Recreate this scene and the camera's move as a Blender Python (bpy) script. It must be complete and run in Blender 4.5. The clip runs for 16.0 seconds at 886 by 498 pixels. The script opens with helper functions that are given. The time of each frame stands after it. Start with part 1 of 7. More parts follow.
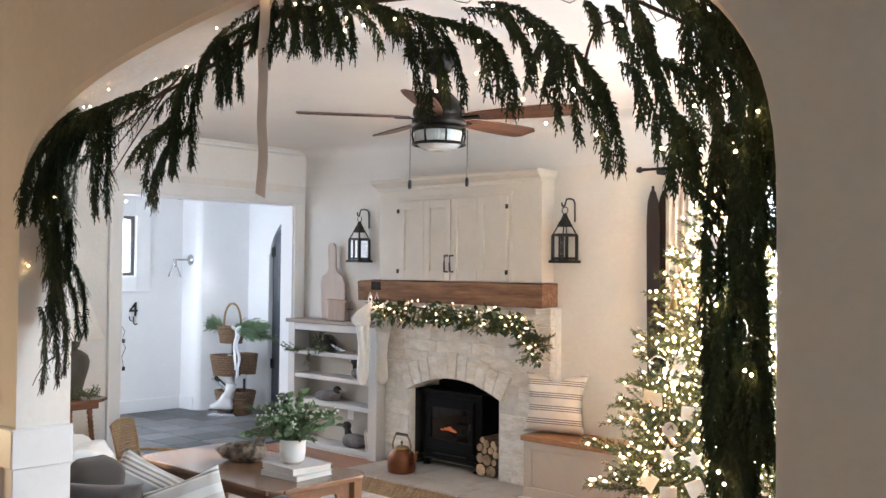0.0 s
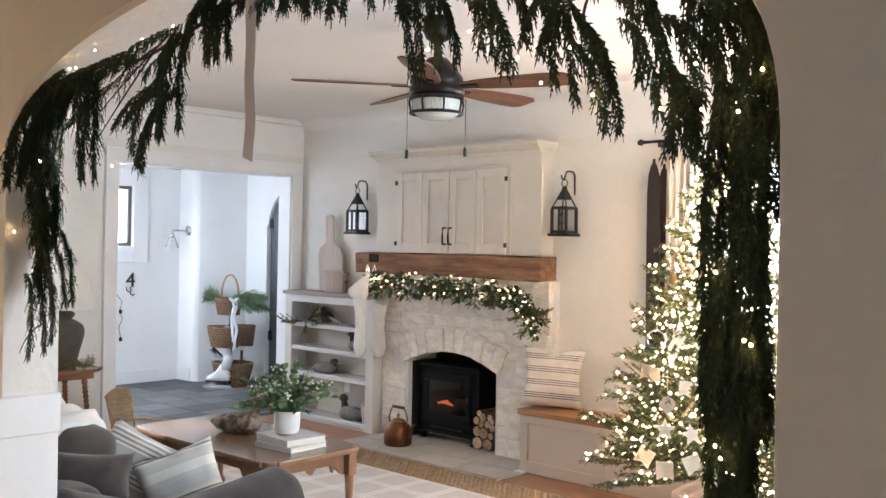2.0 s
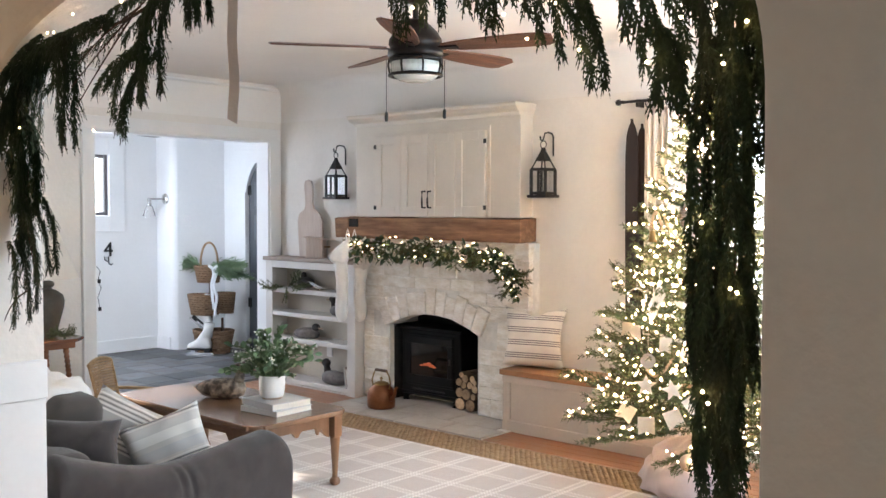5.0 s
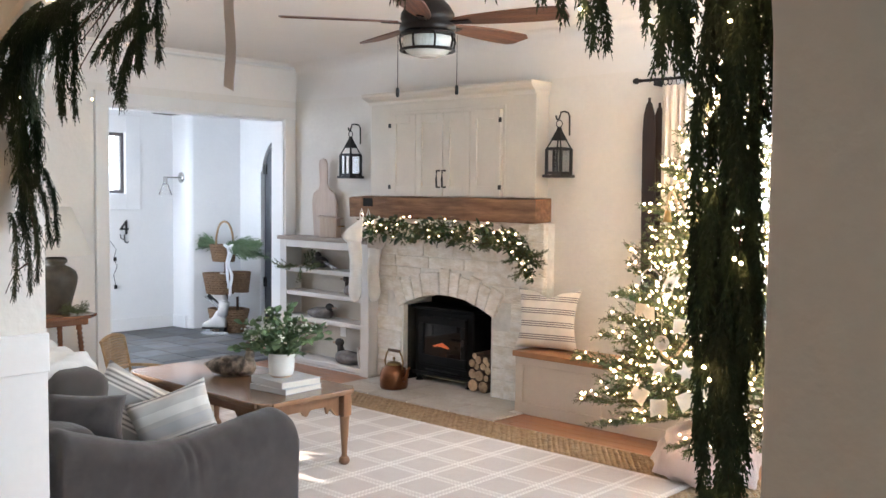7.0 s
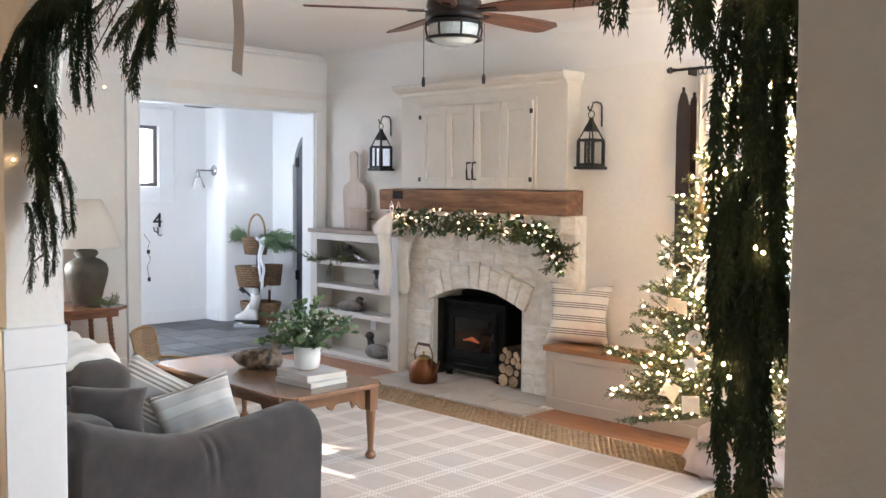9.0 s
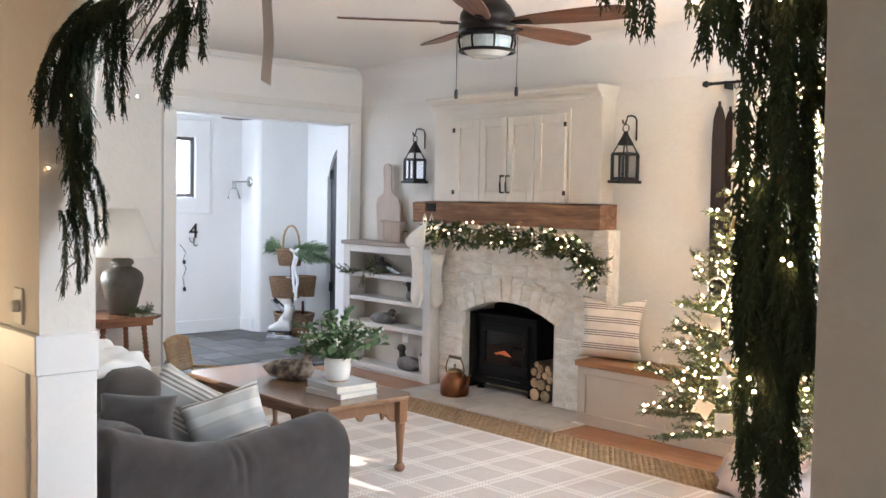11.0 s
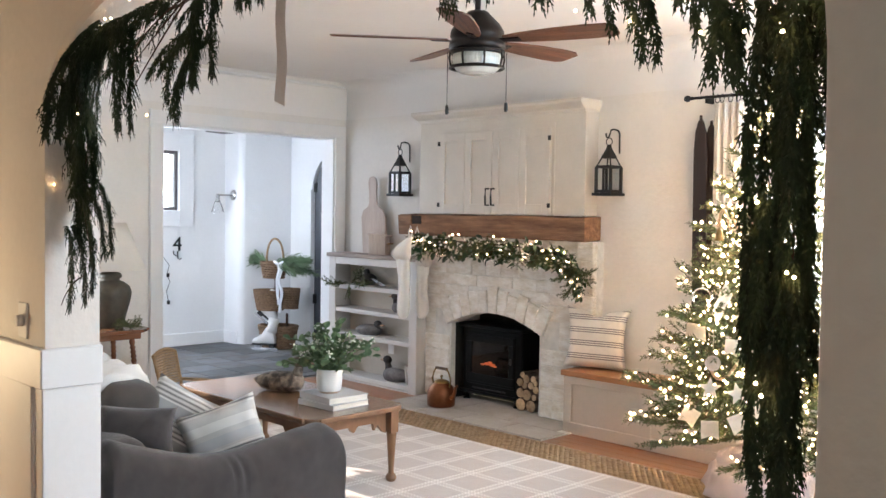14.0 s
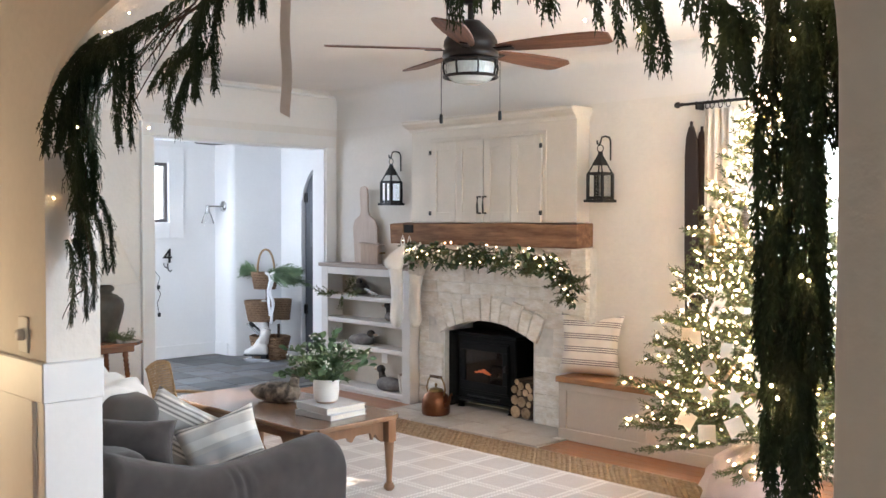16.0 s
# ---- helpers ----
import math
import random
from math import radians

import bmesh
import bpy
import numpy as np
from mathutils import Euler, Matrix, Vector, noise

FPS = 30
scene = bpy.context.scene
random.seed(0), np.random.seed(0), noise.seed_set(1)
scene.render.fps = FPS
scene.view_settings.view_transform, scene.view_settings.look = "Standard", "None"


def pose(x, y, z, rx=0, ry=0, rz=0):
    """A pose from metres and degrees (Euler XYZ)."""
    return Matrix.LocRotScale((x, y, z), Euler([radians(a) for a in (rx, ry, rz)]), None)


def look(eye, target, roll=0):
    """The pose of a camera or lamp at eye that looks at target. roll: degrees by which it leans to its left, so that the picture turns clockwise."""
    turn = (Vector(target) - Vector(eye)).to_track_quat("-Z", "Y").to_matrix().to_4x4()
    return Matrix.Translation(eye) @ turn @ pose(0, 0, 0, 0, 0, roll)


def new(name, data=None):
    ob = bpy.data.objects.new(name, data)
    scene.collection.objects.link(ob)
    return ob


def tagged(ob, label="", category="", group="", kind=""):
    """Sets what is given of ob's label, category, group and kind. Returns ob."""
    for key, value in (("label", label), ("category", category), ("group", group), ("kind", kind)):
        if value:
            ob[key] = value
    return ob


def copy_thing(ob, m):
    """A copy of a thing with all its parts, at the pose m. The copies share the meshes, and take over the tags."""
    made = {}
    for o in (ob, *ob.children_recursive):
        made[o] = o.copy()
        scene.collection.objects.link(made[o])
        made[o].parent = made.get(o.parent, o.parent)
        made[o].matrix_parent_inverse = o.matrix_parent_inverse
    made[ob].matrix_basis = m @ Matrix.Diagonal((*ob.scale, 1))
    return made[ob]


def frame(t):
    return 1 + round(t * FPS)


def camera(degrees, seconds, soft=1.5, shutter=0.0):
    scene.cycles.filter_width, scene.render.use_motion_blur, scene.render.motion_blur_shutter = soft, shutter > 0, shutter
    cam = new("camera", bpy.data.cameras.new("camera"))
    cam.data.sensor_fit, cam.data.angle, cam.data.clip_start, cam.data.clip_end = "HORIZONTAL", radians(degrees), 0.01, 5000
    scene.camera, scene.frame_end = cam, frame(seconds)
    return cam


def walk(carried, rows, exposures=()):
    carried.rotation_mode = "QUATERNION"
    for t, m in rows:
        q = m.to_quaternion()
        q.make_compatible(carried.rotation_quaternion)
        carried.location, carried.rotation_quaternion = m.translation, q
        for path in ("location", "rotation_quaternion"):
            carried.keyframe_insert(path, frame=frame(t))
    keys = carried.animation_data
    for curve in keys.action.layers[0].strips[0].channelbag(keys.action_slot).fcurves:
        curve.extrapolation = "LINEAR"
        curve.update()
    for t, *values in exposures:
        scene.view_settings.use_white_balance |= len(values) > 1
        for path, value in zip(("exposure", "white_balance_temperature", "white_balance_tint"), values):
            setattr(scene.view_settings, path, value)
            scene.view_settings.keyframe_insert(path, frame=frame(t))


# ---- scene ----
cam = camera(49.5, 16.0)
PATH = [
    (0, (6.8116, -5.4925, 1.4961), (5.4498, -4.0283, 1.5387), 0.59),
    (0.5, (6.8002, -5.4710, 1.4924), (5.4375, -4.0074, 1.5186), 0.67),
    (1, (6.7914, -5.4511, 1.4860), (5.4248, -3.9909, 1.5009), 0.84),
    (1.5, (6.7858, -5.4370, 1.4815), (5.4176, -3.9783, 1.4833), 1.01),
    (2, (6.7836, -5.4336, 1.4804), (5.4208, -3.9699, 1.4703), 1.08),
    (2.5, (6.7823, -5.4424, 1.4791), (5.4223, -3.9762, 1.4541), 0.87),
    (3, (6.7845, -5.4574, 1.4767), (5.4401, -3.9775, 1.4288), 0.62),
    (3.5, (6.7786, -5.4673, 1.4734), (5.4500, -3.9736, 1.4113), 0.41),
    (6, (6.7827, -5.4445, 1.4560), (5.4527, -3.9536, 1.3630), -0.07),
    (6.5, (6.7814, -5.4240, 1.4480), (5.4370, -3.9470, 1.3414), 0.24),
    (7, (6.7729, -5.3901, 1.4397), (5.4176, -3.9240, 1.3229), 0.59),
    (7.5, (6.7659, -5.3593, 1.4343), (5.3947, -3.9086, 1.3101), 0.64),
    (8, (6.7603, -5.3344, 1.4318), (5.3780, -3.8950, 1.2997), 0.74),
    (8.5, (6.7548, -5.3159, 1.4303), (5.3565, -3.8924, 1.2948), 0.75),
    (9, (6.7557, -5.3027, 1.4276), (5.3459, -3.8901, 1.2978), 0.58),
    (11.5, (6.7665, -5.2816, 1.4202), (5.3001, -3.9251, 1.3227), 1.18),
    (12, (6.7725, -5.2951, 1.4211), (5.3073, -3.9369, 1.3280), 1.17),
    (12.5, (6.7758, -5.3211, 1.4198), (5.3134, -3.9596, 1.3319), 1.14),
    (13, (6.7792, -5.3415, 1.4220), (5.3256, -3.9706, 1.3334), 1.03),
    (13.5, (6.7748, -5.3633, 1.4261), (5.3347, -3.9782, 1.3397), 0.97),
    (14, (6.7736, -5.3864, 1.4292), (5.3439, -3.9901, 1.3512), 0.84),
    (14.5, (6.7768, -5.4024, 1.4299), (5.3489, -4.0040, 1.3563), 0.64),
    (15, (6.7688, -5.4096, 1.4267), (5.3428, -4.0090, 1.3574), 0.51),
    (15.5, (6.7595, -5.4171, 1.4263), (5.3364, -4.0134, 1.3608), 0.52),
    (16, (6.7525, -5.4271, 1.4294), (5.3418, -4.0107, 1.3692), 0.10),
]
walk(cam, [(t, look(eye, target, roll)) for t, eye, target, roll in PATH])

# ---- light ----
EXPOSURE = 1.73
scene.view_settings.exposure = EXPOSURE
world = bpy.data.worlds.new("sky")
scene.world = world
world.use_nodes = True
_n = world.node_tree.nodes
_sky = _n.new("ShaderNodeTexSky")
_sky.sky_type = 'NISHITA'
_sky.sun_disc = False
_sky.sun_elevation = radians(18)
_sky.sun_rotation = radians(-100)
world.node_tree.links.new(_sky.outputs[0], _n["Background"].inputs[0])
_n["Background"].inputs[1].default_value = 0.05


def lamp(name, kind, m, power, color=(1, 1, 1), size=(1, 1), angle=0.5, spread=180):
    d = bpy.data.lights.new(name, kind)
    d.energy, d.color = power, color
    if kind == 'AREA':
        d.shape, d.size, d.size_y, d.spread = 'RECTANGLE', size[0], size[1], radians(spread)
    elif kind == 'SUN':
        d.angle = radians(angle)
    else:
        d.shadow_soft_size = size[0]
    ob = new(name, d)
    ob.matrix_world = m
    return ob


DAY = (0.86, 0.93, 1.0)
# sky light standing in the openings, with added fill lamps among them
lamp("window_light_back", 'AREA', look((5.0, -0.1, 1.35), (5.0, -1, 0.75)), 24, DAY, (1.6, 1.3), spread=120)
# added fill: the right wall is closed and holds no window
lamp("fill_light_right", 'AREA', look((6.9, -1.45, 1.45), (2.0, -0.5, 1.1)), 46, (0.61, 0.81, 1.0), (2.2, 1.4))
# sky light for the unseen opening added in the doorway wall
lamp("opening_light_left", 'AREA', look((0.1, -2.93, 1.0), (2, -2.9, 0.8)), 6, DAY, (0.58, 0.3))
lamp("hall_light_window", 'AREA', look((-2.14, -0.72, 1.7), (0, -0.9, 1.0)), 6, (0.72, 0.84, 1.0), (0.5, 0.5))
# added hall fill, set just inside the unseen end door
lamp("fill_light_hall", 'AREA', look((-1.2, -2.56, 1.3), (-1.4, 0.4, 1.0)), 12.5, (0.68, 0.79, 1.0), (1.3, 1.9))
# added narrow beam that puts the bright patch on the slanting wall
lamp("patch_light_hall", 'AREA', look((-1.0, -2.55, 1.5), (-1.87, 0.33, 1.36)), 0.07, (0.80, 0.90, 1.0), (0.07, 0.22), spread=4)
# added fill behind the camera; the den walls have no opening
lamp("fill_light_den", 'AREA', look((8.75, -6.3, 1.5), (4, -5.2, 1.2)), 3.2, (0.72, 0.95, 1.0), (1.6, 1.3))
lamp("den_lamp", 'POINT', pose(2.75, -4.72, 0.88), 9.5, (1.0, 0.76, 0.46), (0.12, 0.12))
sun = lamp("sun", 'SUN', look((0, 0, 0), (1.74, 0.46, -0.58)), 5.0, (1.0, 0.93, 0.82), angle=0.5)

# ---- materials ----
def mat(name, color, rough=0.6, metal=0.0, var=0.12, scale=6.0, bump=0.1, bscale=60.0, color2=None, stretch=(1, 1, 1),
        rnd=0.0, emit=None, strength=0.0, trans=0.0, sheen=0.0, detail=6.0, contrast=1.0, coat=0.0, sss=0.0):
    """A surface with colour that varies at two scales, fine relief, and a shift of its own for each piece."""
    m = bpy.data.materials.new(name)
    m.use_nodes = True
    nt = m.node_tree
    N, L = nt.nodes, nt.links
    b = N["Principled BSDF"]
    tc = N.new("ShaderNodeTexCoord")
    mp = N.new("ShaderNodeMapping")
    mp.inputs["Scale"].default_value = stretch
    L.new(tc.outputs["Object"], mp.inputs["Vector"])
    vec = mp.outputs[0]
    info = N.new("ShaderNodeObjectInfo")
    if rnd:
        add = N.new("ShaderNodeVectorMath")
        add.operation = 'MULTIPLY_ADD'
        add.inputs[1].default_value = (1, 1, 1)
        sc = N.new("ShaderNodeVectorMath")
        sc.operation = 'SCALE'
        sc.inputs[0].default_value = (13.1, 7.7, 9.3)
        L.new(info.outputs["Random"], sc.inputs["Scale"])
        L.new(vec, add.inputs[0])
        L.new(sc.outputs[0], add.inputs[2])
        vec = add.outputs[0]
    n1 = N.new("ShaderNodeTexNoise")
    n1.inputs["Scale"].default_value = scale
    n1.inputs["Detail"].default_value = detail
    n1.inputs["Roughness"].default_value = 0.62
    L.new(vec, n1.inputs["Vector"])
    n2 = N.new("ShaderNodeTexNoise")
    n2.inputs["Scale"].default_value = bscale
    n2.inputs["Detail"].default_value = 3
    L.new(vec, n2.inputs["Vector"])
    c2 = color2 or tuple(max(0.0, c * (1 - var * 2)) for c in color)
    ramp = N.new("ShaderNodeMapRange")
    ramp.inputs["From Min"].default_value = 0.5 - 0.22 / contrast
    ramp.inputs["From Max"].default_value = 0.5 + 0.22 / contrast
    L.new(n1.outputs["Fac"], ramp.inputs["Value"])
    mix = N.new("ShaderNodeMix")
    mix.data_type = 'RGBA'
    mix.inputs["A"].default_value = (*color, 1)
    mix.inputs["B"].default_value = (*c2, 1)
    L.new(ramp.outputs[0], mix.inputs["Factor"])
    out = mix.outputs["Result"]
    fine = N.new("ShaderNodeMix")
    fine.data_type = 'RGBA'
    fine.blend_type = 'MULTIPLY'
    fine.inputs["Factor"].default_value = min(1.0, var * 1.5)
    L.new(out, fine.inputs["A"])
    r2 = N.new("ShaderNodeMapRange")
    r2.inputs["From Min"].default_value = 0.25
    r2.inputs["From Max"].default_value = 0.7
    r2.inputs["To Min"].default_value = 0.55
    r2.inputs["To Max"].default_value = 1.1
    L.new(n2.outputs["Fac"], r2.inputs["Value"])
    L.new(r2.outputs[0], fine.inputs["B"])
    out = fine.outputs["Result"]
    if rnd:
        hs = N.new("ShaderNodeHueSaturation")
        mr = N.new("ShaderNodeMapRange")
        mr.inputs["To Min"].default_value = 1 - rnd
        mr.inputs["To Max"].default_value = 1 + rnd
        L.new(info.outputs["Random"], mr.inputs["Value"])
        L.new(mr.outputs[0], hs.inputs["Value"])
        L.new(out, hs.inputs["Color"])
        out = hs.outputs[0]
    L.new(out, b.inputs["Base Color"])
    b.inputs["Roughness"].default_value = rough
    b.inputs["Metallic"].default_value = metal
    if trans:
        b.inputs["Transmission Weight"].default_value = trans
    if sheen:
        b.inputs["Sheen Weight"].default_value = sheen
    if coat:
        b.inputs["Coat Weight"].default_value = coat
        b.inputs["Coat Roughness"].default_value = 0.15
    if emit:
        b.inputs["Emission Color"].default_value = (*emit, 1)
        b.inputs["Emission Strength"].default_value = strength
    if bump:
        bp = N.new("ShaderNodeBump")
        bp.inputs["Strength"].default_value = bump
        bp.inputs["Distance"].default_value = 0.01
        L.new(n2.outputs["Fac"], bp.inputs["Height"])
        L.new(bp.outputs[0], b.inputs["Normal"])
    return m


def glass_mat(name, color=(1, 1, 1), rough=0.0):
    m = bpy.data.materials.new(name)
    m.use_nodes = True
    b = m.node_tree.nodes["Principled BSDF"]
    b.inputs["Base Color"].default_value = (*color, 1)
    b.inputs["Transmission Weight"].default_value = 1.0
    b.inputs["Roughness"].default_value = rough
    b.inputs["IOR"].default_value = 1.45
    return m


def glow(name, color, strength):
    m = bpy.data.materials.new(name)
    m.use_nodes = True
    b = m.node_tree.nodes["Principled BSDF"]
    b.inputs["Base Color"].default_value = (*color, 1)
    b.inputs["Emission Color"].default_value = (*color, 1)
    b.inputs["Emission Strength"].default_value = strength
    return m


def stripes(name, base, line, axis, marks, rough=0.9, bump=0.25, weave=700.0, line2=None, line3=None):
    """Cloth with woven lines: marks are (place, half width, dark) along one axis of the object, in metres."""
    m = mat(name, base, rough, var=0.08, scale=9, bump=bump, bscale=weave, sheen=0.3)
    nt = m.node_tree
    N, L = nt.nodes, nt.links
    b = N["Principled BSDF"]
    cur = b.inputs["Base Color"].links[0].from_socket
    tc = N.new("ShaderNodeTexCoord")
    sep = N.new("ShaderNodeSeparateXYZ")
    L.new(tc.outputs["Object"], sep.inputs[0])
    for place, half, which in marks:
        d = N.new("ShaderNodeMath")
        d.operation = 'COMPARE'
        d.inputs[1].default_value = place
        d.inputs[2].default_value = half
        L.new(sep.outputs[axis], d.inputs[0])
        mx = N.new("ShaderNodeMix")
        mx.data_type = 'RGBA'
        fac = N.new("ShaderNodeMath")
        fac.operation = 'MULTIPLY'
        fac.inputs[1].default_value = 0.85
        L.new(d.outputs[0], fac.inputs[0])
        L.new(fac.outputs[0], mx.inputs["Factor"])
        L.new(cur, mx.inputs["A"])
        mx.inputs["B"].default_value = (*(line, line2, line3)[which], 1)
        cur = mx.outputs["Result"]
    L.new(cur, b.inputs["Base Color"])
    return m


M_WALL = mat("cream_plaster", (0.81, 0.775, 0.725), 0.85, var=0.045, scale=1.5, bump=0.25, bscale=35)
M_CEIL = mat("ceiling_plaster", (0.83, 0.80, 0.765), 0.9, var=0.03, scale=1.2, bump=0.1, bscale=30)
M_TRIM = mat("white_trim_paint", (0.80, 0.79, 0.77), 0.45, var=0.03, scale=4, bump=0.05, bscale=50)
M_WHITE = mat("white_paint", (0.82, 0.82, 0.82), 0.5, var=0.03, scale=3, bump=0.06, bscale=40)
M_HALL = mat("hall_white_plaster", (0.82, 0.82, 0.82), 0.85, var=0.03, scale=1.7, bump=0.12, bscale=35)
M_CAB = mat("greige_cabinet_paint", (0.69, 0.64, 0.565), 0.5, var=0.05, scale=4, bump=0.06, bscale=60)
M_BENCH = mat("taupe_paint", (0.62, 0.55, 0.48), 0.55, var=0.05, scale=4, bump=0.06, bscale=60)
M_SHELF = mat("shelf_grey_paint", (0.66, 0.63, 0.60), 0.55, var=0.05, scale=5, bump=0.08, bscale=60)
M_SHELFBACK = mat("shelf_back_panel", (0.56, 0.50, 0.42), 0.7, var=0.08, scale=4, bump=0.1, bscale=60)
M_STONE = mat("whitewashed_limestone", (0.94, 0.91, 0.87), 0.9, var=0.13, scale=12, bump=1.0, bscale=46, color2=(0.74, 0.67, 0.58), rnd=0.05, contrast=1.5, stretch=(0.7, 1, 1.6))
M_MORTAR = mat("pale_mortar", (0.86, 0.83, 0.78), 0.95, var=0.12, scale=20, bump=0.8, bscale=80)
M_SLAB = mat("grey_stone_slab", (0.52, 0.49, 0.46), 0.75, var=0.12, scale=6, bump=0.3, bscale=40, color2=(0.42, 0.37, 0.32), rnd=0.12)
M_SLATE = mat("blue_grey_slate", (0.115, 0.125, 0.14), 0.55, var=0.2, scale=7, bump=0.4, bscale=35, color2=(0.10, 0.085, 0.075), rnd=0.5, contrast=1.3)
M_GROUT = mat("grey_grout", (0.16, 0.16, 0.17), 0.9, var=0.1, scale=20, bump=0.3)
M_FLOOR = mat("orange_oak_floor", (0.43, 0.165, 0.06), 0.32, var=0.15, scale=9, bump=0.08, bscale=90, color2=(0.24, 0.09, 0.03), stretch=(0.12, 1.6, 1), rnd=0.14, coat=0.2)
M_BEAM = mat("aged_beam_wood", (0.36, 0.20, 0.115), 0.85, var=0.3, scale=9, bump=1.0, bscale=22, color2=(0.13, 0.065, 0.038), stretch=(0.25, 1.8, 2.2), contrast=1.3, detail=10)
M_TABLE = mat("honey_pine", (0.25, 0.145, 0.088), 0.24, var=0.15, scale=7, bump=0.1, bscale=60, color2=(0.17, 0.085, 0.045), stretch=(0.2, 2.4, 2.4), coat=0.35)
M_TABLELEG = mat("pine_leg", (0.27, 0.13, 0.065), 0.4, var=0.15, scale=7, bump=0.1, bscale=60, color2=(0.18, 0.085, 0.04), stretch=(2.4, 2.4, 0.25), coat=0.15)
M_BENCHTOP = mat("oak_bench_top", (0.44, 0.22, 0.10), 0.4, var=0.15, scale=8, bump=0.1, bscale=60, color2=(0.30, 0.14, 0.06), stretch=(0.2, 2.4, 2.4), coat=0.1)
M_RED = mat("cherry_side_table", (0.30, 0.125, 0.06), 0.25, var=0.15, scale=8, bump=0.05, color2=(0.11, 0.04, 0.02), stretch=(1.5, 0.3, 1.5), coat=0.3)
M_PALE = mat("pale_limed_wood", (0.60, 0.51, 0.45), 0.8, var=0.15, scale=9, bump=0.2, bscale=50, color2=(0.48, 0.38, 0.32), stretch=(2.4, 2.4, 0.3))
M_BLADE = mat("walnut_blade", (0.20, 0.08, 0.042), 0.45, var=0.25, scale=11, bump=0.15, bscale=70, color2=(0.065, 0.026, 0.014), contrast=1.5, stretch=(0.3, 5, 5), rnd=0.12)
M_BLACK = mat("black_iron", (0.018, 0.017, 0.016), 0.45, metal=0.3, var=0.2, scale=12, bump=0.15, bscale=80)
M_BRONZE = mat("oiled_bronze", (0.028, 0.022, 0.019), 0.4, metal=0.7, var=0.2, scale=8, bump=0.08)
M_STOVE = mat("black_stove_steel", (0.006, 0.006, 0.006), 0.6, metal=0.0, var=0.2, scale=6, bump=0.08)
M_STOVE.node_tree.nodes["Principled BSDF"].inputs["Specular IOR Level"].default_value = 0.15
M_SOOT = mat("soot_black", (0.02, 0.019, 0.018), 0.95, var=0.3, scale=9, bump=0.5, bscale=30)
M_COPPER = mat("tarnished_copper", (0.25, 0.105, 0.055), 0.4, metal=0.95, var=0.25, scale=9, bump=0.1, bscale=40, color2=(0.19, 0.075, 0.035))
M_BRASS = mat("dull_brass", (0.42, 0.28, 0.12), 0.35, metal=0.95, var=0.2, scale=10, bump=0.1)
M_CHROME = mat("brushed_nickel", (0.55, 0.54, 0.52), 0.25, metal=1.0, var=0.06, scale=10, bump=0.03)
M_SOFA = mat("charcoal_velvet", (0.060, 0.049, 0.048), 0.95, var=0.24, scale=9, bump=0.3, bscale=330, sheen=0.2, detail=9)
M_CUSH = mat("grey_cushion", (0.074, 0.062, 0.056), 0.95, var=0.14, scale=7, bump=0.25, bscale=500, sheen=0.15)
M_THROW = mat("white_throw", (0.74, 0.72, 0.70), 0.95, var=0.06, scale=9, bump=0.4, bscale=260, sheen=0.3)
M_KNIT = mat("cream_knit", (0.90, 0.89, 0.87), 0.95, var=0.05, scale=14, bump=0.45, bscale=170, sheen=0.3)
M_KNIT2 = mat("beige_knit", (0.84, 0.80, 0.74), 0.95, var=0.08, scale=14, bump=0.5, bscale=170, sheen=0.3)
M_FUR = mat("fluffy_beige_cuff", (0.80, 0.73, 0.66), 1.0, var=0.15, scale=25, bump=1.0, bscale=120, sheen=0.5)
M_CLOTH = mat("blush_linen", (0.62, 0.50, 0.47), 0.95, var=0.08, scale=7, bump=0.3, bscale=300, sheen=0.3)
M_RIBBON = mat("pale_pink_ribbon", (0.78, 0.72, 0.70), 0.8, var=0.06, scale=10, bump=0.2, bscale=300)
M_RIBBON2 = mat("white_satin_ribbon", (0.74, 0.74, 0.76), 0.5, var=0.05, scale=10, bump=0.1)
M_CURTAIN = mat("linen_curtain", (0.70, 0.64, 0.57), 0.95, var=0.06, scale=8, bump=0.3, bscale=300)
M_CEDAR = mat("cedar_green", (0.036, 0.060, 0.020), 0.75, var=0.35, scale=22, bump=0.2, bscale=120, color2=(0.014, 0.028, 0.010), rnd=0.25)
M_TWIG = mat("brown_twig", (0.085, 0.045, 0.026), 0.9, var=0.25, scale=30, bump=0.5, bscale=90)
M_SPRUCE = mat("spruce_green", (0.068, 0.118, 0.052), 0.7, var=0.3, scale=18, bump=0.1, color2=(0.125, 0.13, 0.045), rnd=0.3)
M_LEAF = mat("eucalyptus_green", (0.21, 0.28, 0.15), 0.55, var=0.25, scale=14, bump=0.1, color2=(0.07, 0.14, 0.06), rnd=0.25)
M_LEAFDARK = mat("magnolia_green", (0.04, 0.085, 0.035), 0.4, var=0.25, scale=14, bump=0.1, color2=(0.025, 0.055, 0.025), rnd=0.3)
M_BERRY = mat("white_berry", (0.74, 0.74, 0.66), 0.6, var=0.06, scale=20, bump=0.1)
M_POT = mat("white_ceramic", (0.76, 0.73, 0.70), 0.45, var=0.05, scale=8, bump=0.08, bscale=40)
M_CLAY = mat("raw_clay_foot", (0.45, 0.32, 0.23), 0.85, var=0.1, scale=20)
M_VASE = mat("dark_stoneware", (0.095, 0.078, 0.055), 0.5, var=0.3, scale=5, bump=0.35, bscale=30, color2=(0.045, 0.038, 0.03))
M_SHADE = mat("linen_lamp_shade", (0.80, 0.75, 0.67), 0.9, var=0.03, scale=8, bump=0.2, bscale=300)
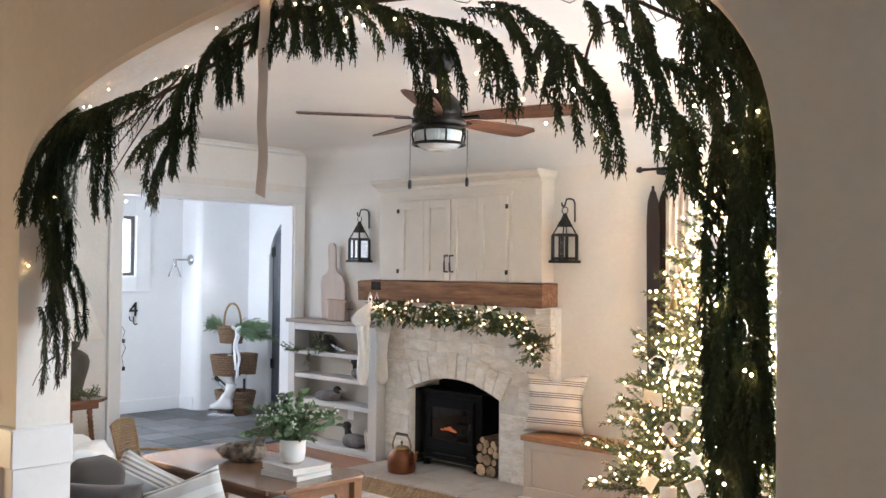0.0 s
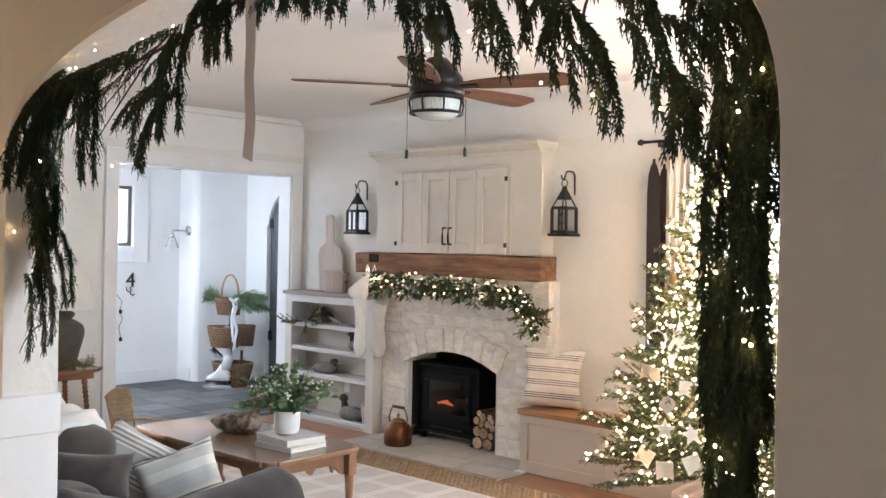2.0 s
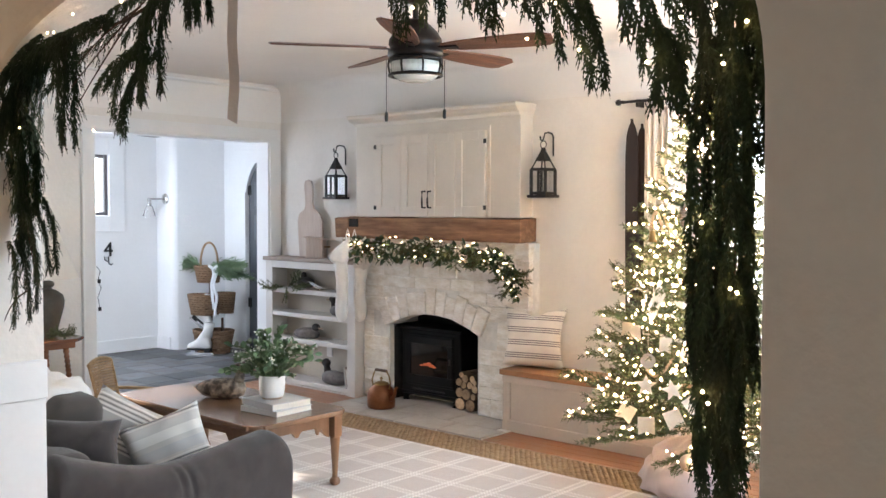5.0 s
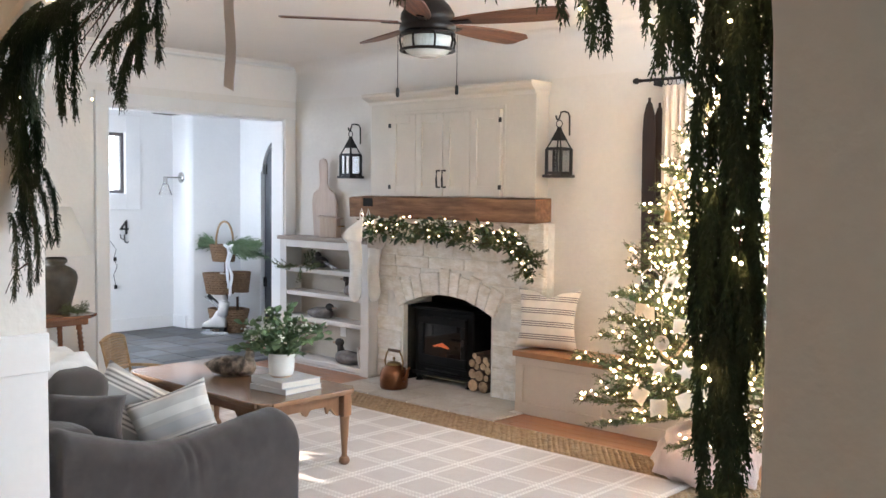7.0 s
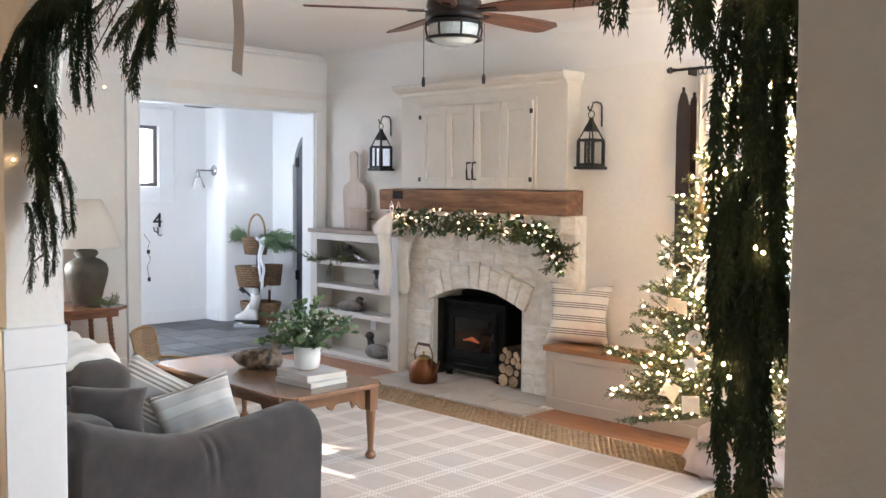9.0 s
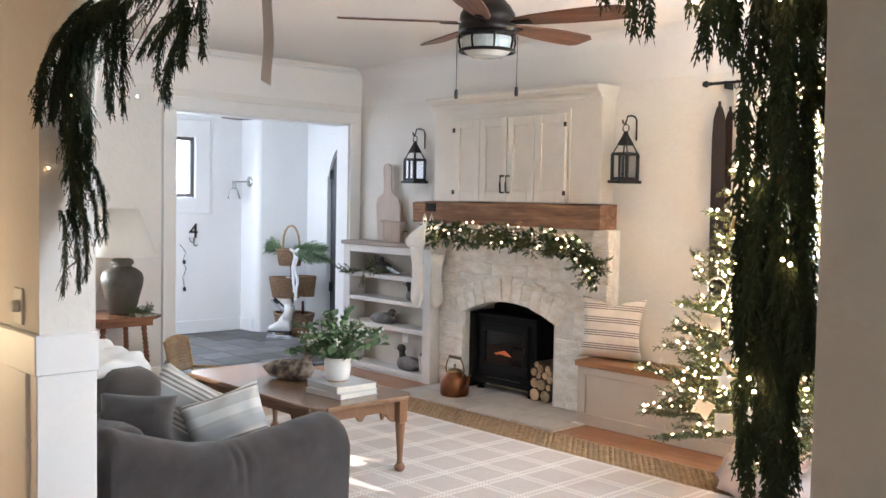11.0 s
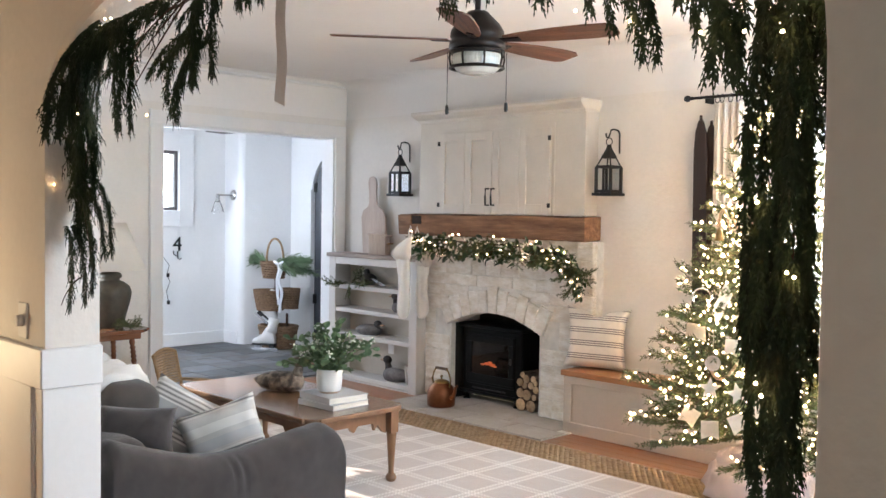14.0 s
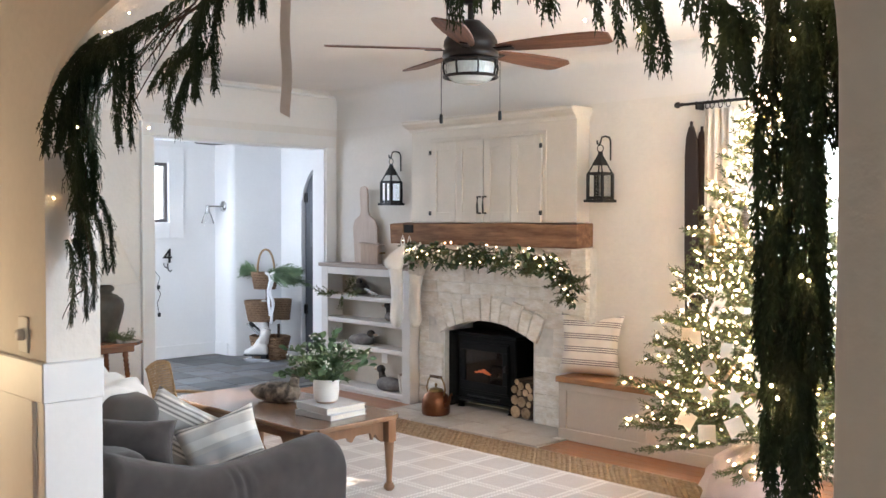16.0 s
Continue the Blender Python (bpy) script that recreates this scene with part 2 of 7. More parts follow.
M_WICKER = mat("brown_wicker", (0.30, 0.18, 0.10), 0.8, var=0.3, scale=40, bump=0.8, bscale=120, color2=(0.16, 0.09, 0.05))
M_CANE = mat("golden_cane", (0.48, 0.32, 0.17), 0.7, var=0.25, scale=30, bump=0.6, bscale=130, color2=(0.30, 0.185, 0.09))
M_BARK = mat("birch_bark", (0.20, 0.14, 0.10), 0.95, var=0.25, scale=16, bump=0.8, bscale=50, rnd=0.2)
M_LOGEND = mat("cut_log_end", (0.62, 0.45, 0.30), 0.9, var=0.15, scale=20, bump=0.3, bscale=70, color2=(0.27, 0.18, 0.105), rnd=0.25)
M_DUCK = mat("carved_duck_body", (0.30, 0.235, 0.18), 0.8, var=0.35, scale=22, bump=0.5, bscale=60, color2=(0.06, 0.045, 0.035), contrast=2.2)
M_DUCKGREY = mat("weathered_duck_grey", (0.24, 0.22, 0.21), 0.8, var=0.25, scale=14, bump=0.4, bscale=60, color2=(0.12, 0.105, 0.10), contrast=1.4)
M_DUCKDARK = mat("dark_duck_head", (0.06, 0.048, 0.042), 0.7, var=0.25, scale=20, bump=0.3)
M_BOOK = mat("pale_grey_book_cloth", (0.50, 0.50, 0.51), 0.7, var=0.04, scale=12, bump=0.2, bscale=300)
M_PAGES = mat("book_pages", (0.72, 0.69, 0.62), 0.9, var=0.1, scale=5, bump=0.3, bscale=200, stretch=(1, 1, 30))
M_PAPER = mat("printed_paper_tag", (0.72, 0.63, 0.50), 0.85, var=0.12, scale=40, bump=0.1, color2=(0.62, 0.52, 0.40))
M_STAR = mat("pale_wood_ornament", (0.66, 0.58, 0.48), 0.8, var=0.12, scale=20, bump=0.2)
M_BEAD = mat("raw_wood_bead", (0.58, 0.42, 0.29), 0.7, var=0.12, scale=30, bump=0.15)
M_SKI = mat("dark_old_ski", (0.015, 0.009, 0.007), 0.5, var=0.25, scale=9, bump=0.15, color2=(0.025, 0.012, 0.008), stretch=(3, 3, 0.3))
M_SKATE = mat("white_skate_leather", (0.76, 0.74, 0.72), 0.5, var=0.08, scale=10, bump=0.25, bscale=60)
M_DOORGREY = mat("slate_blue_door", (0.07, 0.077, 0.092), 0.5, var=0.12, scale=5, bump=0.12, bscale=50)
M_PINECONE = mat("pine_cone_brown", (0.24, 0.17, 0.12), 0.9, var=0.25, scale=30, bump=0.4)
M_STEEL = mat("silver_ball", (0.70, 0.70, 0.70), 0.12, metal=1.0, var=0.02, scale=5, bump=0.0)
M_SWITCH = mat("white_plastic", (0.80, 0.79, 0.77), 0.65, var=0.02, scale=5, bump=0.0)
M_WIRE = mat("green_wire", (0.03, 0.045, 0.025), 0.6, var=0.1)
M_GLASS = glass_mat("clear_glass")
M_PANE = glass_mat("window_glass", (0.97, 0.99, 1.0))
M_BULB = glow("warm_fairy_bulb", (1.0, 0.65, 0.36), 38.0)
M_BULBLOW = glow("dim_fairy_bulb", (1.0, 0.62, 0.30), 22.0)
M_FIRE = glow("ember_glow", (0.8, 0.17, 0.045), 0.014)
M_OUT = glow("bright_overcast_outdoors", (0.88, 0.94, 1.0), 2.2)


# ---- mesh helpers ----
def part(name, bm, material, parent=None, label="", smooth=False, m=None):
    me = bpy.data.meshes.new(name)
    bmesh.ops.recalc_face_normals(bm, faces=bm.faces)
    bm.to_mesh(me)
    bm.free()
    if smooth:
        me.shade_smooth()
    return link(name, me, material, parent, label, m)


def link(name, me, material, parent=None, label="", m=None):
    if material is not None and not me.materials:
        me.materials.append(material)
    ob = new(name, me)
    if parent is not None:
        ob.parent = parent
    if m is not None:
        ob.matrix_basis = m
    if label:
        tagged(ob, label)
    return ob


def thing(name, m, label, category, group="", kind=""):
    ob = new(name)
    ob.empty_display_size = 0.1
    ob.matrix_basis = m
    return tagged(ob, label, category, group, kind)


def box(x0, x1, y0, y1, z0, z1, bev=0.0, bm=None, seg=1, m=None):
    bm = bm or bmesh.new()
    mat4 = Matrix.Translation(((x0 + x1) / 2, (y0 + y1) / 2, (z0 + z1) / 2)) @ Matrix.Diagonal((x1 - x0, y1 - y0, z1 - z0, 1))
    if m is not None:
        mat4 = m @ mat4
    vs = bmesh.ops.create_cube(bm, size=1, matrix=mat4)["verts"]
    if bev:
        es = list({e for v in vs for e in v.link_edges})
        bmesh.ops.bevel(bm, geom=es, offset=bev, segments=seg, profile=0.5, affect='EDGES')
    return bm


def lathe(profile, n=24, bm=None, m=None):
    """A turned body from (radius, height) rows."""
    bm = bm or bmesh.new()
    rings = []
    for r, z in profile:
        if r < 1e-5:
            rings.append([bm.verts.new((0, 0, z))])
        else:
            rings.append([bm.verts.new((r * math.cos(2 * math.pi * k / n), r * math.sin(2 * math.pi * k / n), z)) for k in range(n)])
    if m is not None:
        for ring in rings:
            for v in ring:
                v.co = m @ v.co
    for a, b in zip(rings, rings[1:]):
        for k in range(n):
            k2 = (k + 1) % n
            if len(a) == 1 and len(b) > 1:
                bm.faces.new((a[0], b[k], b[k2]))
            elif len(b) == 1 and len(a) > 1:
                bm.faces.new((a[k], a[k2], b[0]))
            elif len(a) > 1:
                bm.faces.new((a[k], a[k2], b[k2], b[k]))
    for ring in (rings[0], rings[-1]):
        if len(ring) > 2:
            bm.faces.new(ring)
    return bm


def tube(points, radius, n=8, bm=None, closed=False):
    """A round bar along points; radius is a number or one per point."""
    bm = bm or bmesh.new()
    pts = [Vector(p) for p in points]
    rad = radius if isinstance(radius, (list, tuple)) else [radius] * len(pts)
    rings = []
    up = Vector((0.13, 0.21, 1)).normalized()
    for i, p in enumerate(pts):
        if closed:
            d = pts[(i + 1) % len(pts)] - pts[i - 1]
        else:
            d = pts[min(i + 1, len(pts) - 1)] - pts[max(i - 1, 0)]
        d.normalize()
        a = d.cross(up)
        if a.length < 0.1:
            a = d.cross(Vector((1, 0.1, 0)))
        a.normalize()
        b = d.cross(a)
        rings.append([bm.verts.new(p + (a * math.cos(2 * math.pi * k / n) + b * math.sin(2 * math.pi * k / n)) * rad[i]) for k in range(n)])
    pairs = list(zip(rings, rings[1:])) + ([(rings[-1], rings[0])] if closed else [])
    for r0, r1 in pairs:
        for k in range(n):
            bm.faces.new((r0[k], r0[(k + 1) % n], r1[(k + 1) % n], r1[k]))
    if not closed:
        bm.faces.new(rings[0])
        bm.faces.new(rings[-1])
    return bm


def plate(outline, depth, bm=None, m=None, bev=0.0):
    """A flat body: an outline in x and z, as thick as depth along y."""
    bm = bm or bmesh.new()
    vs = [bm.verts.new((x, -depth / 2, z)) for x, z in outline]
    f = bm.faces.new(vs)
    ext = bmesh.ops.extrude_face_region(bm, geom=[f])["geom"]
    moved = [g for g in ext if isinstance(g, bmesh.types.BMVert)]
    for v in moved:
        v.co.y += depth
    if bev:
        es = list({e for v in vs + moved for e in v.link_edges if abs(e.verts[0].co.y - e.verts[1].co.y) < 1e-6})
        bmesh.ops.bevel(bm, geom=es, offset=bev, segments=2, profile=0.5, affect='EDGES')
    if m is not None:
        bmesh.ops.transform(bm, matrix=m, verts=bm.verts)
    return bm


def ball(r, m=None, bm=None, u=12, v=8):
    bm = bm or bmesh.new()
    bmesh.ops.create_uvsphere(bm, u_segments=u, v_segments=v, radius=r, matrix=m or Matrix())
    return bm


def bend(a, b, c, n=8):
    """Points of a curve from a to c, drawn towards b."""
    a, b, c = Vector(a), Vector(b), Vector(c)
    return [a * (1 - t) ** 2 + b * 2 * t * (1 - t) + c * t * t for t in (i / n for i in range(n + 1))]


def structure(name, bm, material, label, category):
    return tagged(part(name, bm, material), label, category, kind="structure")


# ---- the room: fireplace wall along x, doorway wall along y ----
RX = 7.0             # far right wall
CEIL = 2.53
NEAR, FAR = -4.195, -4.02   # both faces of the arched wall
AL, AR = 3.795, 6.24        # sides of the arch
ATOP = 2.12                 # its crown
OPEN0, OPEN1, OPENZ = -1.872, -0.255, 2.052
XL, YB = 0.163, -0.13      # faces of the doorway wall and of the fireplace wall
HOLE = (1.61, 2.52, 0.72)  # opening for the firebox
WX0, WX1, WZ0, WZ1 = 4.02, 5.95, 0.62, 2.02   # window behind the tree


def arch_z(x):
    """Underside of the arch: a tight right shoulder, a slack left one that climbs slowly to the crown."""
    u = (x - (AL + AR) / 2) / ((AR - AL) / 2)
    if u > 0:
        return ATOP - 0.57 + 0.57 * max(0.0, 1 - min(1, u) ** 2.95) ** (1 / 2.95)
    u = min(1, -u)
    return ATOP - 0.50 + 0.385 * max(0.0, 1 - u ** 3.2) ** (1 / 3.2) + 0.115 * (1 - u)


floor = structure("floor", box(XL, RX, FAR, 0.07, -0.06, -0.012), M_GROUT, "dark gaps below an oak plank floor", "floor")
structure("floor_den", box(0, 9, -8.2, FAR, -0.06, 0.0), M_FLOOR, "orange oak floor of the adjoining room", "floor")
# fireplace wall with its window
b = box(0.013, HOLE[0], YB, 0.07, 0, 2.21)
box(HOLE[0], HOLE[1], YB, 0.07, HOLE[2], 2.21, bm=b)
box(HOLE[1], WX0, YB, 0.07, 0, 2.21, bm=b)
box(WX0, WX1, YB, 0.07, 0, WZ0, bm=b)
box(WX0, WX1, YB, 0.07, WZ1, 2.21, bm=b)
box(WX1, RX + 0.2, YB, 0.07, 0, 2.21, bm=b)
structure("wall_fireplace", b, M_WALL, "cream plaster wall behind the fireplace", "wall")
# doorway wall
LW0, LW1, LZ0, LZ1 = -3.24, -2.62, 0.84, 1.16   # unseen opening, added and sized so low sun patches reach table and rug
b = box(XL - 0.15, XL, -4.3, LW0, 0, CEIL)
box(XL - 0.15, XL, LW0, LW1, 0, LZ0, bm=b)
box(XL - 0.15, XL, LW0, LW1, LZ1, CEIL, bm=b)
box(XL - 0.15, XL, LW1, OPEN0, 0, CEIL, bm=b)
box(XL - 0.15, XL, OPEN0, OPEN1, OPENZ, CEIL, bm=b)
box(XL - 0.15, XL, OPEN1, YB, 0, CEIL, bm=b)
structure("wall_doorway", b, M_WALL, "cream plaster wall with a wide cased opening", "wall")
structure("wall_right", box(RX, RX + 0.2, -4.3, 0.2, 0, CEIL), M_WALL, "cream plaster side wall", "wall")
# plaster cove above the fireplace wall
b = bmesh.new()
prof = [(YB + 0.2, 2.21), (YB, 2.21)] + [(YB - 0.10 * (1 - math.cos(a)), 2.435 + 0.093 * math.sin(a)) for a in [k * math.pi / 20 for k in range(0, 11)]] + [(YB - 0.10, 2.56), (YB + 0.2, 2.56)]
vs = [b.verts.new((XL + 0.006, y, z)) for y, z in prof]
f = b.faces.new(vs)
for g in bmesh.ops.extrude_face_region(b, geom=[f])["geom"]:
    if isinstance(g, bmesh.types.BMVert):
        g.co.x = RX + 0.2
structure("ceiling_cove", b, M_CEIL, "white coved plaster between wall and ceiling", "ceiling")
structure("ceiling", box(0.0, RX + 0.2, FAR, YB - 0.098, CEIL, CEIL + 0.1), M_CEIL, "white plaster ceiling", "ceiling")
structure("ceiling_den", box(0, 9, -8.2, FAR, CEIL, CEIL + 0.1), M_CEIL, "white plaster ceiling of the adjoining room", "ceiling")
# small bead high on the doorway wall, and the paint line over the casing
b = tube([(XL + 0.008, FAR, 2.488), (XL + 0.008, YB - 0.03, 2.488)], 0.012, 8)
structure("trim_bead", b, M_TRIM, "thin white bead under the ceiling", "trim")
structure("wall_band", box(XL, XL + 0.006, FAR, YB, 2.21, 2.47), M_CEIL, "white painted band above the doorway", "wall")

# arched wall
b = bmesh.new()
xs = [AL + (AR - AL) * (0.5 - 0.5 * math.cos(math.pi * k / 64)) for k in range(65)]
for x0, x1 in ((0.0, AL), (AR, 9.0)):
    box(x0, x1, NEAR, FAR, 0, CEIL, bm=b)
cols = []
for x in xs:
    z = arch_z(x)
    cols.append([b.verts.new((x, NEAR + 0.012, z)), b.verts.new((x, NEAR, z + 0.012)), b.verts.new((x, NEAR, CEIL)), b.verts.new((x, FAR, CEIL)), b.verts.new((x, FAR, z + 0.012)), b.verts.new((x, FAR - 0.012, z))])
for c0, c1 in zip(cols, cols[1:]):
    for k in range(6):
        b.faces.new((c0[k], c1[k], c1[(k + 1) % 6], c0[(k + 1) % 6]))
structure("wall_arch", b, M_WALL, "cream plaster wall with a wide rounded arch", "wall")
# panelled dado of the arch: cap band round the end, stile and rail on the near face
w = thing("wainscot", pose(0, 0, 0), "white painted wainscot with a flat cap rail", "wainscot", kind="structure")
part("cap_rail", box(2.0, AL + 0.018, NEAR - 0.02, FAR + 0.004, 0.86, 0.985, 0.004), M_WHITE, w)
part("end_panel", box(AL - 0.04, AL + 0.008, NEAR - 0.012, FAR + 0.002, 0.0, 0.86, 0.003), M_WHITE, w)
part("panel", box(2.0, AL - 0.04, NEAR - 0.005, NEAR + 0.01, 0.12, 0.86), M_WHITE, w)
for x in (AL - 0.1, 3.22, 2.75, 2.28):
    part("stile", box(x - 0.03, x + 0.03, NEAR - 0.017, NEAR, 0.12, 0.86, 0.003), M_WHITE, w)
part("base_rail", box(2.0, AL - 0.04, NEAR - 0.018, NEAR, 0.0, 0.12, 0.003), M_WHITE, w)

# the adjoining room round the camera
for n, args in (("wall_den_left", (-0.2, 0, -8.4, NEAR, 0, CEIL)), ("wall_den_right", (9, 9.2, -8.4, FAR, 0, CEIL)), ("wall_den_back", (-0.2, 9.2, -8.4, -8.2, 0, CEIL))):
    structure(n, box(*args), M_WALL, "cream plaster wall of the adjoining room", "wall")

# casing of the doorway
d = thing("doorway_casing", pose(XL, 0, 0), "white painted flat casing round a wide doorway", "door casing", kind="structure")
part("casing_side", box(-0.001, 0.02, OPEN0 - 0.098, OPEN0, 0, OPENZ, 0.003), M_TRIM, d)
part("casing_side", box(-0.001, 0.02, OPEN1, OPEN1 + 0.108, 0, OPENZ, 0.003), M_TRIM, d)
part("casing_head", box(-0.001, 0.022, OPEN0 - 0.098, OPEN1 + 0.108, OPENZ, OPENZ + 0.098, 0.003), M_TRIM, d)
part("back_band", box(-0.001, 0.034, OPEN0 - 0.108, OPEN0 - 0.094, 0, OPENZ + 0.105, 0.003), M_TRIM, d)
part("jamb", box(-0.16, 0.0, OPEN0 - 0.001, OPEN0 + 0.014, 0, OPENZ, 0.002), M_WHITE, d)
part("jamb", box(-0.16, 0.0, OPEN1 - 0.014, OPEN1 + 0.001, 0, OPENZ, 0.002), M_WHITE, d)
part("jamb_head", box(-0.16, 0.0, OPEN0, OPEN1, OPENZ - 0.014, OPENZ + 0.001, 0.002), M_WHITE, d)
structure("baseboard", box(XL, XL + 0.018, FAR, OPEN0 - 0.115, 0, 0.15, 0.004), M_TRIM, "white painted baseboard", "baseboard")

# the hall beyond the doorway
HZ = 2.36
structure("floor_hall", box(-2.5, XL, -2.7, 1.6, -0.06, -0.012), M_GROUT, "grey grout under slate tiles", "floor")
b = box(-2.4, -2.2, -2.8, -0.98, 0, HZ)
box(-2.4, -2.2, -0.98, -0.43, 0, 1.40, bm=b)
box(-2.4, -2.2, -0.98, -0.43, 2.01, HZ, bm=b)
box(-2.4, -2.2, -0.43, 0.14, 0, HZ, bm=b)
structure("wall_hall_far", b, M_HALL, "white hall wall with a small window", "wall")


def prism(points, z0, z1):
    b = bmesh.new()
    f = b.faces.new([b.verts.new((x, y, z0)) for x, y in points])
    for g in bmesh.ops.extrude_face_region(b, geom=[f])["geom"]:
        if isinstance(g, bmesh.types.BMVert):
            g.co.z = z1
    return b


# rounded chimney-like pier, slanting wall and the wall with the arched door
pier = [(-2.4, 0.12), (-1.96, 0.115)] + [(-1.96 + 0.10 * math.sin(a), 0.215 - 0.10 * math.cos(a)) for a in [k * math.pi / 16 for k in range(1, 6)]] + [(-1.70, 0.64), (-1.70, 0.9), (-2.4, 0.9)]
structure("wall_hall_pier", prism(pier, 0, HZ), M_HALL, "white plaster wall with a soft rounded corner", "wall")
DX0, DX1, DY, DZ = -1.33, -0.47, 0.62, 1.62
b = bmesh.new()
box(-1.71, DX0, DY, DY + 0.14, 0, HZ, bm=b)
box(DX1, 0.012, DY, DY + 0.14, 0, HZ, bm=b)
cx, hw = (DX0 + DX1) / 2, (DX1 - DX0) / 2
cols = []
for k in range(25):
    x = cx - hw * math.cos(math.pi * k / 24)
    z = DZ + hw * 0.95 * math.sin(math.pi * k / 24)
    cols.append([b.verts.new((x, DY, z)), b.verts.new((x, DY, HZ)), b.verts.new((x, DY + 0.14, HZ)), b.verts.new((x, DY + 0.14, z))])
for c0, c1 in zip(cols, cols[1:]):
    for k in range(4):
        b.faces.new((c0[k], c1[k], c1[(k + 1) % 4], c0[(k + 1) % 4]))
structure("wall_hall_door", b, M_HALL, "white hall wall round an arched door", "wall")
structure("wall_hall_side", box(0.013, 0.16, 0.07, 0.76, 0, HZ), M_HALL, "white side wall of the hall", "wall")
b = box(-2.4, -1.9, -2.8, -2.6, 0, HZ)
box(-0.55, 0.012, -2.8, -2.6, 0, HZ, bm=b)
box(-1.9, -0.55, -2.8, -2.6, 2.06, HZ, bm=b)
structure("wall_hall_near", b, M_HALL, "white end wall of the hall round an added glazed door", "wall")
# unseen door, added to give the hall lamps an opening
w = thing("door_1", pose(-1.225, -2.7, 0), "white glazed door added at the unseen end of the hall", "door", kind="structure")
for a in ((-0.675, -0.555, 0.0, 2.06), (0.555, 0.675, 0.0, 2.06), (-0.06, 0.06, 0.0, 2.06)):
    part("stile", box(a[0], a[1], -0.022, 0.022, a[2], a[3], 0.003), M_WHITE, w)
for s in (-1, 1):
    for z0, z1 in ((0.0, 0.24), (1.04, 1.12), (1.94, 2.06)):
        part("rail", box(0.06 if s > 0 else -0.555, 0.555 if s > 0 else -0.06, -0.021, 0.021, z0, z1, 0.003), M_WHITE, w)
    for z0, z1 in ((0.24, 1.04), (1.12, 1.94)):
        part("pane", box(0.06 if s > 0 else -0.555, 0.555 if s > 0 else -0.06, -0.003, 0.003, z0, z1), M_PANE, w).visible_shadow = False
structure("ceiling_hall", box(-2.4, 0.012, -2.8, 0.9, HZ, HZ + 0.1), M_HALL, "white hall ceiling", "ceiling")
structure("wall_hall_outer", box(-1.7, 0.012, 0.86, 0.95, 0, HZ), M_HALL, "plain wall behind the arched door", "wall")
structure("baseboard_hall", box(-2.2, -2.185, -2.6, 0.115, 0, 0.13, 0.003), M_WHITE, "white hall baseboard", "baseboard")
structure("baseboard_pier", box(-2.19, -1.95, 0.1, 0.116, 0, 0.13, 0.003), M_WHITE, "white baseboard on the hall pier", "baseboard")
# hall window: casing, dark sash, bright pane
w = thing("window_1", pose(-2.2, -0.705, 1.705), "small dark-framed hall window in white casing", "window", kind="structure")
for a in ((-0.0, 0.02, -0.44, -0.275, -0.47, 0.48), (0.0, 0.02, 0.275, 0.44, -0.47, 0.48), (0.0, 0.021, -0.275, 0.275, 0.305, 0.478), (0.0, 0.021, -0.275, 0.275, -0.468, -0.305)):
    part("casing", box(*a, 0.003), M_WHITE, w)
M_SASH = mat("grey_brown_sash", (0.13, 0.115, 0.115), 0.5, var=0.1, scale=8, bump=0.05)
for a in ((-0.06, -0.02, -0.275, -0.24, -0.305, 0.305), (-0.06, -0.02, 0.24, 0.275, -0.305, 0.305), (-0.06, -0.021, -0.24, 0.24, 0.27, 0.305), (-0.06, -0.021, -0.24, 0.24, -0.305, -0.27)):
    part("sash", box(*a, 0.003), M_SASH, w, "dark grey-brown sash")
part("pane", box(-0.044, -0.04, -0.24, 0.24, -0.27, 0.27), M_PANE, w).visible_shadow = False
structure("backdrop_hall", box(-2.9, -2.88, -1.9, 0.6, 0.8, 2.8), M_OUT, "bright overcast daylight outside the hall window", "sky")
# window behind the tree
w = thing("window_2", pose((WX0 + WX1) / 2, YB, (WZ0 + WZ1) / 2), "white-framed living room window behind the tree", "window", kind="structure")
hx, hz = (WX1 - WX0) / 2, (WZ1 - WZ0) / 2
for a in ((-hx - 0.09, -hx, -0.02, 0.0, -hz - 0.09, hz + 0.09), (hx, hx + 0.09, -0.02, 0.0, -hz - 0.09, hz + 0.09), (-hx, hx, -0.021, 0.0, hz, hz + 0.088)):
    part("casing", box(*a, 0.003), M_TRIM, w)
part("window_sill", box(-hx - 0.12, hx + 0.12, -0.06, 0.02, -hz - 0.03, -hz + 0.001, 0.005), M_TRIM, w)
for a in ((-hx, -hx + 0.05, 0.05, 0.09, -hz, hz), (hx - 0.05, hx, 0.05, 0.09, -hz, hz), (-hx, hx, 0.051, 0.09, hz - 0.05, hz), (-hx, hx, 0.051, 0.09, -hz, -hz + 0.06), (-0.035, 0.035, 0.05, 0.09, -hz, hz), (-hx, hx, 0.052, 0.088, -0.02, 0.02)):
    part("sash", box(*a, 0.003), M_WHITE, w)
for s in (-1, 1):
    part("pane", box(min(0.035 * s, (hx - 0.05) * s), max(0.035 * s, (hx - 0.05) * s), 0.068, 0.072, -hz + 0.06, hz - 0.05), M_PANE, w).visible_shadow = False
structure("backdrop_garden", box(2.6, 7.8, 0.9, 0.92, -0.5, 3.4), M_OUT, "bright overcast daylight outside the window", "sky")


# ---- fireplace ----
SF = -0.265                       # front of the stonework
FX0, FX1, FZ, FRISE = 1.618, 2.511, 0.588, 0.108   # firebox opening
SX0, SX1 = 1.35, 2.945
YW = YB - 0.001


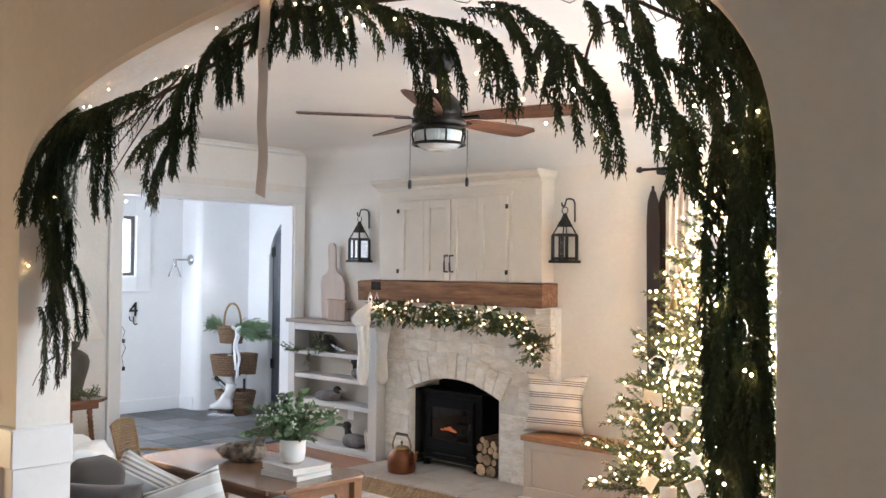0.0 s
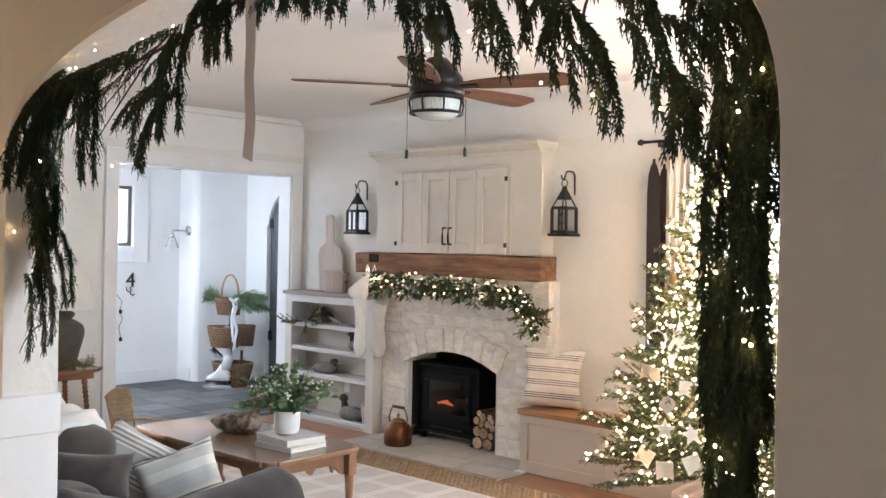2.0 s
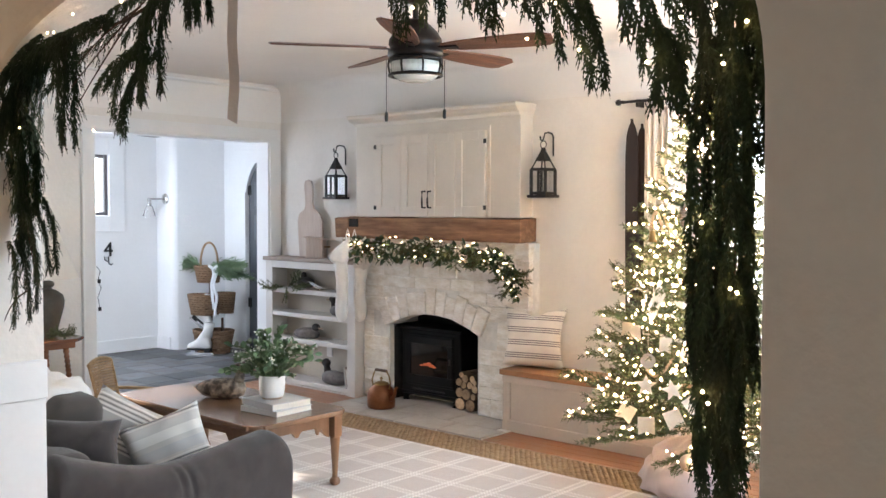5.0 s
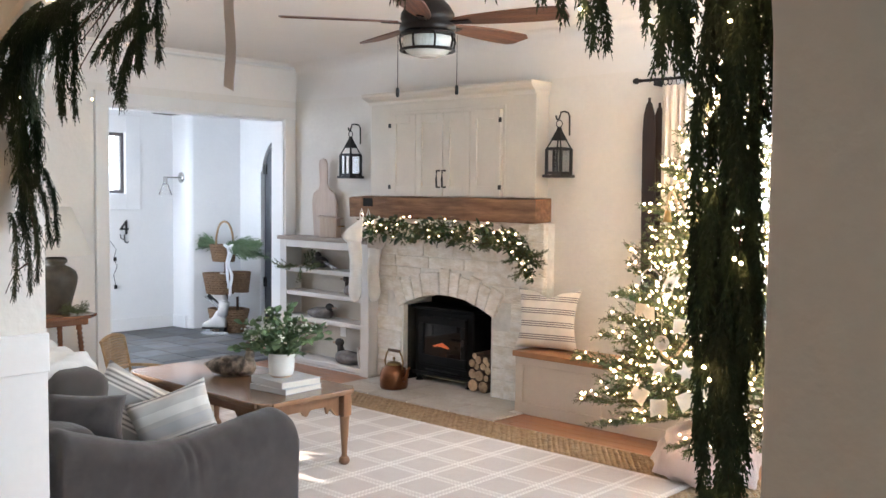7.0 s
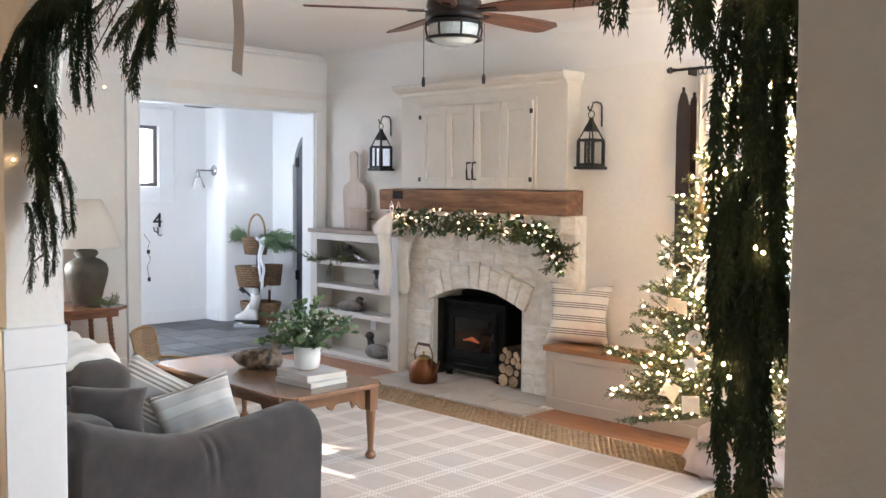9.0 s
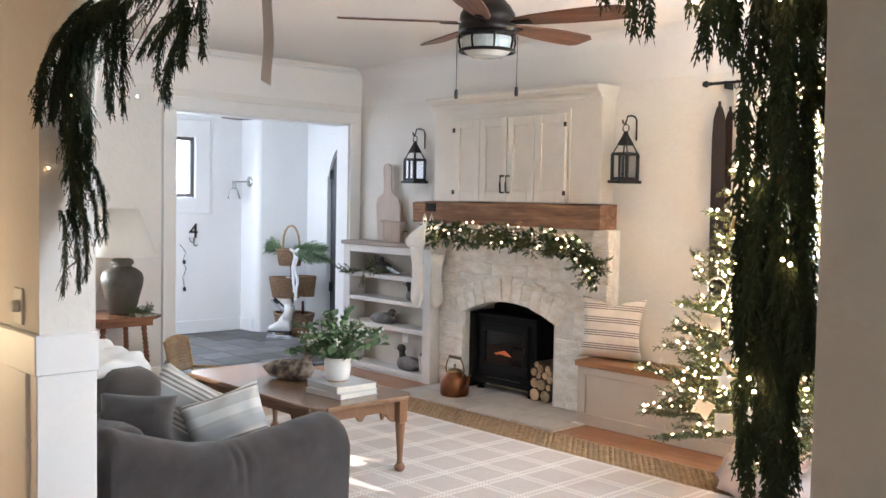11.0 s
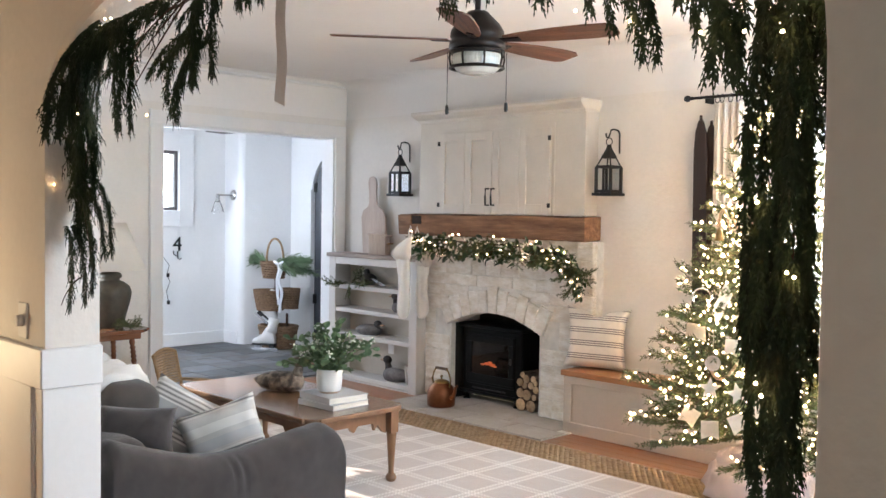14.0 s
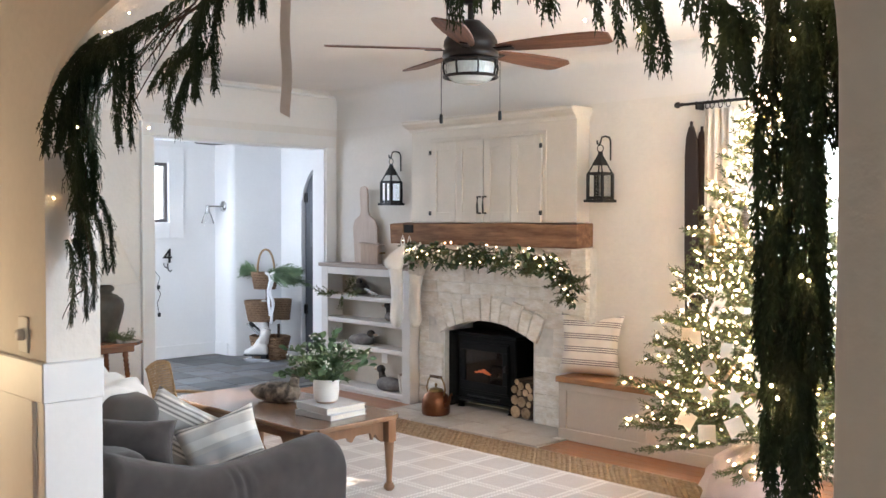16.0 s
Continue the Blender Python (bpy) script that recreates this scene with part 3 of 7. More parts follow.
def fire_z(x):
    u = (x - (FX0 + FX1) / 2) / ((FX1 - FX0) / 2)
    return FZ + FRISE * (1 - u * u) if abs(u) < 1 else 0.0


fp = thing("fireplace", pose(0, 0, 0), "whitewashed stone fireplace with an arched firebox", "fireplace")
ol = [(SX0 + 0.012, 0.016), (FX0 + 0.012, 0.016)] + [(FX0 + 0.012 + (FX1 - FX0 - 0.024) * k / 20, fire_z(FX0 + 0.012 + (FX1 - FX0 - 0.024) * k / 20) + 0.012) for k in range(21)]
ol += [(FX1 - 0.012, 0.016), (2.87, 0.016), (2.87, 0.415), (SX1 - 0.012, 0.415), (SX1 - 0.012, 1.24), (SX0 + 0.012, 1.24)]
b = plate(ol, YW - SF - 0.0045, m=Matrix.Translation((0, (YW + SF + 0.0045) / 2, 0)))
part("mortar_core", b, M_MORTAR, fp)
part("firebox", box(FX0 - 0.05, FX1 + 0.05, 0.071, 0.09, 0.0, 0.8), M_SOOT, fp, "sooty black firebox back")
for x in (FX0 + 0.001, FX1 - 0.013):
    part("firebox_side", box(x, x + 0.012, SF + 0.05, 0.071, 0.015, FZ), M_SOOT, fp, "sooty black firebox side")
rs = random.Random(5)


def stone(x0, x1, z0, z1, tilt=0.0, proud=None):
    d = proud if proud is not None else rs.uniform(0.0, 0.006)
    b = bmesh.new()
    g = 0.0012
    box(x0 + g, x1 - g, SF - d, SF + 0.05, z0 + g, z1 - g, 0.004, bm=b)
    for v in b.verts:
        n = noise.noise_vector(v.co * 14.0) * 0.005
        v.co += Vector((n.x, n.y if v.co.y < SF + 0.03 else 0, n.z))
    return b


stones = []
z = 0.016
while z < 1.238:
    h = rs.choice((0.085, 0.11, 0.13, 0.15))
    if 1.243 - z - h < 0.06:
        h = 1.243 - z
    x = SX0
    xr = SX1 if z > 0.4 else 2.87
    while x < xr - 0.01:
        wdt = rs.uniform(0.14, 0.36)
        if xr - x - wdt < 0.1:
            wdt = xr - x
        cuts = [(x, x + wdt)]
        # keep clear of the opening and its ring of arch stones
        zt = z + h * 0.5
        lim0, lim1 = FX0 - 0.002, FX1 + 0.002
        if z + h > FZ - 0.03:
            cxm = (FX0 + FX1) / 2
            ring = []
            for k in range(60):
                xx = FX0 - 0.16 + (FX1 - FX0 + 0.32) * k / 59
                u = (xx - cxm) / ((FX1 - FX0) / 2 + 0.14)
                if z < FZ + (FRISE + 0.15) * max(0, 1 - u * u) and z + h > FZ - 0.03:
                    ring.append(xx)
            lim0, lim1 = (min(ring), max(ring)) if ring else (None, None)
        for a, c in cuts:
            if lim0 is None:
                stones.append((a, c, z, z + h))
            else:
                if a < lim0 - 0.03:
                    stones.append((a, min(c, lim0), z, z + h))
                if c > lim1 + 0.03:
                    stones.append((max(a, lim1), c, z, z + h))
        x += wdt
    z += h
for a in stones:
    if a[1] - a[0] > 0.02:
        part("stone", stone(*a), M_STONE, fp)
# arch stones
cxm, hwm = (FX0 + FX1) / 2, (FX1 - FX0) / 2
NV = 11
for k in range(NV):
    u0, u1 = -1.06 + 2.12 * k / NV, -1.06 + 2.12 * (k + 1) / NV
    ln = rs.uniform(0.15, 0.2)
    q = []
    for u in (u0 + 0.006, u1 - 0.006):
        x = cxm + hwm * u
        zb = FZ + FRISE * (1 - u * u)
        s = Vector((0.45 * u, 1)).normalized()
        q.append(((x, zb), (x + s.x * ln, zb + s.y * ln)))
    b = plate([q[0][0], q[1][0], q[1][1], q[0][1]], 0.16, bev=0.006)
    pr = rs.uniform(0, 0.012)
    for v in b.verts:
        v.co.y += SF + 0.065 - pr
        n = noise.noise_vector(v.co * 13) * 0.006
        v.co += Vector((n.x, n.y, n.z))
    part("stone", b, M_STONE, fp)
# beam mantel, rough-hewn, with an old mortise
b = bmesh.new()
box(1.053, 2.905, -0.31, YW, 1.243, 1.408, 0.006, bm=b, seg=2)
bmesh.ops.subdivide_edges(b, edges=[e for e in b.edges if abs(e.verts[0].co.x - e.verts[1].co.x) > 1], cuts=70)
for v in b.verts:
    n = noise.noise_vector(Vector((v.co.x * 3.5, v.co.y * 9, v.co.z * 9))) * 0.013 + noise.noise_vector(v.co * 25) * 0.004
    v.co += Vector((n.x * 0.5, min(n.y, YB - 0.001 - v.co.y), min(n.z, 1.410 - v.co.z)))
man = thing("mantel_beam", pose(0, 0, 0), "rough reclaimed wood beam mantel above the fireplace", "mantel")
part("beam", b, M_BEAM, man)
# solid block, proud of the beam; its black paints the hollow's shade
part("mortise", box(1.235, 1.335, -0.321, -0.30, 1.33, 1.393), M_SOOT, man, "dark block painted as the shaded hollow of a mortise")
part("tenon_block", box(1.095, 1.225, -0.324, -0.295, 1.322, 1.404, 0.006), M_BEAM, man)
# hearth slabs
he = thing("hearth", pose(0, 0, 0), "grey stone slab hearth with pale joints", "hearth", kind="structure")
part("bed", box(1.40, 2.945, -0.765, -0.02, -0.01, 0.009), M_MORTAR, he)
hx = [1.40, 1.78, 2.17, 2.56, 2.945]
for i in range(4):
    part("slab", box(hx[i] + 0.004, hx[i + 1] - 0.004, -0.77, -0.525, -0.008, 0.015, 0.004), M_SLAB, he)
for a, c in ((1.40, 1.93), (1.93, 2.43), (2.43, 2.865)):
    part("slab", box(a + 0.004, c - 0.004, -0.517, -0.03, -0.008, 0.015, 0.004), M_SLAB, he)

# ---- overmantel cabinet ----
cb = thing("overmantel_cabinet", pose(0, 0, 0), "greige painted overmantel cabinet with panelled folding doors", "cabinet")
CY = -0.272
part("body", box(1.272, 2.871, CY, YW, 1.411, 2.14, 0.003), M_CAB, cb)
b = bmesh.new()
pr = [(0.0, 2.105), (0.012, 2.105), (0.016, 2.125), (0.036, 2.14), (0.052, 2.162), (0.054, 2.174), (0.054, 2.186), (0.0, 2.186)]
ring = []
for o, zz in pr:
    ring.append([b.verts.new(p) for p in ((1.272 - o * 0.4, YW, zz), (1.272 - o * 0.4, CY - o * 1.6, zz), (2.871 + o * 0.4, CY - o * 1.6, zz), (2.871 + o * 0.4, YW, zz))])
for r0, r1 in zip(ring, ring[1:]):
    for k in range(3):
        b.faces.new((r0[k], r0[k + 1], r1[k + 1], r1[k]))
b.faces.new(ring[-1])
part("crown", b, M_CAB, cb)
part("door_frame", box(1.487, 2.615, CY - 0.008, CY, 2.016, 2.044, 0.002), M_CAB, cb)
part("door_frame", box(2.592, 2.616, CY - 0.008, CY, 1.412, 2.016, 0.002), M_CAB, cb)
for i, (a, c) in enumerate(((1.51, 1.779), (1.782, 2.052), (2.058, 2.312), (2.315, 2.588))):
    dr = part("door", box(a, c, CY - 0.017, CY - 0.004, 1.414, 2.012), M_CAB, cb)
    for q in ((a, a + 0.06, 1.413, 2.013), (c - 0.06, c, 1.413, 2.013), (a + 0.06, c - 0.06, 1.952, 2.0125), (a + 0.06, c - 0.06, 1.4135, 1.488)):
        part("rail", box(q[0], q[1], CY - 0.03, CY - 0.016, q[2], q[3], 0.002), M_CAB, dr)
    if i in (0, 3):
        for zz in (1.48, 1.94):
            xx = a if i == 0 else c
            part("hinge", box(xx - 0.012, xx + 0.012, CY - 0.037, CY - 0.028, zz - 0.016, zz + 0.016, 0.002), M_BLACK, dr, "small black hinge")
    if i in (1, 2):
        xx = 2.028 if i == 1 else 2.083
        part("handle", tube([(xx, CY - 0.03, 1.48), (xx, CY - 0.062, 1.48), (xx, CY - 0.066, 1.54), (xx, CY - 0.062, 1.598), (xx, CY - 0.03, 1.598)], 0.0075, 8), M_BLACK, dr, "black iron pull")

# ---- stove in the firebox ----
st = thing("stove", pose(1.965, -0.085, 0.0155) @ Matrix.Diagonal((1.1, 1, 1.03, 1)), "black electric stove with a glowing ember window", "stove")
part("body", box(-0.27, 0.27, -0.085, 0.12, 0.06, 0.53, 0.008), M_STOVE, st)
part("top", box(-0.295, 0.295, -0.115, 0.13, 0.53, 0.555, 0.006), M_STOVE, st)
part("base", box(-0.285, 0.285, -0.105, 0.12, 0.045, 0.07, 0.005), M_STOVE, st)
for x in (-0.23, 0.23):
    for y in (-0.08, 0.09):
        part("leg", lathe([(0.028, 0), (0.028, 0.006), (0.018, 0.012), (0.024, 0.045)], 12, m=pose(x, y, 0)), M_STOVE, st)
dr = part("door", box(-0.22, 0.22, -0.098, -0.086, 0.12, 0.5, 0.006), M_STOVE, st)
part("door_frame", box(-0.215, 0.215, -0.11, -0.097, 0.43, 0.485, 0.004), M_STOVE, dr)
part("door_frame", box(-0.215, 0.215, -0.11, -0.097, 0.14, 0.2, 0.004), M_STOVE, dr)
for s in (-1, 1):
    part("door_frame", box(min(s * 0.17, s * 0.215), max(s * 0.17, s * 0.215), -0.111, -0.097, 0.2, 0.43, 0.004), M_STOVE, dr)
part("glass", box(-0.17, 0.17, -0.1015, -0.099, 0.2, 0.43), mat("dark_stove_glass", (0.012, 0.012, 0.012), 0.05, var=0.05, bump=0), dr, "dark reflecting stove glass")
b = bmesh.new()
for k, (x, zz, r) in enumerate(((-0.07, 0.272, 0.012), (-0.03, 0.28, 0.018), (0.02, 0.276, 0.02), (0.045, 0.268, 0.012), (0.0, 0.292, 0.014))):
    ball(r, pose(x, -0.1015, zz) @ Matrix.Diagonal((1.5, 0.10, 0.6, 1)), bm=b)
part("embers", b, M_FIRE, st, "glowing orange embers", smooth=True)
part("latch", box(0.19, 0.2, -0.125, -0.11, 0.3, 0.34, 0.002), M_BLACK, st)
part("vent_bar", box(-0.15, 0.15, -0.112, -0.104, 0.09, 0.1, 0.002), M_BLACK, st)

# ---- logs ----
rl = random.Random(3)
lo = []
for x, zz, r in ((0.05, 0.046, 0.046), (0.142, 0.044, 0.044), (0.034, 0.127, 0.036), (0.112, 0.124, 0.040), (0.172, 0.112, 0.024), (0.066, 0.182, 0.026), (0.128, 0.188, 0.027), (0.178, 0.166, 0.029), (0.03, 0.203, 0.029), (0.092, 0.234, 0.030), (0.155, 0.236, 0.026), (0.052, 0.258, 0.022), (0.185, 0.215, 0.021)):
    lo.append((2.252 + x, 0.0155 + zz, r))
for x, zz, r in lo:
    lg = thing("log", pose(x, SF + 0.03 + rl.uniform(0, 0.03), zz, 0, 0, rl.uniform(-3, 3)), "round split firewood log with pale cut end", "log", "logs stacked in the fireplace")
    prof = [(0, 0.0), (r * 0.9, 0.0), (r * 0.97, 0.004), (r, 0.015), (r * 1.02, 0.12), (r, 0.27), (r * 0.9, 0.28), (0, 0.28)]
    b = lathe(prof[2:6], 14, m=Matrix.Rotation(radians(-90), 4, 'X'))
    for v in b.verts:
        f = 1 + 0.07 * noise.noise(v.co * 30 + Vector((x * 9, 0, zz * 9)))
        v.co.x *= f
        v.co.z *= f
    part("bark", b, M_BARK, lg)
    part("cut_end", lathe([(0, -0.001), (r * 0.88, 0.0), (r * 0.96, 0.004)], 14, m=Matrix.Rotation(radians(-90), 4, 'X')), M_LOGEND, lg)

# ---- window bench ----
BX1 = 4.1
be = thing("bench", pose(0, 0, 0), "taupe painted storage bench with an oak top", "bench")
part("box", box(2.872, BX1, -0.448, YW, 0.0, 0.375, 0.003), M_BENCH, be)
part("seat_board", box(2.857, BX1 + 0.02, -0.475, YW, 0.375, 0.412, 0.006, seg=2), M_BENCHTOP, be, "oiled oak seat board")
for a in ((2.872, BX1, 0.0, 0.075), (2.872, BX1, 0.325, 0.374)):
    part("rail", box(a[0], a[1], -0.46, -0.447, a[2], a[3], 0.003), M_BENCH, be)
for x in (2.874, 3.48, BX1 - 0.07):
    part("stile", box(x, x + 0.062, -0.4595, -0.447, 0.075, 0.325, 0.003), M_BENCH, be)


def cushion(name, m, w, h, d, material, label, category="pillow", group="", puff=0.55, pinch=0.09, chop=0.0):
    """A soft square pillow standing in its own x and z."""
    b = bmesh.new()
    n = 18
    grid = {}
    for s in (-1, 1):
        for i in range(n + 1):
            for j in range(n + 1):
                if s == 1 and (i in (0, n) or j in (0, n)):
                    grid[s, i, j] = grid[-1, i, j]
                    continue
                u, v = 2 * i / n - 1, 2 * j / n - 1
                t = max(0.0, (1 - u ** 4)) ** puff * max(0.0, (1 - v ** 4)) ** puff
                pull = 1 - pinch * (1.0 if v > 0 else 0.3) * (1 - u * u) * (v * v) - (chop * max(0.0, 1 - abs(u) / 0.35) if v > 0 else 0.0) * v * v
                pul2 = 1 - pinch * (1 - v * v) * (u * u)
                p = Vector((u * w / 2 * pul2, s * d / 2 * t * (0.8 + 0.3 * (0.5 - v / 2)), h / 2 + v * h / 2 * pull))
                p += noise.noise_vector(p * 7 + Vector((len(label), 0, 0))) * 0.024 * t + noise.noise_vector(p * 17 + Vector((0, len(label), 0))) * 0.011 * t
                grid[s, i, j] = b.verts.new(p)
    for s in (-1, 1):
        for i in range(n):
            for j in range(n):
                b.faces.new((grid[s, i, j], grid[s, i + 1, j], grid[s, i + 1, j + 1], grid[s, i, j + 1]))
    me_ob = part(name, b, material, None, smooth=True)
    me_ob.matrix_basis = m
    tagged(me_ob, label, category, group)
    return me_ob


tick = [(0.045 + g + o, 0.0035, 0) for g in (0.02, 0.105, 0.19, 0.275, 0.345) for o in (0.0, 0.014, 0.028)]
M_TICK = stripes("cream_ticking", (0.86, 0.79, 0.72), (0.16, 0.13, 0.13), "Z", tick, line2=(0.3, 0.26, 0.24))
cushion("pillow", pose(3.0, -0.30, 0.413, -10, 1, 22), 0.43, 0.405, 0.19, M_TICK, "cream striped ticking pillow leaning on the bench wall", pinch=0.17, chop=0.22)

# ---- bookcase ----
bk = thing("bookcase", pose(0, 0, 0), "low grey painted bookcase with open shelves", "bookcase")
BL, BR, BF = 0.246, 1.345, -0.345
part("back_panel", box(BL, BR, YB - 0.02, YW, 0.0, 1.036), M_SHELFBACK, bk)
part("side", box(BL, BL + 0.025, BF, YB - 0.02, 0.0, 1.036, 0.002), M_SHELF, bk)
part("side", box(BR - 0.025, BR, BF, YB - 0.02, 0.0, 1.036, 0.002), M_SHELF, bk)
part("top", box(BL - 0.03, BR + 0.012, BF - 0.03, YW, 1.036, 1.067, 0.005), mat("weathered_grey_board", (0.40, 0.33, 0.29), 0.8, var=0.15, scale=8, bump=0.3, bscale=50, stretch=(0.3, 2.5, 2.5)), bk, "weathered grey-brown wood top")
part("face_stile", box(BL - 0.003, BL + 0.082, BF - 0.016, BF, 0.0, 1.036, 0.003), M_SHELF, bk)
part("face_stile", box(BR - 0.09, BR + 0.003, BF - 0.016, BF, 0.0, 1.036, 0.003), M_SHELF, bk)
part("face_rail", box(BL + 0.08, BR - 0.09, BF - 0.014, BF, 0.977, 1.035, 0.003), M_SHELF, bk)
for zz in (0.806, 0.611, 0.40, 0.055):
    part("shelf", box(BL + 0.025, BR - 0.025, BF - 0.008, YB - 0.02, zz - 0.036, zz, 0.003), M_SHELF, bk)
part("plinth", box(BL + 0.02, BR - 0.02, BF + 0.004, BF + 0.02, 0.0, 0.012), M_SHELF, bk)

# ---- ceiling fan ----
fan = thing("ceiling_fan", pose(3.715, -2.20, CEIL - 0.045), "dark bronze ceiling fan with walnut blades and caged light", "ceiling fan")
part("canopy", lathe([(0.068, 0.044), (0.07, -0.02), (0.055, -0.055), (0.03, -0.07), (0, -0.07)], 24), M_BRONZE, fan, smooth=True)
part("downrod", tube([(0, 0, -0.06), (0, 0, -0.17)], 0.014, 12), M_BRONZE, fan)
part("motor", lathe([(0, -0.14), (0.045, -0.145), (0.06, -0.16), (0.10, -0.20), (0.122, -0.235), (0.125, -0.26), (0.118, -0.275), (0.128, -0.285), (0.13, -0.31), (0.11, -0.325), (0, -0.325)], 32), M_BRONZE, fan, smooth=True)
cage = part("light_cage", lathe([(0.118, -0.32), (0.128, -0.325), (0.128, -0.335), (0.118, -0.34)], 32), M_BRONZE, fan)
b = tube([(0.121 * math.cos(a), 0.121 * math.sin(a), -0.40) for a in [2 * math.pi * k / 32 for k in range(32)]], 0.0075, 8, closed=True)
for k in range(8):
    a = 2 * math.pi * (k + 0.3) / 8
    part("cage_bar", tube([(0.126 * math.cos(a), 0.126 * math.sin(a), -0.33), (0.13 * math.cos(a), 0.13 * math.sin(a), -0.36), (0.12 * math.cos(a), 0.12 * math.sin(a), -0.405)], 0.005, 6), M_BRONZE, cage)
part("cage_ring", b, M_BRONZE, cage)
n = 96
b = bmesh.new()
rings = []
for r, zz in ((0.108, -0.335), (0.112, -0.36), (0.106, -0.395), (0.096, -0.41), (0.075, -0.424), (0.04, -0.432)):
    rings.append([b.verts.new(((r + 0.0018 * (k % 2) * (zz > -0.4)) * math.cos(2 * math.pi * k / n), (r + 0.0018 * (k % 2) * (zz > -0.4)) * math.sin(2 * math.pi * k / n), zz)) for k in range(n)])
for r0, r1 in zip(rings, rings[1:]):
    for k in range(n):
        b.faces.new((r0[k], r0[(k + 1) % n], r1[(k + 1) % n], r1[k]))
b.faces.new(rings[-1])
part("lamp_glass", b, mat("ribbed_milky_glass", (0.62, 0.64, 0.60), 0.18, var=0.1, scale=12, bump=0.05, coat=0.5), fan, "ribbed milky glass lamp bowl", smooth=False)
prof = [(-0.03, 0.0), (-0.05, 0.08), (-0.064, 0.23), (-0.07, 0.39), (-0.066, 0.49), (-0.045, 0.522), (0.045, 0.53), (0.07, 0.49), (0.074, 0.39), (0.066, 0.23), (0.048, 0.08), (0.03, 0.0)]
bl = plate(prof, 0.007, m=Matrix.Rotation(radians(-90), 4, 'Z') @ Matrix.Rotation(radians(-90), 4, 'X'))
me_bl = bpy.data.meshes.new("blade")
bmesh.ops.recalc_face_normals(bl, faces=bl.faces)
bl.to_mesh(me_bl)
bl.free()
for k in range(5):
    a = 17 + 72 * k
    m = pose(0, 0, -0.275, 0, 0, a) @ pose(0.138, 0, 0, 0, 0, 0) @ Matrix.Rotation(radians(-12), 4, 'X')
    bo = link("blade", me_bl, M_BLADE, fan, m=m)
    part("blade_arm", box(-0.05, 0.075, -0.018, 0.018, -0.01, -0.003, 0.002), M_BRONZE, bo, "black metal blade arm")
for sx, ln in ((-0.135, 0.238), (0.135, 0.223)):
    px, py = sx * 0.72, sx * 0.69
    ch = part("pull_chain", tube([(px, py, -0.33), (px, py, -0.33 - ln)], 0.0016, 6), M_BRONZE, fan)
    part("pull_knob", lathe([(0, 0.0), (0.006, -0.002), (0.0085, -0.012), (0.0085, -0.038), (0.006, -0.044), (0, -0.045)], 12, m=pose(px, py, -0.33 - ln)), M_BLACK, ch)

# ---- wall lanterns ----
def lantern(m, w):
    """A black iron candle lantern on a crook; its origin is the wall above the lantern."""
    t = thing("wall_lantern", m, "black iron glass lantern hanging from a wall hook", "lantern", "lanterns beside the overmantel")
    h, r = w * 1.0, w / 2
    part("hook", tube([(0.022, -0.006, -0.15), (0.022, -0.008, -0.02), (0.022, -0.025, 0.0), (0.018, -0.06, 0.006), (0.008, -0.085, 0.0), (0.0, -0.09, -0.035), (-0.008, -0.09, -0.05), (-0.022, -0.092, -0.042), (-0.026, -0.092, -0.02)], 0.0058, 8), M_BLACK, t)
    part("ring", tube([(0.024 * math.cos(a), -0.09, -0.075 + 0.024 * math.sin(a)) for a in [2 * math.pi * k / 20 for k in range(20)]], 0.0035, 6, closed=True), M_BLACK, t)
    zc = -0.10
    part("roof", lathe([(0.008, zc + 0.006), (0.014, zc), (r * 0.3, zc - 0.02), (r * 0.78, zc - 0.075), (r * 0.78, zc - 0.085), (0, zc - 0.085)], 4, m=pose(0, -0.09, 0, 0, 0, 45)), M_BLACK, t)
    z1, z0 = zc - 0.14, zc - 0.31
    for sx in (-1, 1):
        for sy in (-1, 1):
            part("shoulder_bar", tube([(sx * r * 0.5, -0.09 + sy * r * 0.5, zc - 0.08), (sx * r * 0.86, -0.09 + sy * r * 0.86, z1)], 0.005, 6), M_BLACK, t)
    rr = r * 0.86
    for sx in (-1, 1):
        for sy in (-1, 1):
            part("corner_post", box(sx * rr - 0.009, sx * rr + 0.009, -0.09 + sy * rr - 0.009, -0.09 + sy * rr + 0.009, z0, z1, 0.002), M_BLACK, t)
    for zz in (z1, z0 + 0.012):
        for s in (-1, 1):
            part("rail", box(-rr, rr, -0.09 + s * rr - 0.007, -0.09 + s * rr + 0.007, zz - 0.009, zz + 0.009), M_BLACK, t)
            part("rail", box(s * rr - 0.007, s * rr + 0.007, -0.09 - rr, -0.09 + rr, zz - 0.0085, zz + 0.0085), M_BLACK, t)
    part("mid_bar", box(-0.006, 0.006, -0.09 - rr - 0.006, -0.09 - rr + 0.006, z0, z1), M_BLACK, t)
    for s in (-1, 1):
        part("pane", box(-rr, rr, -0.09 + s * rr * 0.97 - 0.001, -0.09 + s * rr * 0.97 + 0.001, z0 + 0.02, z1 - 0.01), M_GLASS, t, "clear glass pane").visible_shadow = False
    part("base", box(-r - 0.012, r + 0.012, -0.09 - r - 0.012, -0.09 + r + 0.012, z0 - 0.018, z0 + 0.001, 0.003), M_BLACK, t)
    return t


lan = lantern(pose(3.022, YB, 1.975), 0.132)
copy_thing(lan, pose(0.975, YB, 1.975))

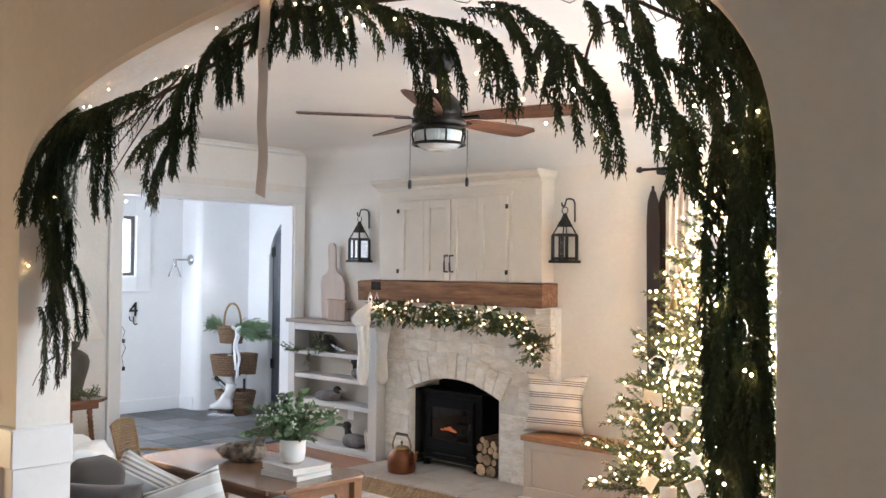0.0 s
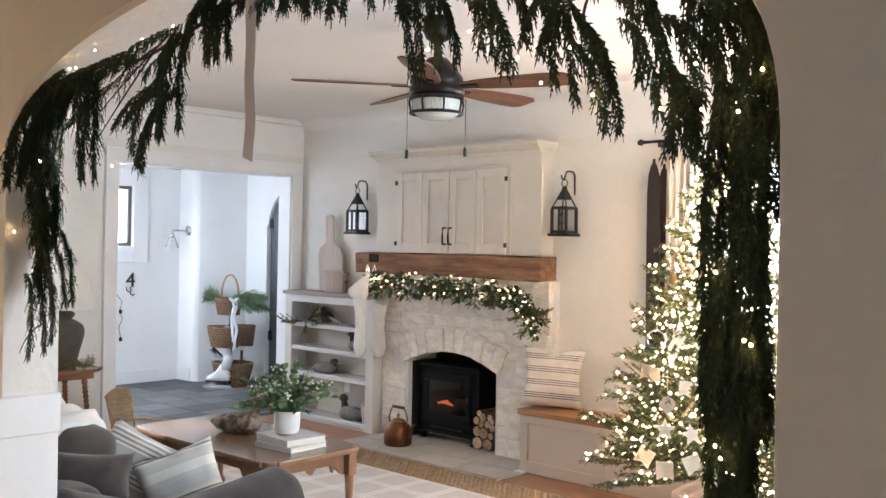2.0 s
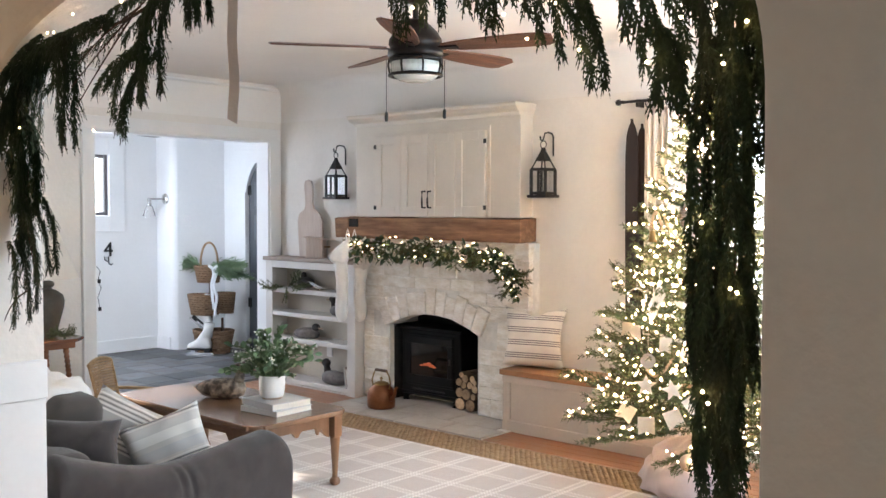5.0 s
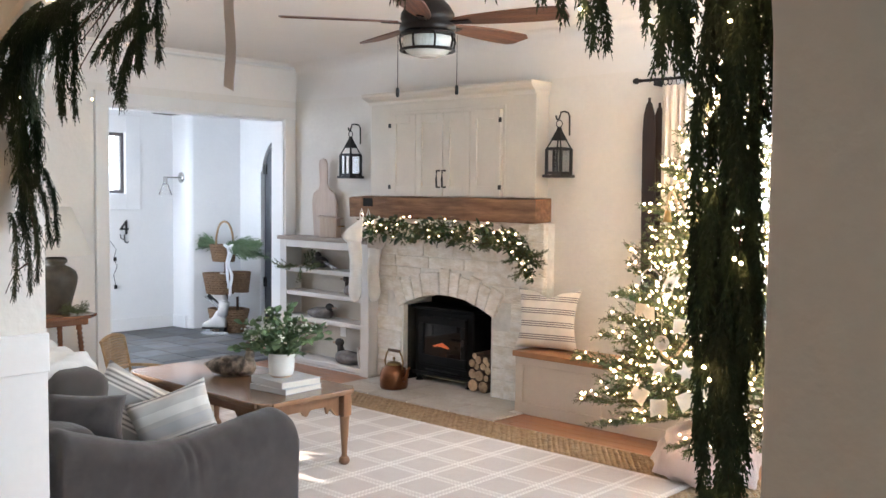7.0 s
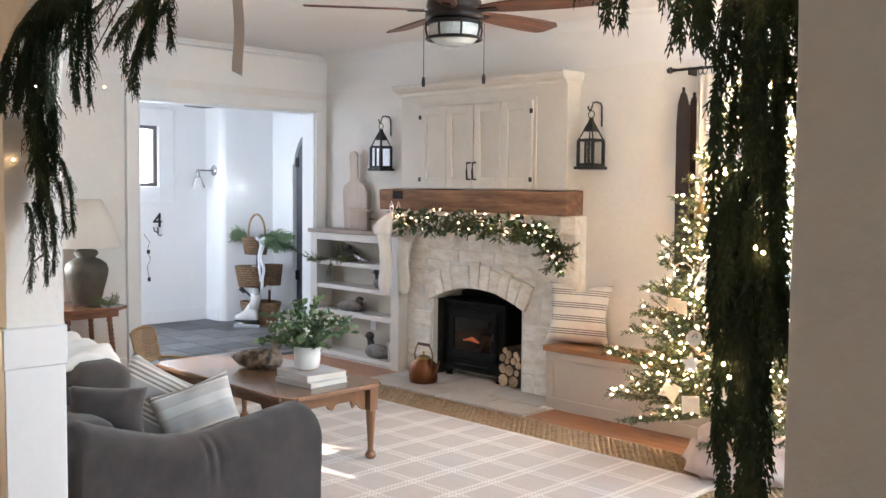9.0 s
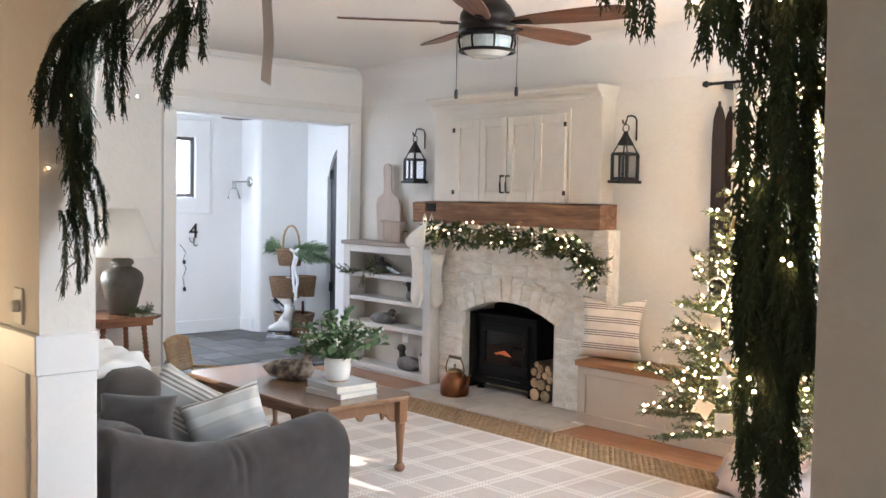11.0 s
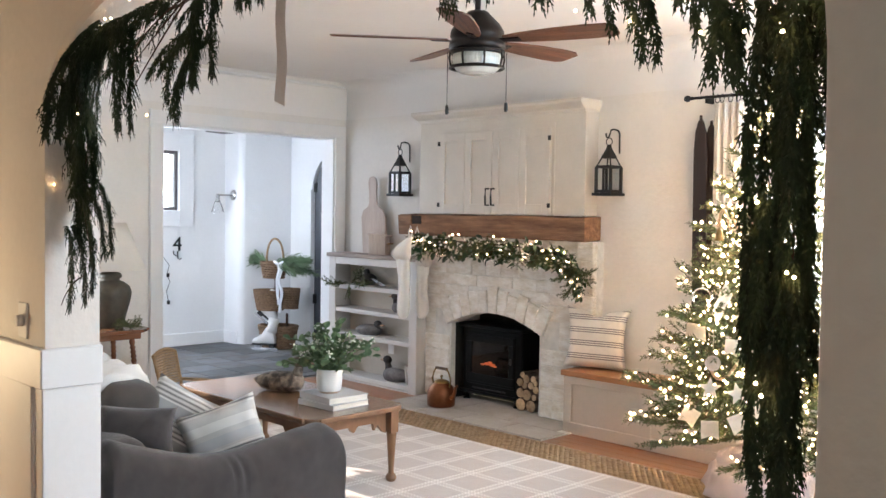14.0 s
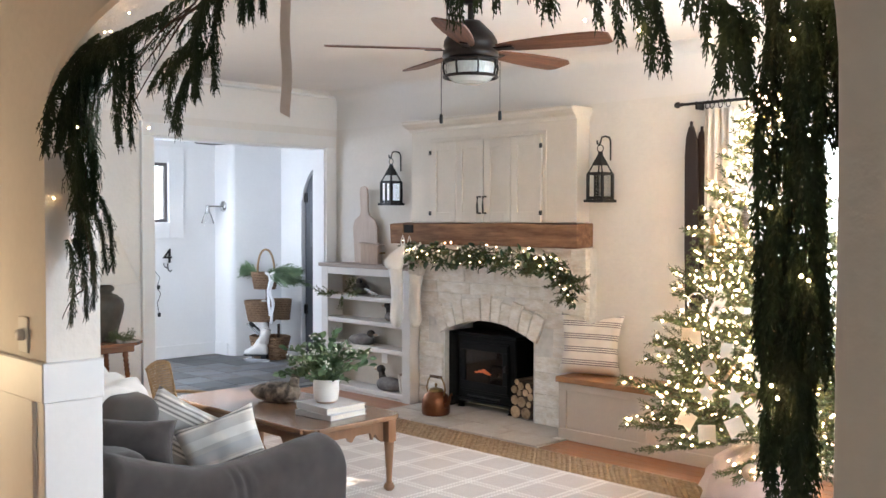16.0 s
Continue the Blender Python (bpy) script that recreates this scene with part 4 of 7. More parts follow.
# ---- rugs ----
M_JUTE = mat("jute_weave", (0.46, 0.315, 0.185), 0.95, var=0.2, scale=30, bump=0.6, bscale=220, color2=(0.26, 0.17, 0.095))
M_JUTEEDGE = mat("jute_binding", (0.52, 0.42, 0.32), 0.95, var=0.15, scale=30, bump=0.4, bscale=250)
JX0, JX1, JY0, JY1 = 1.35, 4.98, -3.98, -0.785
ju = thing("jute_rug", pose(0, 0, 0), "golden woven jute rug with a bound edge", "rug")
part("backing", box(JX0, JX1, JY0, JY1, 0.0, 0.007, 0.002), M_JUTEEDGE, ju)
# the knots along the far edge and the right end, that stay uncovered
me = bpy.data.meshes.new("knot")
verts, faces = [], []


def knot(x, y, w, d, h):
    k = len(verts)
    verts.extend([(x - w, y - d, 0.006), (x + w, y - d, 0.006), (x + w, y + d, 0.006), (x - w, y + d, 0.006),
                  (x - w * 0.6, y - d * 0.55, 0.006 + h), (x + w * 0.6, y - d * 0.55, 0.006 + h), (x + w * 0.6, y + d * 0.55, 0.006 + h), (x - w * 0.6, y + d * 0.55, 0.006 + h)])
    faces.extend([(k + 4, k + 5, k + 6, k + 7), (k, k + 1, k + 5, k + 4), (k + 1, k + 2, k + 6, k + 5), (k + 2, k + 3, k + 7, k + 6), (k + 3, k, k + 4, k + 7)])


rk = random.Random(8)
y = JY1 - 0.035
i = 0
while y > -1.19:
    x = JX0 + 0.02 + (0.019 if i % 2 else 0)
    while x < JX1 - 0.02:
        knot(x + rk.uniform(-0.002, 0.002), y, 0.0165, 0.0115, rk.uniform(0.007, 0.010))
        x += 0.038
    y -= 0.0245
    i += 1
while y > -2.6:
    x = 4.52 + (0.019 if i % 2 else 0)
    while x < JX1 - 0.02:
        knot(x, y, 0.0165, 0.0115, rk.uniform(0.007, 0.010))
        x += 0.038
    y -= 0.0245
    i += 1
me.from_pydata(verts, [], faces)
tagged(link("weave", me, M_JUTE, ju), kind="stuff")
PX0, PX1, PY0, PY1 = 1.55, 4.53, -3.96, -1.145


def plaid():
    m = mat("plaid_wool", (0.53, 0.455, 0.42), 0.95, var=0.1, scale=14, bump=0.35, bscale=260, color2=(0.485, 0.41, 0.37), sheen=0.2)
    N, L = m.node_tree.nodes, m.node_tree.links
    pb = N["Principled BSDF"]
    cur = pb.inputs["Base Color"].links[0].from_socket
    tc = N.new("ShaderNodeTexCoord")
    sep = N.new("ShaderNodeSeparateXYZ")
    L.new(tc.outputs["Object"], sep.inputs[0])
    for axis in ("X", "Y"):
        md = N.new("ShaderNodeMath")
        md.operation = 'PINGPONG'
        md.inputs[1].default_value = 0.131
        off = N.new("ShaderNodeMath")
        off.inputs[1].default_value = 0.19 if axis == "X" else 7.18
        L.new(sep.outputs[axis], off.inputs[0])
        L.new(off.outputs[0], md.inputs[0])
        for place, half, amount in ((0.019, 0.0105, 0.78 if axis == "X" else 0.58), (0.0, 0.007, 0.22)):
            cp = N.new("ShaderNodeMath")
            cp.operation = 'COMPARE'
            cp.inputs[1].default_value, cp.inputs[2].default_value = place, half
            L.new(md.outputs[0], cp.inputs[0])
            ml = N.new("ShaderNodeMath")
            ml.operation = 'MULTIPLY'
            ml.inputs[1].default_value = amount
            L.new(cp.outputs[0], ml.inputs[0])
            # broken, woven line
            wv = N.new("ShaderNodeTexWave")
            wv.bands_direction = 'DIAGONAL'
            wv.inputs["Scale"].default_value = 28
            wv.inputs["Distortion"].default_value = 0.5
            L.new(tc.outputs["Object"], wv.inputs["Vector"])
            mr = N.new("ShaderNodeMapRange")
            mr.inputs["To Min"].default_value = 0.35
            L.new(wv.outputs["Fac"], mr.inputs["Value"])
            m2 = N.new("ShaderNodeMath")
            m2.operation = 'MULTIPLY'
            L.new(ml.outputs[0], m2.inputs[0])
            L.new(mr.outputs[0], m2.inputs[1])
            mx = N.new("ShaderNodeMix")
            mx.data_type = 'RGBA'
            L.new(m2.outputs[0], mx.inputs["Factor"])
            L.new(cur, mx.inputs["A"])
            mx.inputs["B"].default_value = (0.80, 0.755, 0.70, 1)
            cur = mx.outputs["Result"]
    L.new(cur, pb.inputs["Base Color"])
    return m


b = box(PX0, PX1, PY0, PY1, 0.0125, 0.0215, 0.003)
tagged(part("plaid_rug", b, plaid()), "pale taupe wool rug with woven white plaid lines", "rug")

# ---- coffee table ----
TX0, TX1, TY0, TY1, TZ = 1.82, 3.11, -2.67, -2.04, 0.425
ct = thing("coffee_table", pose((TX0 + TX1) / 2, (TY0 + TY1) / 2, 0.0215), "honey-coloured pine coffee table with scalloped aprons", "coffee table")
tw, td = (TX1 - TX0) / 2, (TY1 - TY0) / 2
th = TZ - 0.0215
def stepped_corner(hx, hy, r, step):
    """Outline of a board whose corners are rounded behind a small step."""
    out = []
    for sx, sy, a0 in ((1, 1, 0), (-1, 1, 90), (-1, -1, 180), (1, -1, 270)):
        ring = [(hx - r - step + r * math.cos(radians(a)), hy - r - step + r * math.sin(radians(a))) for a in range(0, 91, 15)]
        pts = [(hx, hy - r - step - 0.004)] + [(px, py) for px, py in ring] + [(hx - r - step - 0.004, hy)]
        pts = [(px * sx, py * sy) for px, py in pts]
        out += pts if sx * sy > 0 else pts[::-1]
    return out


part("tabletop", plate(stepped_corner(tw, td, 0.05, 0.012), 0.026, m=pose(0, 0, th - 0.013, 90), bev=0.006), M_TABLE, ct)


def apron(L):
    n = 40
    pts = [(-L / 2, th - 0.025), (L / 2, th - 0.025)]
    for k in range(n + 1):
        u = 1 - 2 * k / n
        s = abs(u)
        d = 0.06
        if s > 0.72:
            d = 0.06 + 0.06 * math.sin((s - 0.72) / 0.28 * math.pi / 2)
        elif s > 0.6:
            d = 0.06 + 0.04 * math.sin((s - 0.6) / 0.12 * math.pi)
        elif s < 0.12:
            d = 0.06 + 0.03 * math.cos(s / 0.12 * math.pi / 2)
        pts.append((u * L / 2, th - 0.025 - d))
    return pts


for s in (-1, 1):
    part("apron", plate(apron(2 * tw - 0.2), 0.02, m=pose(0, s * (td - 0.075), 0)), M_TABLELEG, ct)
    part("apron", plate(apron(2 * td - 0.2), 0.02, m=pose(s * (tw - 0.075), 0, 0, 0, 0, 90)), M_TABLELEG, ct)
for sx in (-1, 1):
    for sy in (-1, 1):
        b = lathe([(0.0, 0.0), (0.018, 0.0), (0.026, 0.008), (0.029, 0.02), (0.024, 0.034), (0.016, 0.042), (0.014, 0.055), (0.0165, 0.1), (0.021, 0.17), (0.025, 0.235), (0.027, 0.25), (0.022, 0.258), (0.0, 0.258)], 20)
        box(-0.026, 0.026, -0.026, 0.026, 0.256, th - 0.024, 0.002, bm=b)
        part("leg", b, M_TABLELEG, ct, m=pose(sx * (tw - 0.065), sy * (td - 0.06), 0))

# ---- sofa ----
so = thing("sofa", pose(0, 0, 0.0215), "charcoal grey velvet sofa with sloping rolled arms", "sofa")


def soft(b, amount=0.012, freq=4.0):
    for v in b.verts:
        v.co += noise.noise_vector(v.co * freq) * amount
    return b


SX, SXL = 3.735, 1.45     # outer faces of both arms
part("base", soft(box(SXL + 0.1, SX - 0.08, -3.86, -3.03, 0.08, 0.20, 0.03, seg=3), 0.006), M_SOFA, so, smooth=True)
for x in (SXL + 0.12, SX - 0.12):
    for y in (-3.8, -3.08):
        part("foot", box(x - 0.03, x + 0.03, y - 0.03, y + 0.03, -0.02, 0.09, 0.004), M_TWIG, so)


def arm(x0, x1):
    b = bmesh.new()
    n, kk = 110, 16
    rings = []
    for i in range(n + 1):
        t = i / n
        y = -3.95 + (0.995) * t
        top = 0.60 - 0.035 - 0.068 * t + 0.05 * (1 - t) ** 2 - 0.075 * math.sin(math.pi * min(1, t / 0.95)) ** 1.5 * (1 - 0.35 * t) + 0.05 * t ** 2.5
        end = math.sqrt(max(0.0, 1 - max(0, (t - 0.93) / 0.07) ** 2)) * 0.12 + 0.88
        if t < 0.04:
            end = 0.93 + 0.07 * math.sqrt(t / 0.04)
        top *= end
        ring = []
        for k in range(kk + 1):
            a = math.pi * k / kk
            cxx, r = (x0 + x1) / 2, (x1 - x0) / 2
            px = cxx + r * 1.04 * math.cos(a)
            pz = top - 0.09 + 0.09 * math.sin(a)
            ring.append(b.verts.new((px, y, pz)))
        ring.append(b.verts.new((x0 + 0.01, y, 0.05)))
        ring.insert(0, b.verts.new((x1 - 0.005, y, 0.03)))
        rings.append(ring)
    for r0, r1 in zip(rings, rings[1:]):
        for k in range(len(r0) - 1):
            b.faces.new((r0[k], r1[k], r1[k + 1], r0[k + 1]))
    b.faces.new(rings[0])
    b.faces.new(rings[-1])
    bmesh.ops.subdivide_edges(b, edges=[e for e in b.edges if e.calc_length() > 0.2], cuts=5)
    for v in b.verts:
        w = max(0.0, math.sin(v.co.y * 95 + v.co.z * 14 + 2 * math.sin(v.co.y * 31))) * math.exp(-((v.co.y + 3.45) / 0.07) ** 2) * math.exp(-((v.co.z - 0.43) / 0.05) ** 2)
        v.co += noise.noise_vector(v.co * 4) * 0.01 - Vector((w * 0.011, 0, 0))
        v.co += noise.noise_vector(v.co * 13) * 0.0035
    return b


am = part("arm", arm(SX - 0.2, SX), M_SOFA, so, smooth=True)
part("arm", arm(SXL, SXL + 0.2), M_SOFA, so, smooth=True)
part("back", soft(box(SXL + 0.12, SX - 0.1, -3.99, -3.74, 0.1, 0.585, 0.07, seg=4), 0.008), M_SOFA, so, smooth=True)
for x in (SXL + 0.22, (SXL + SX) / 2 + 0.01):
    part("seat_cushion", soft(box(x, x + 0.93, -3.72, -3.0, 0.2, 0.31, 0.04, seg=3), 0.01), M_SOFA, so, smooth=True)
    bc = box(x, x + (0.93 if x < 2 else 0.765), -3.79, -3.56, 0.31, 0.745, 0.08, seg=5)
    bmesh.ops.subdivide_edges(bc, edges=[e for e in bc.edges if e.calc_length() > 0.2], cuts=6, use_grid_fill=True)
    part("back_cushion", soft(soft(bc, 0.02, 3), 0.01, 11), M_CUSH, so, smooth=True)


# ---- greenery ----
def mesh_of(name, verts, faces, material):
    me = bpy.data.meshes.new(name)
    me.from_pydata([tuple(v) for v in verts], [], faces)
    me.materials.append(material)
    return me


def leaf_quad(V, F, p, d, side, ln, wd):
    k = len(V)
    V.extend([p, p + d * ln * 0.45 + side * wd, p + d * ln, p + d * ln * 0.45 - side * wd])
    F.append((k, k + 1, k + 2, k + 3))


def cedar_mesh(L, W, seed, side=0.0, full=1.0):
    """A cedar frond that reaches sideways and droops by L to a ragged point, with hanging strands of scaly leaf."""
    r = random.Random(seed)
    V, F = [], []
    sway = r.uniform(-0.06, 0.06) * L

    def stem(t):
        return Vector((side * (1.5 * t * (1 - t) + t * t), sway * math.sin(math.pi * t), -L * (0.5 * t * (1 - t) + t * t)))

    n = int((60 + L * W * 17000) * full)
    for i in range(n):
        t = min(1.0, (i + r.random()) / n) ** 0.92
        turn = 1 if i % 2 else -1
        az = r.gauss(0, 0.75)
        out = Vector((turn * math.cos(az), math.sin(az) * 0.8, 0)).normalized()
        swell = 0.45 + 0.55 * math.sin(math.pi * min(1, 0.1 + t * 0.75))
        ln = min(0.13, 2.0 * W * swell * (1 - 0.45 * t ** 3)) * r.choice((0.5, 0.7, 0.85, 1.0, 1.15))
        ln = max(0.025, ln) * (0.55 if i % 3 == 0 else 1.0)
        a0 = r.uniform(0.30, 0.85)
        steps = max(4, int(ln / 0.0075))
        p = stem(t)
        down = ((stem(min(1, t + 0.05)) - stem(t - 0.05)).normalized() + Vector((0, 0, -0.9))).normalized()
        wob = r.uniform(-0.5, 0.5)
        for q in range(steps):
            u = q / steps
            a = a0 * (1 - 0.8 * u) + 0.12 * math.sin(9 * u + wob * 6)
            d = (out * math.sin(a) + down * math.cos(a) + Vector((0.15 * wob, 0.1 * wob, 0))).normalized()
            face = d.cross(Vector((r.uniform(-0.5, 0.5), 1, r.uniform(-0.5, 0.5)))).normalized()
            leaf_quad(V, F, p, d, face, 0.012, 0.0018)
            if r.random() < 0.85:
                dd = (d * 0.86 + face * (1 if q % 2 else -1) * 0.46 + Vector((0, r.uniform(-0.3, 0.3), 0))).normalized()
                leaf_quad(V, F, p, dd, dd.cross(Vector((r.uniform(-0.4, 0.4), 1, r.uniform(-0.4, 0.4)))).normalized(), r.uniform(0.008, 0.015) * (1.15 - 0.4 * u), 0.0021)
            p = p + d * ln / steps
        leaf_quad(V, F, p, d, face, 0.014, 0.0016)
    return mesh_of("cedar_spray", V, F, M_CEDAR)


CEDAR = [cedar_mesh(L, W, 11 + k) for k, (L, W) in enumerate(((0.20, 0.045), (0.24, 0.04), (0.17, 0.045), (0.28, 0.04), (0.22, 0.05)))]
rg = random.Random(21)
GY = -4.125
gar = thing("cedar_garland", pose(0, 0, 0), "fresh green cedar garland draped round the arch", "garland")
# fronds of the garland: top x and z, tip x and z, half width
FRONDS_LEFT = ((4.08, 1.96, 3.87, 1.62, 0.063), (4.17, 1.96, 4.13, 1.63, 0.049), (4.01, 1.93, 3.84, 1.58, 0.064), (3.83, 1.79, 3.91, 1.44, 0.067), (3.81, 1.63, 3.85, 1.28, 0.064),
    (3.90, 1.51, 4.01, 1.26, 0.032), (3.84, 1.37, 3.93, 1.11, 0.041), (3.98, 1.87, 4.04, 1.64, 0.046), (4.66, 2.01, 4.57, 1.73, 0.042), (4.59, 1.89, 4.38, 1.68, 0.042),
    (4.56, 1.89, 4.36, 1.80, 0.026), (4.43, 1.96, 4.01, 1.85, 0.047), (4.18, 1.97, 3.94, 1.85, 0.055))
FRONDS_SHOULDER = ((4.98, 2.11, 4.66, 1.99, 0.024), (4.84, 2.08, 4.73, 1.92, 0.026), (4.96, 2.10, 4.89, 2.00, 0.017), (4.65, 2.02, 4.34, 1.94, 0.026), (4.79, 2.06, 4.79, 1.90, 0.023),
    (4.43, 1.97, 4.08, 1.95, 0.032), (5.02, 2.11, 5.00, 1.98, 0.019), (5.06, 2.10, 5.09, 1.98, 0.015), (5.12, 2.09, 5.17, 1.98, 0.015), (5.19, 2.08, 5.23, 1.96, 0.012),
    (4.93, 2.13, 5.26, 2.06, 0.017))
FRONDS_CROWN = ((5.22, 2.08, 5.42, 1.93, 0.030), (5.33, 2.05, 5.48, 1.90, 0.036), (5.45, 1.99, 5.50, 1.81, 0.028), (5.52, 1.95, 5.58, 1.80, 0.023), (5.39, 2.03, 5.55, 1.90, 0.037),
    (5.49, 2.00, 5.65, 1.92, 0.029), (5.60, 1.98, 5.70, 1.80, 0.020), (5.64, 1.95, 5.68, 1.81, 0.014), (5.68, 1.97, 5.74, 1.88, 0.018), (5.29, 2.06, 5.40, 1.98, 0.028),
    (5.61, 2.01, 5.77, 1.93, 0.024))
FRONDS_TASSEL = ((5.74, 1.97, 5.83, 1.85, 0.023), (5.81, 1.90, 5.76, 1.81, 0.010), (5.82, 1.89, 5.84, 1.73, 0.017), (5.84, 1.88, 5.91, 1.75, 0.024), (5.87, 1.81, 5.94, 1.65, 0.020),
    (5.89, 1.96, 5.92, 1.89, 0.015), (5.95, 1.91, 6.01, 1.73, 0.024), (5.96, 1.86, 6.04, 1.68, 0.020), (6.00, 1.85, 6.10, 1.68, 0.023), (6.04, 1.76, 6.07, 1.61, 0.014),
    (5.95, 1.95, 5.99, 1.83, 0.019), (6.07, 1.71, 6.06, 1.62, 0.011))
FRONDS_SIDE = ((6.02, 1.93, 6.13, 1.80, 0.023), (6.07, 1.88, 6.08, 1.77, 0.011), (6.11, 1.85, 6.19, 1.74, 0.022), (6.11, 1.83, 6.13, 1.63, 0.030), (6.17, 1.79, 6.19, 1.62, 0.022),
    (6.18, 1.69, 6.20, 1.54, 0.011), (6.12, 1.71, 6.10, 1.55, 0.021), (6.14, 1.69, 6.18, 1.51, 0.026), (6.14, 1.64, 6.14, 1.43, 0.038), (6.11, 1.57, 6.10, 1.38, 0.021),
    (6.17, 1.55, 6.19, 1.35, 0.022), (6.14, 1.46, 6.14, 1.26, 0.037), (6.11, 1.39, 6.12, 1.22, 0.021), (6.17, 1.40, 6.18, 1.21, 0.024), (6.15, 1.31, 6.15, 1.14, 0.037))
FRONDS_FOOT = ((6.12, 1.36, 6.12, 1.20, 0.023), (6.15, 1.36, 6.16, 1.19, 0.030), (6.18, 1.36, 6.19, 1.21, 0.016), (6.13, 1.24, 6.13, 1.08, 0.023), (6.16, 1.23, 6.17, 1.08, 0.025),
    (6.14, 1.14, 6.14, 0.98, 0.027), (6.17, 1.13, 6.17, 0.94, 0.024), (6.15, 1.03, 6.15, 0.86, 0.024))
FRONDS_SHADE = ((6.06, 1.95, 6.19, 1.78, 0.035), (6.12, 1.90, 6.21, 1.68, 0.035), (6.0, 1.97, 6.12, 1.86, 0.03), (6.15, 1.84, 6.215, 1.62, 0.03),
    (6.165, 1.66, 6.175, 1.42, 0.03), (6.17, 1.78, 6.18, 1.55, 0.03), (6.17, 1.46, 6.175, 1.22, 0.03))
FRONDS = FRONDS_LEFT + FRONDS_SHOULDER + FRONDS_CROWN + FRONDS_TASSEL + FRONDS_SIDE + FRONDS_FOOT + FRONDS_SHADE


for k, (x0, z0, x1, z1, w) in enumerate(FRONDS):
    over = k in (0, 7)               # these two swing out in front of the wall
    if k < 24:
        x0, x1, w = x0 + 0.02, x1 + 0.02, w * 0.8
    L = max(0.06, z0 - z1)
    if k >= 24:
        w *= 0.72
    me = cedar_mesh(L * 0.95, w * 0.8, 100 + k, x1 - x0, 1.0 if k < 24 else 0.62)
    for j, dy in enumerate((-0.03, -0.004, 0.024) if k < 24 else (-0.025, 0.02)):
        ob = link("cedar_spray", me, None, gar)
        at = Vector((min(6.2, x0 + rg.uniform(-0.35, 0.35) * w), GY + dy + rg.uniform(-0.01, 0.01), z0 + rg.uniform(-0.02, 0.02)))
        ob.matrix_basis = Matrix.Translation(at) @ Matrix.Rotation((-0.55 if x1 > x0 else 0.55) * over + rg.uniform(-0.12, 0.12), 4, 'Z') @ Matrix.Rotation(rg.uniform(-0.07, 0.07), 4, 'Y') @ Matrix.Rotation(rg.uniform(-0.08, 0.08), 4, 'X') @ Matrix.Scale(rg.uniform(0.9, 1.02), 4)
# woody stems
STEMS = []
for pts in (((4.98, 2.10), (4.85, 2.06), (4.66, 2.0), (4.43, 1.965), (4.2, 1.965), (4.05, 1.92), (3.93, 1.82), (3.86, 1.68), (3.87, 1.45), (3.92, 1.2)),
            ((4.94, 2.11), (5.2, 2.085), (5.45, 2.05), (5.7, 2.02), (5.92, 1.97), (6.06, 1.89), (6.13, 1.78), (6.15, 1.5), (6.15, 1.0))):
    cur = [Vector((x, GY + 0.03 + 0.015 * math.sin(i * 2.1), z)) for i, (x, z) in enumerate(pts)]
    STEMS.append(cur)
    part("stem", tube(cur, [0.006 - 0.0005 * i for i in range(len(cur))], 7), M_TWIG, gar, "bare brown stem")
for a, bb, c in (((4.60, 2.0), (4.42, 1.9), (4.26, 1.80)), ((4.56, 1.98), (4.40, 1.93), (4.30, 1.86)), ((4.52, 1.96), (4.40, 1.85), (4.28, 1.74)), ((4.12, 1.95), (4.03, 1.96), (3.97, 1.93)), ((3.93, 1.22), (3.86, 1.2), (3.82, 1.12)), ((5.87, 1.86), (5.90, 1.93), (5.96, 1.90))):
    part("twig", tube(bend((a[0], GY, a[1]), (bb[0], GY - 0.02, bb[1]), (c[0], GY - 0.03, c[1])), [0.003 - 0.00022 * i for i in range(9)], 5), M_TWIG, gar)
# fairy lights in the garland
bm_b = bmesh.new()
bmesh.ops.create_icosphere(bm_b, subdivisions=1, radius=0.0027)
ME_BULB = bpy.data.meshes.new("bulb")
bm_b.to_mesh(ME_BULB)
bm_b.free()
ME_BULB.materials.append(M_BULB)
ME_BULBLOW = ME_BULB.copy()
ME_BULBLOW.materials[0] = M_BULBLOW
fl = thing("string_lights", pose(0, 0, 0), "warm white fairy lights wound through the cedar garland", "string lights")
bulbs = []
for x0, z0, x1, z1, w in FRONDS:
    m = 1 if rg.random() < (0.75 if x0 < 6 else 0.3) else 0
    for i in range(m):
        t = (i + rg.random()) / m
        bulbs.append(Vector((min(6.2, x0 + (x1 - x0) * t + rg.uniform(-0.8, 0.8) * w), GY - rg.uniform(0.03, 0.06), z0 + (z1 - z0) * t + rg.uniform(-0.02, 0.02))))
for x, z in ((3.74, 1.115), (4.11, 1.985), (4.25, 2.0), (3.86, 1.76), (5.27, 2.03)):
    bulbs.append(Vector((x, GY - 0.02, z)))
for p in bulbs:
    link("bulb", ME_BULBLOW, None, fl, m=Matrix.Translation(p))
for cur in STEMS:
    run = []
    for p, q in zip(cur, cur[1:]):
        for k in range(6):
            a = 6.283 * k / 6
            run.append(p.lerp(q, k / 6) + Vector((0.0, 0.02 * math.sin(a), 0.02 * math.cos(a))))
    part("wire", tube(run, 0.0009, 4), M_WIRE, fl)
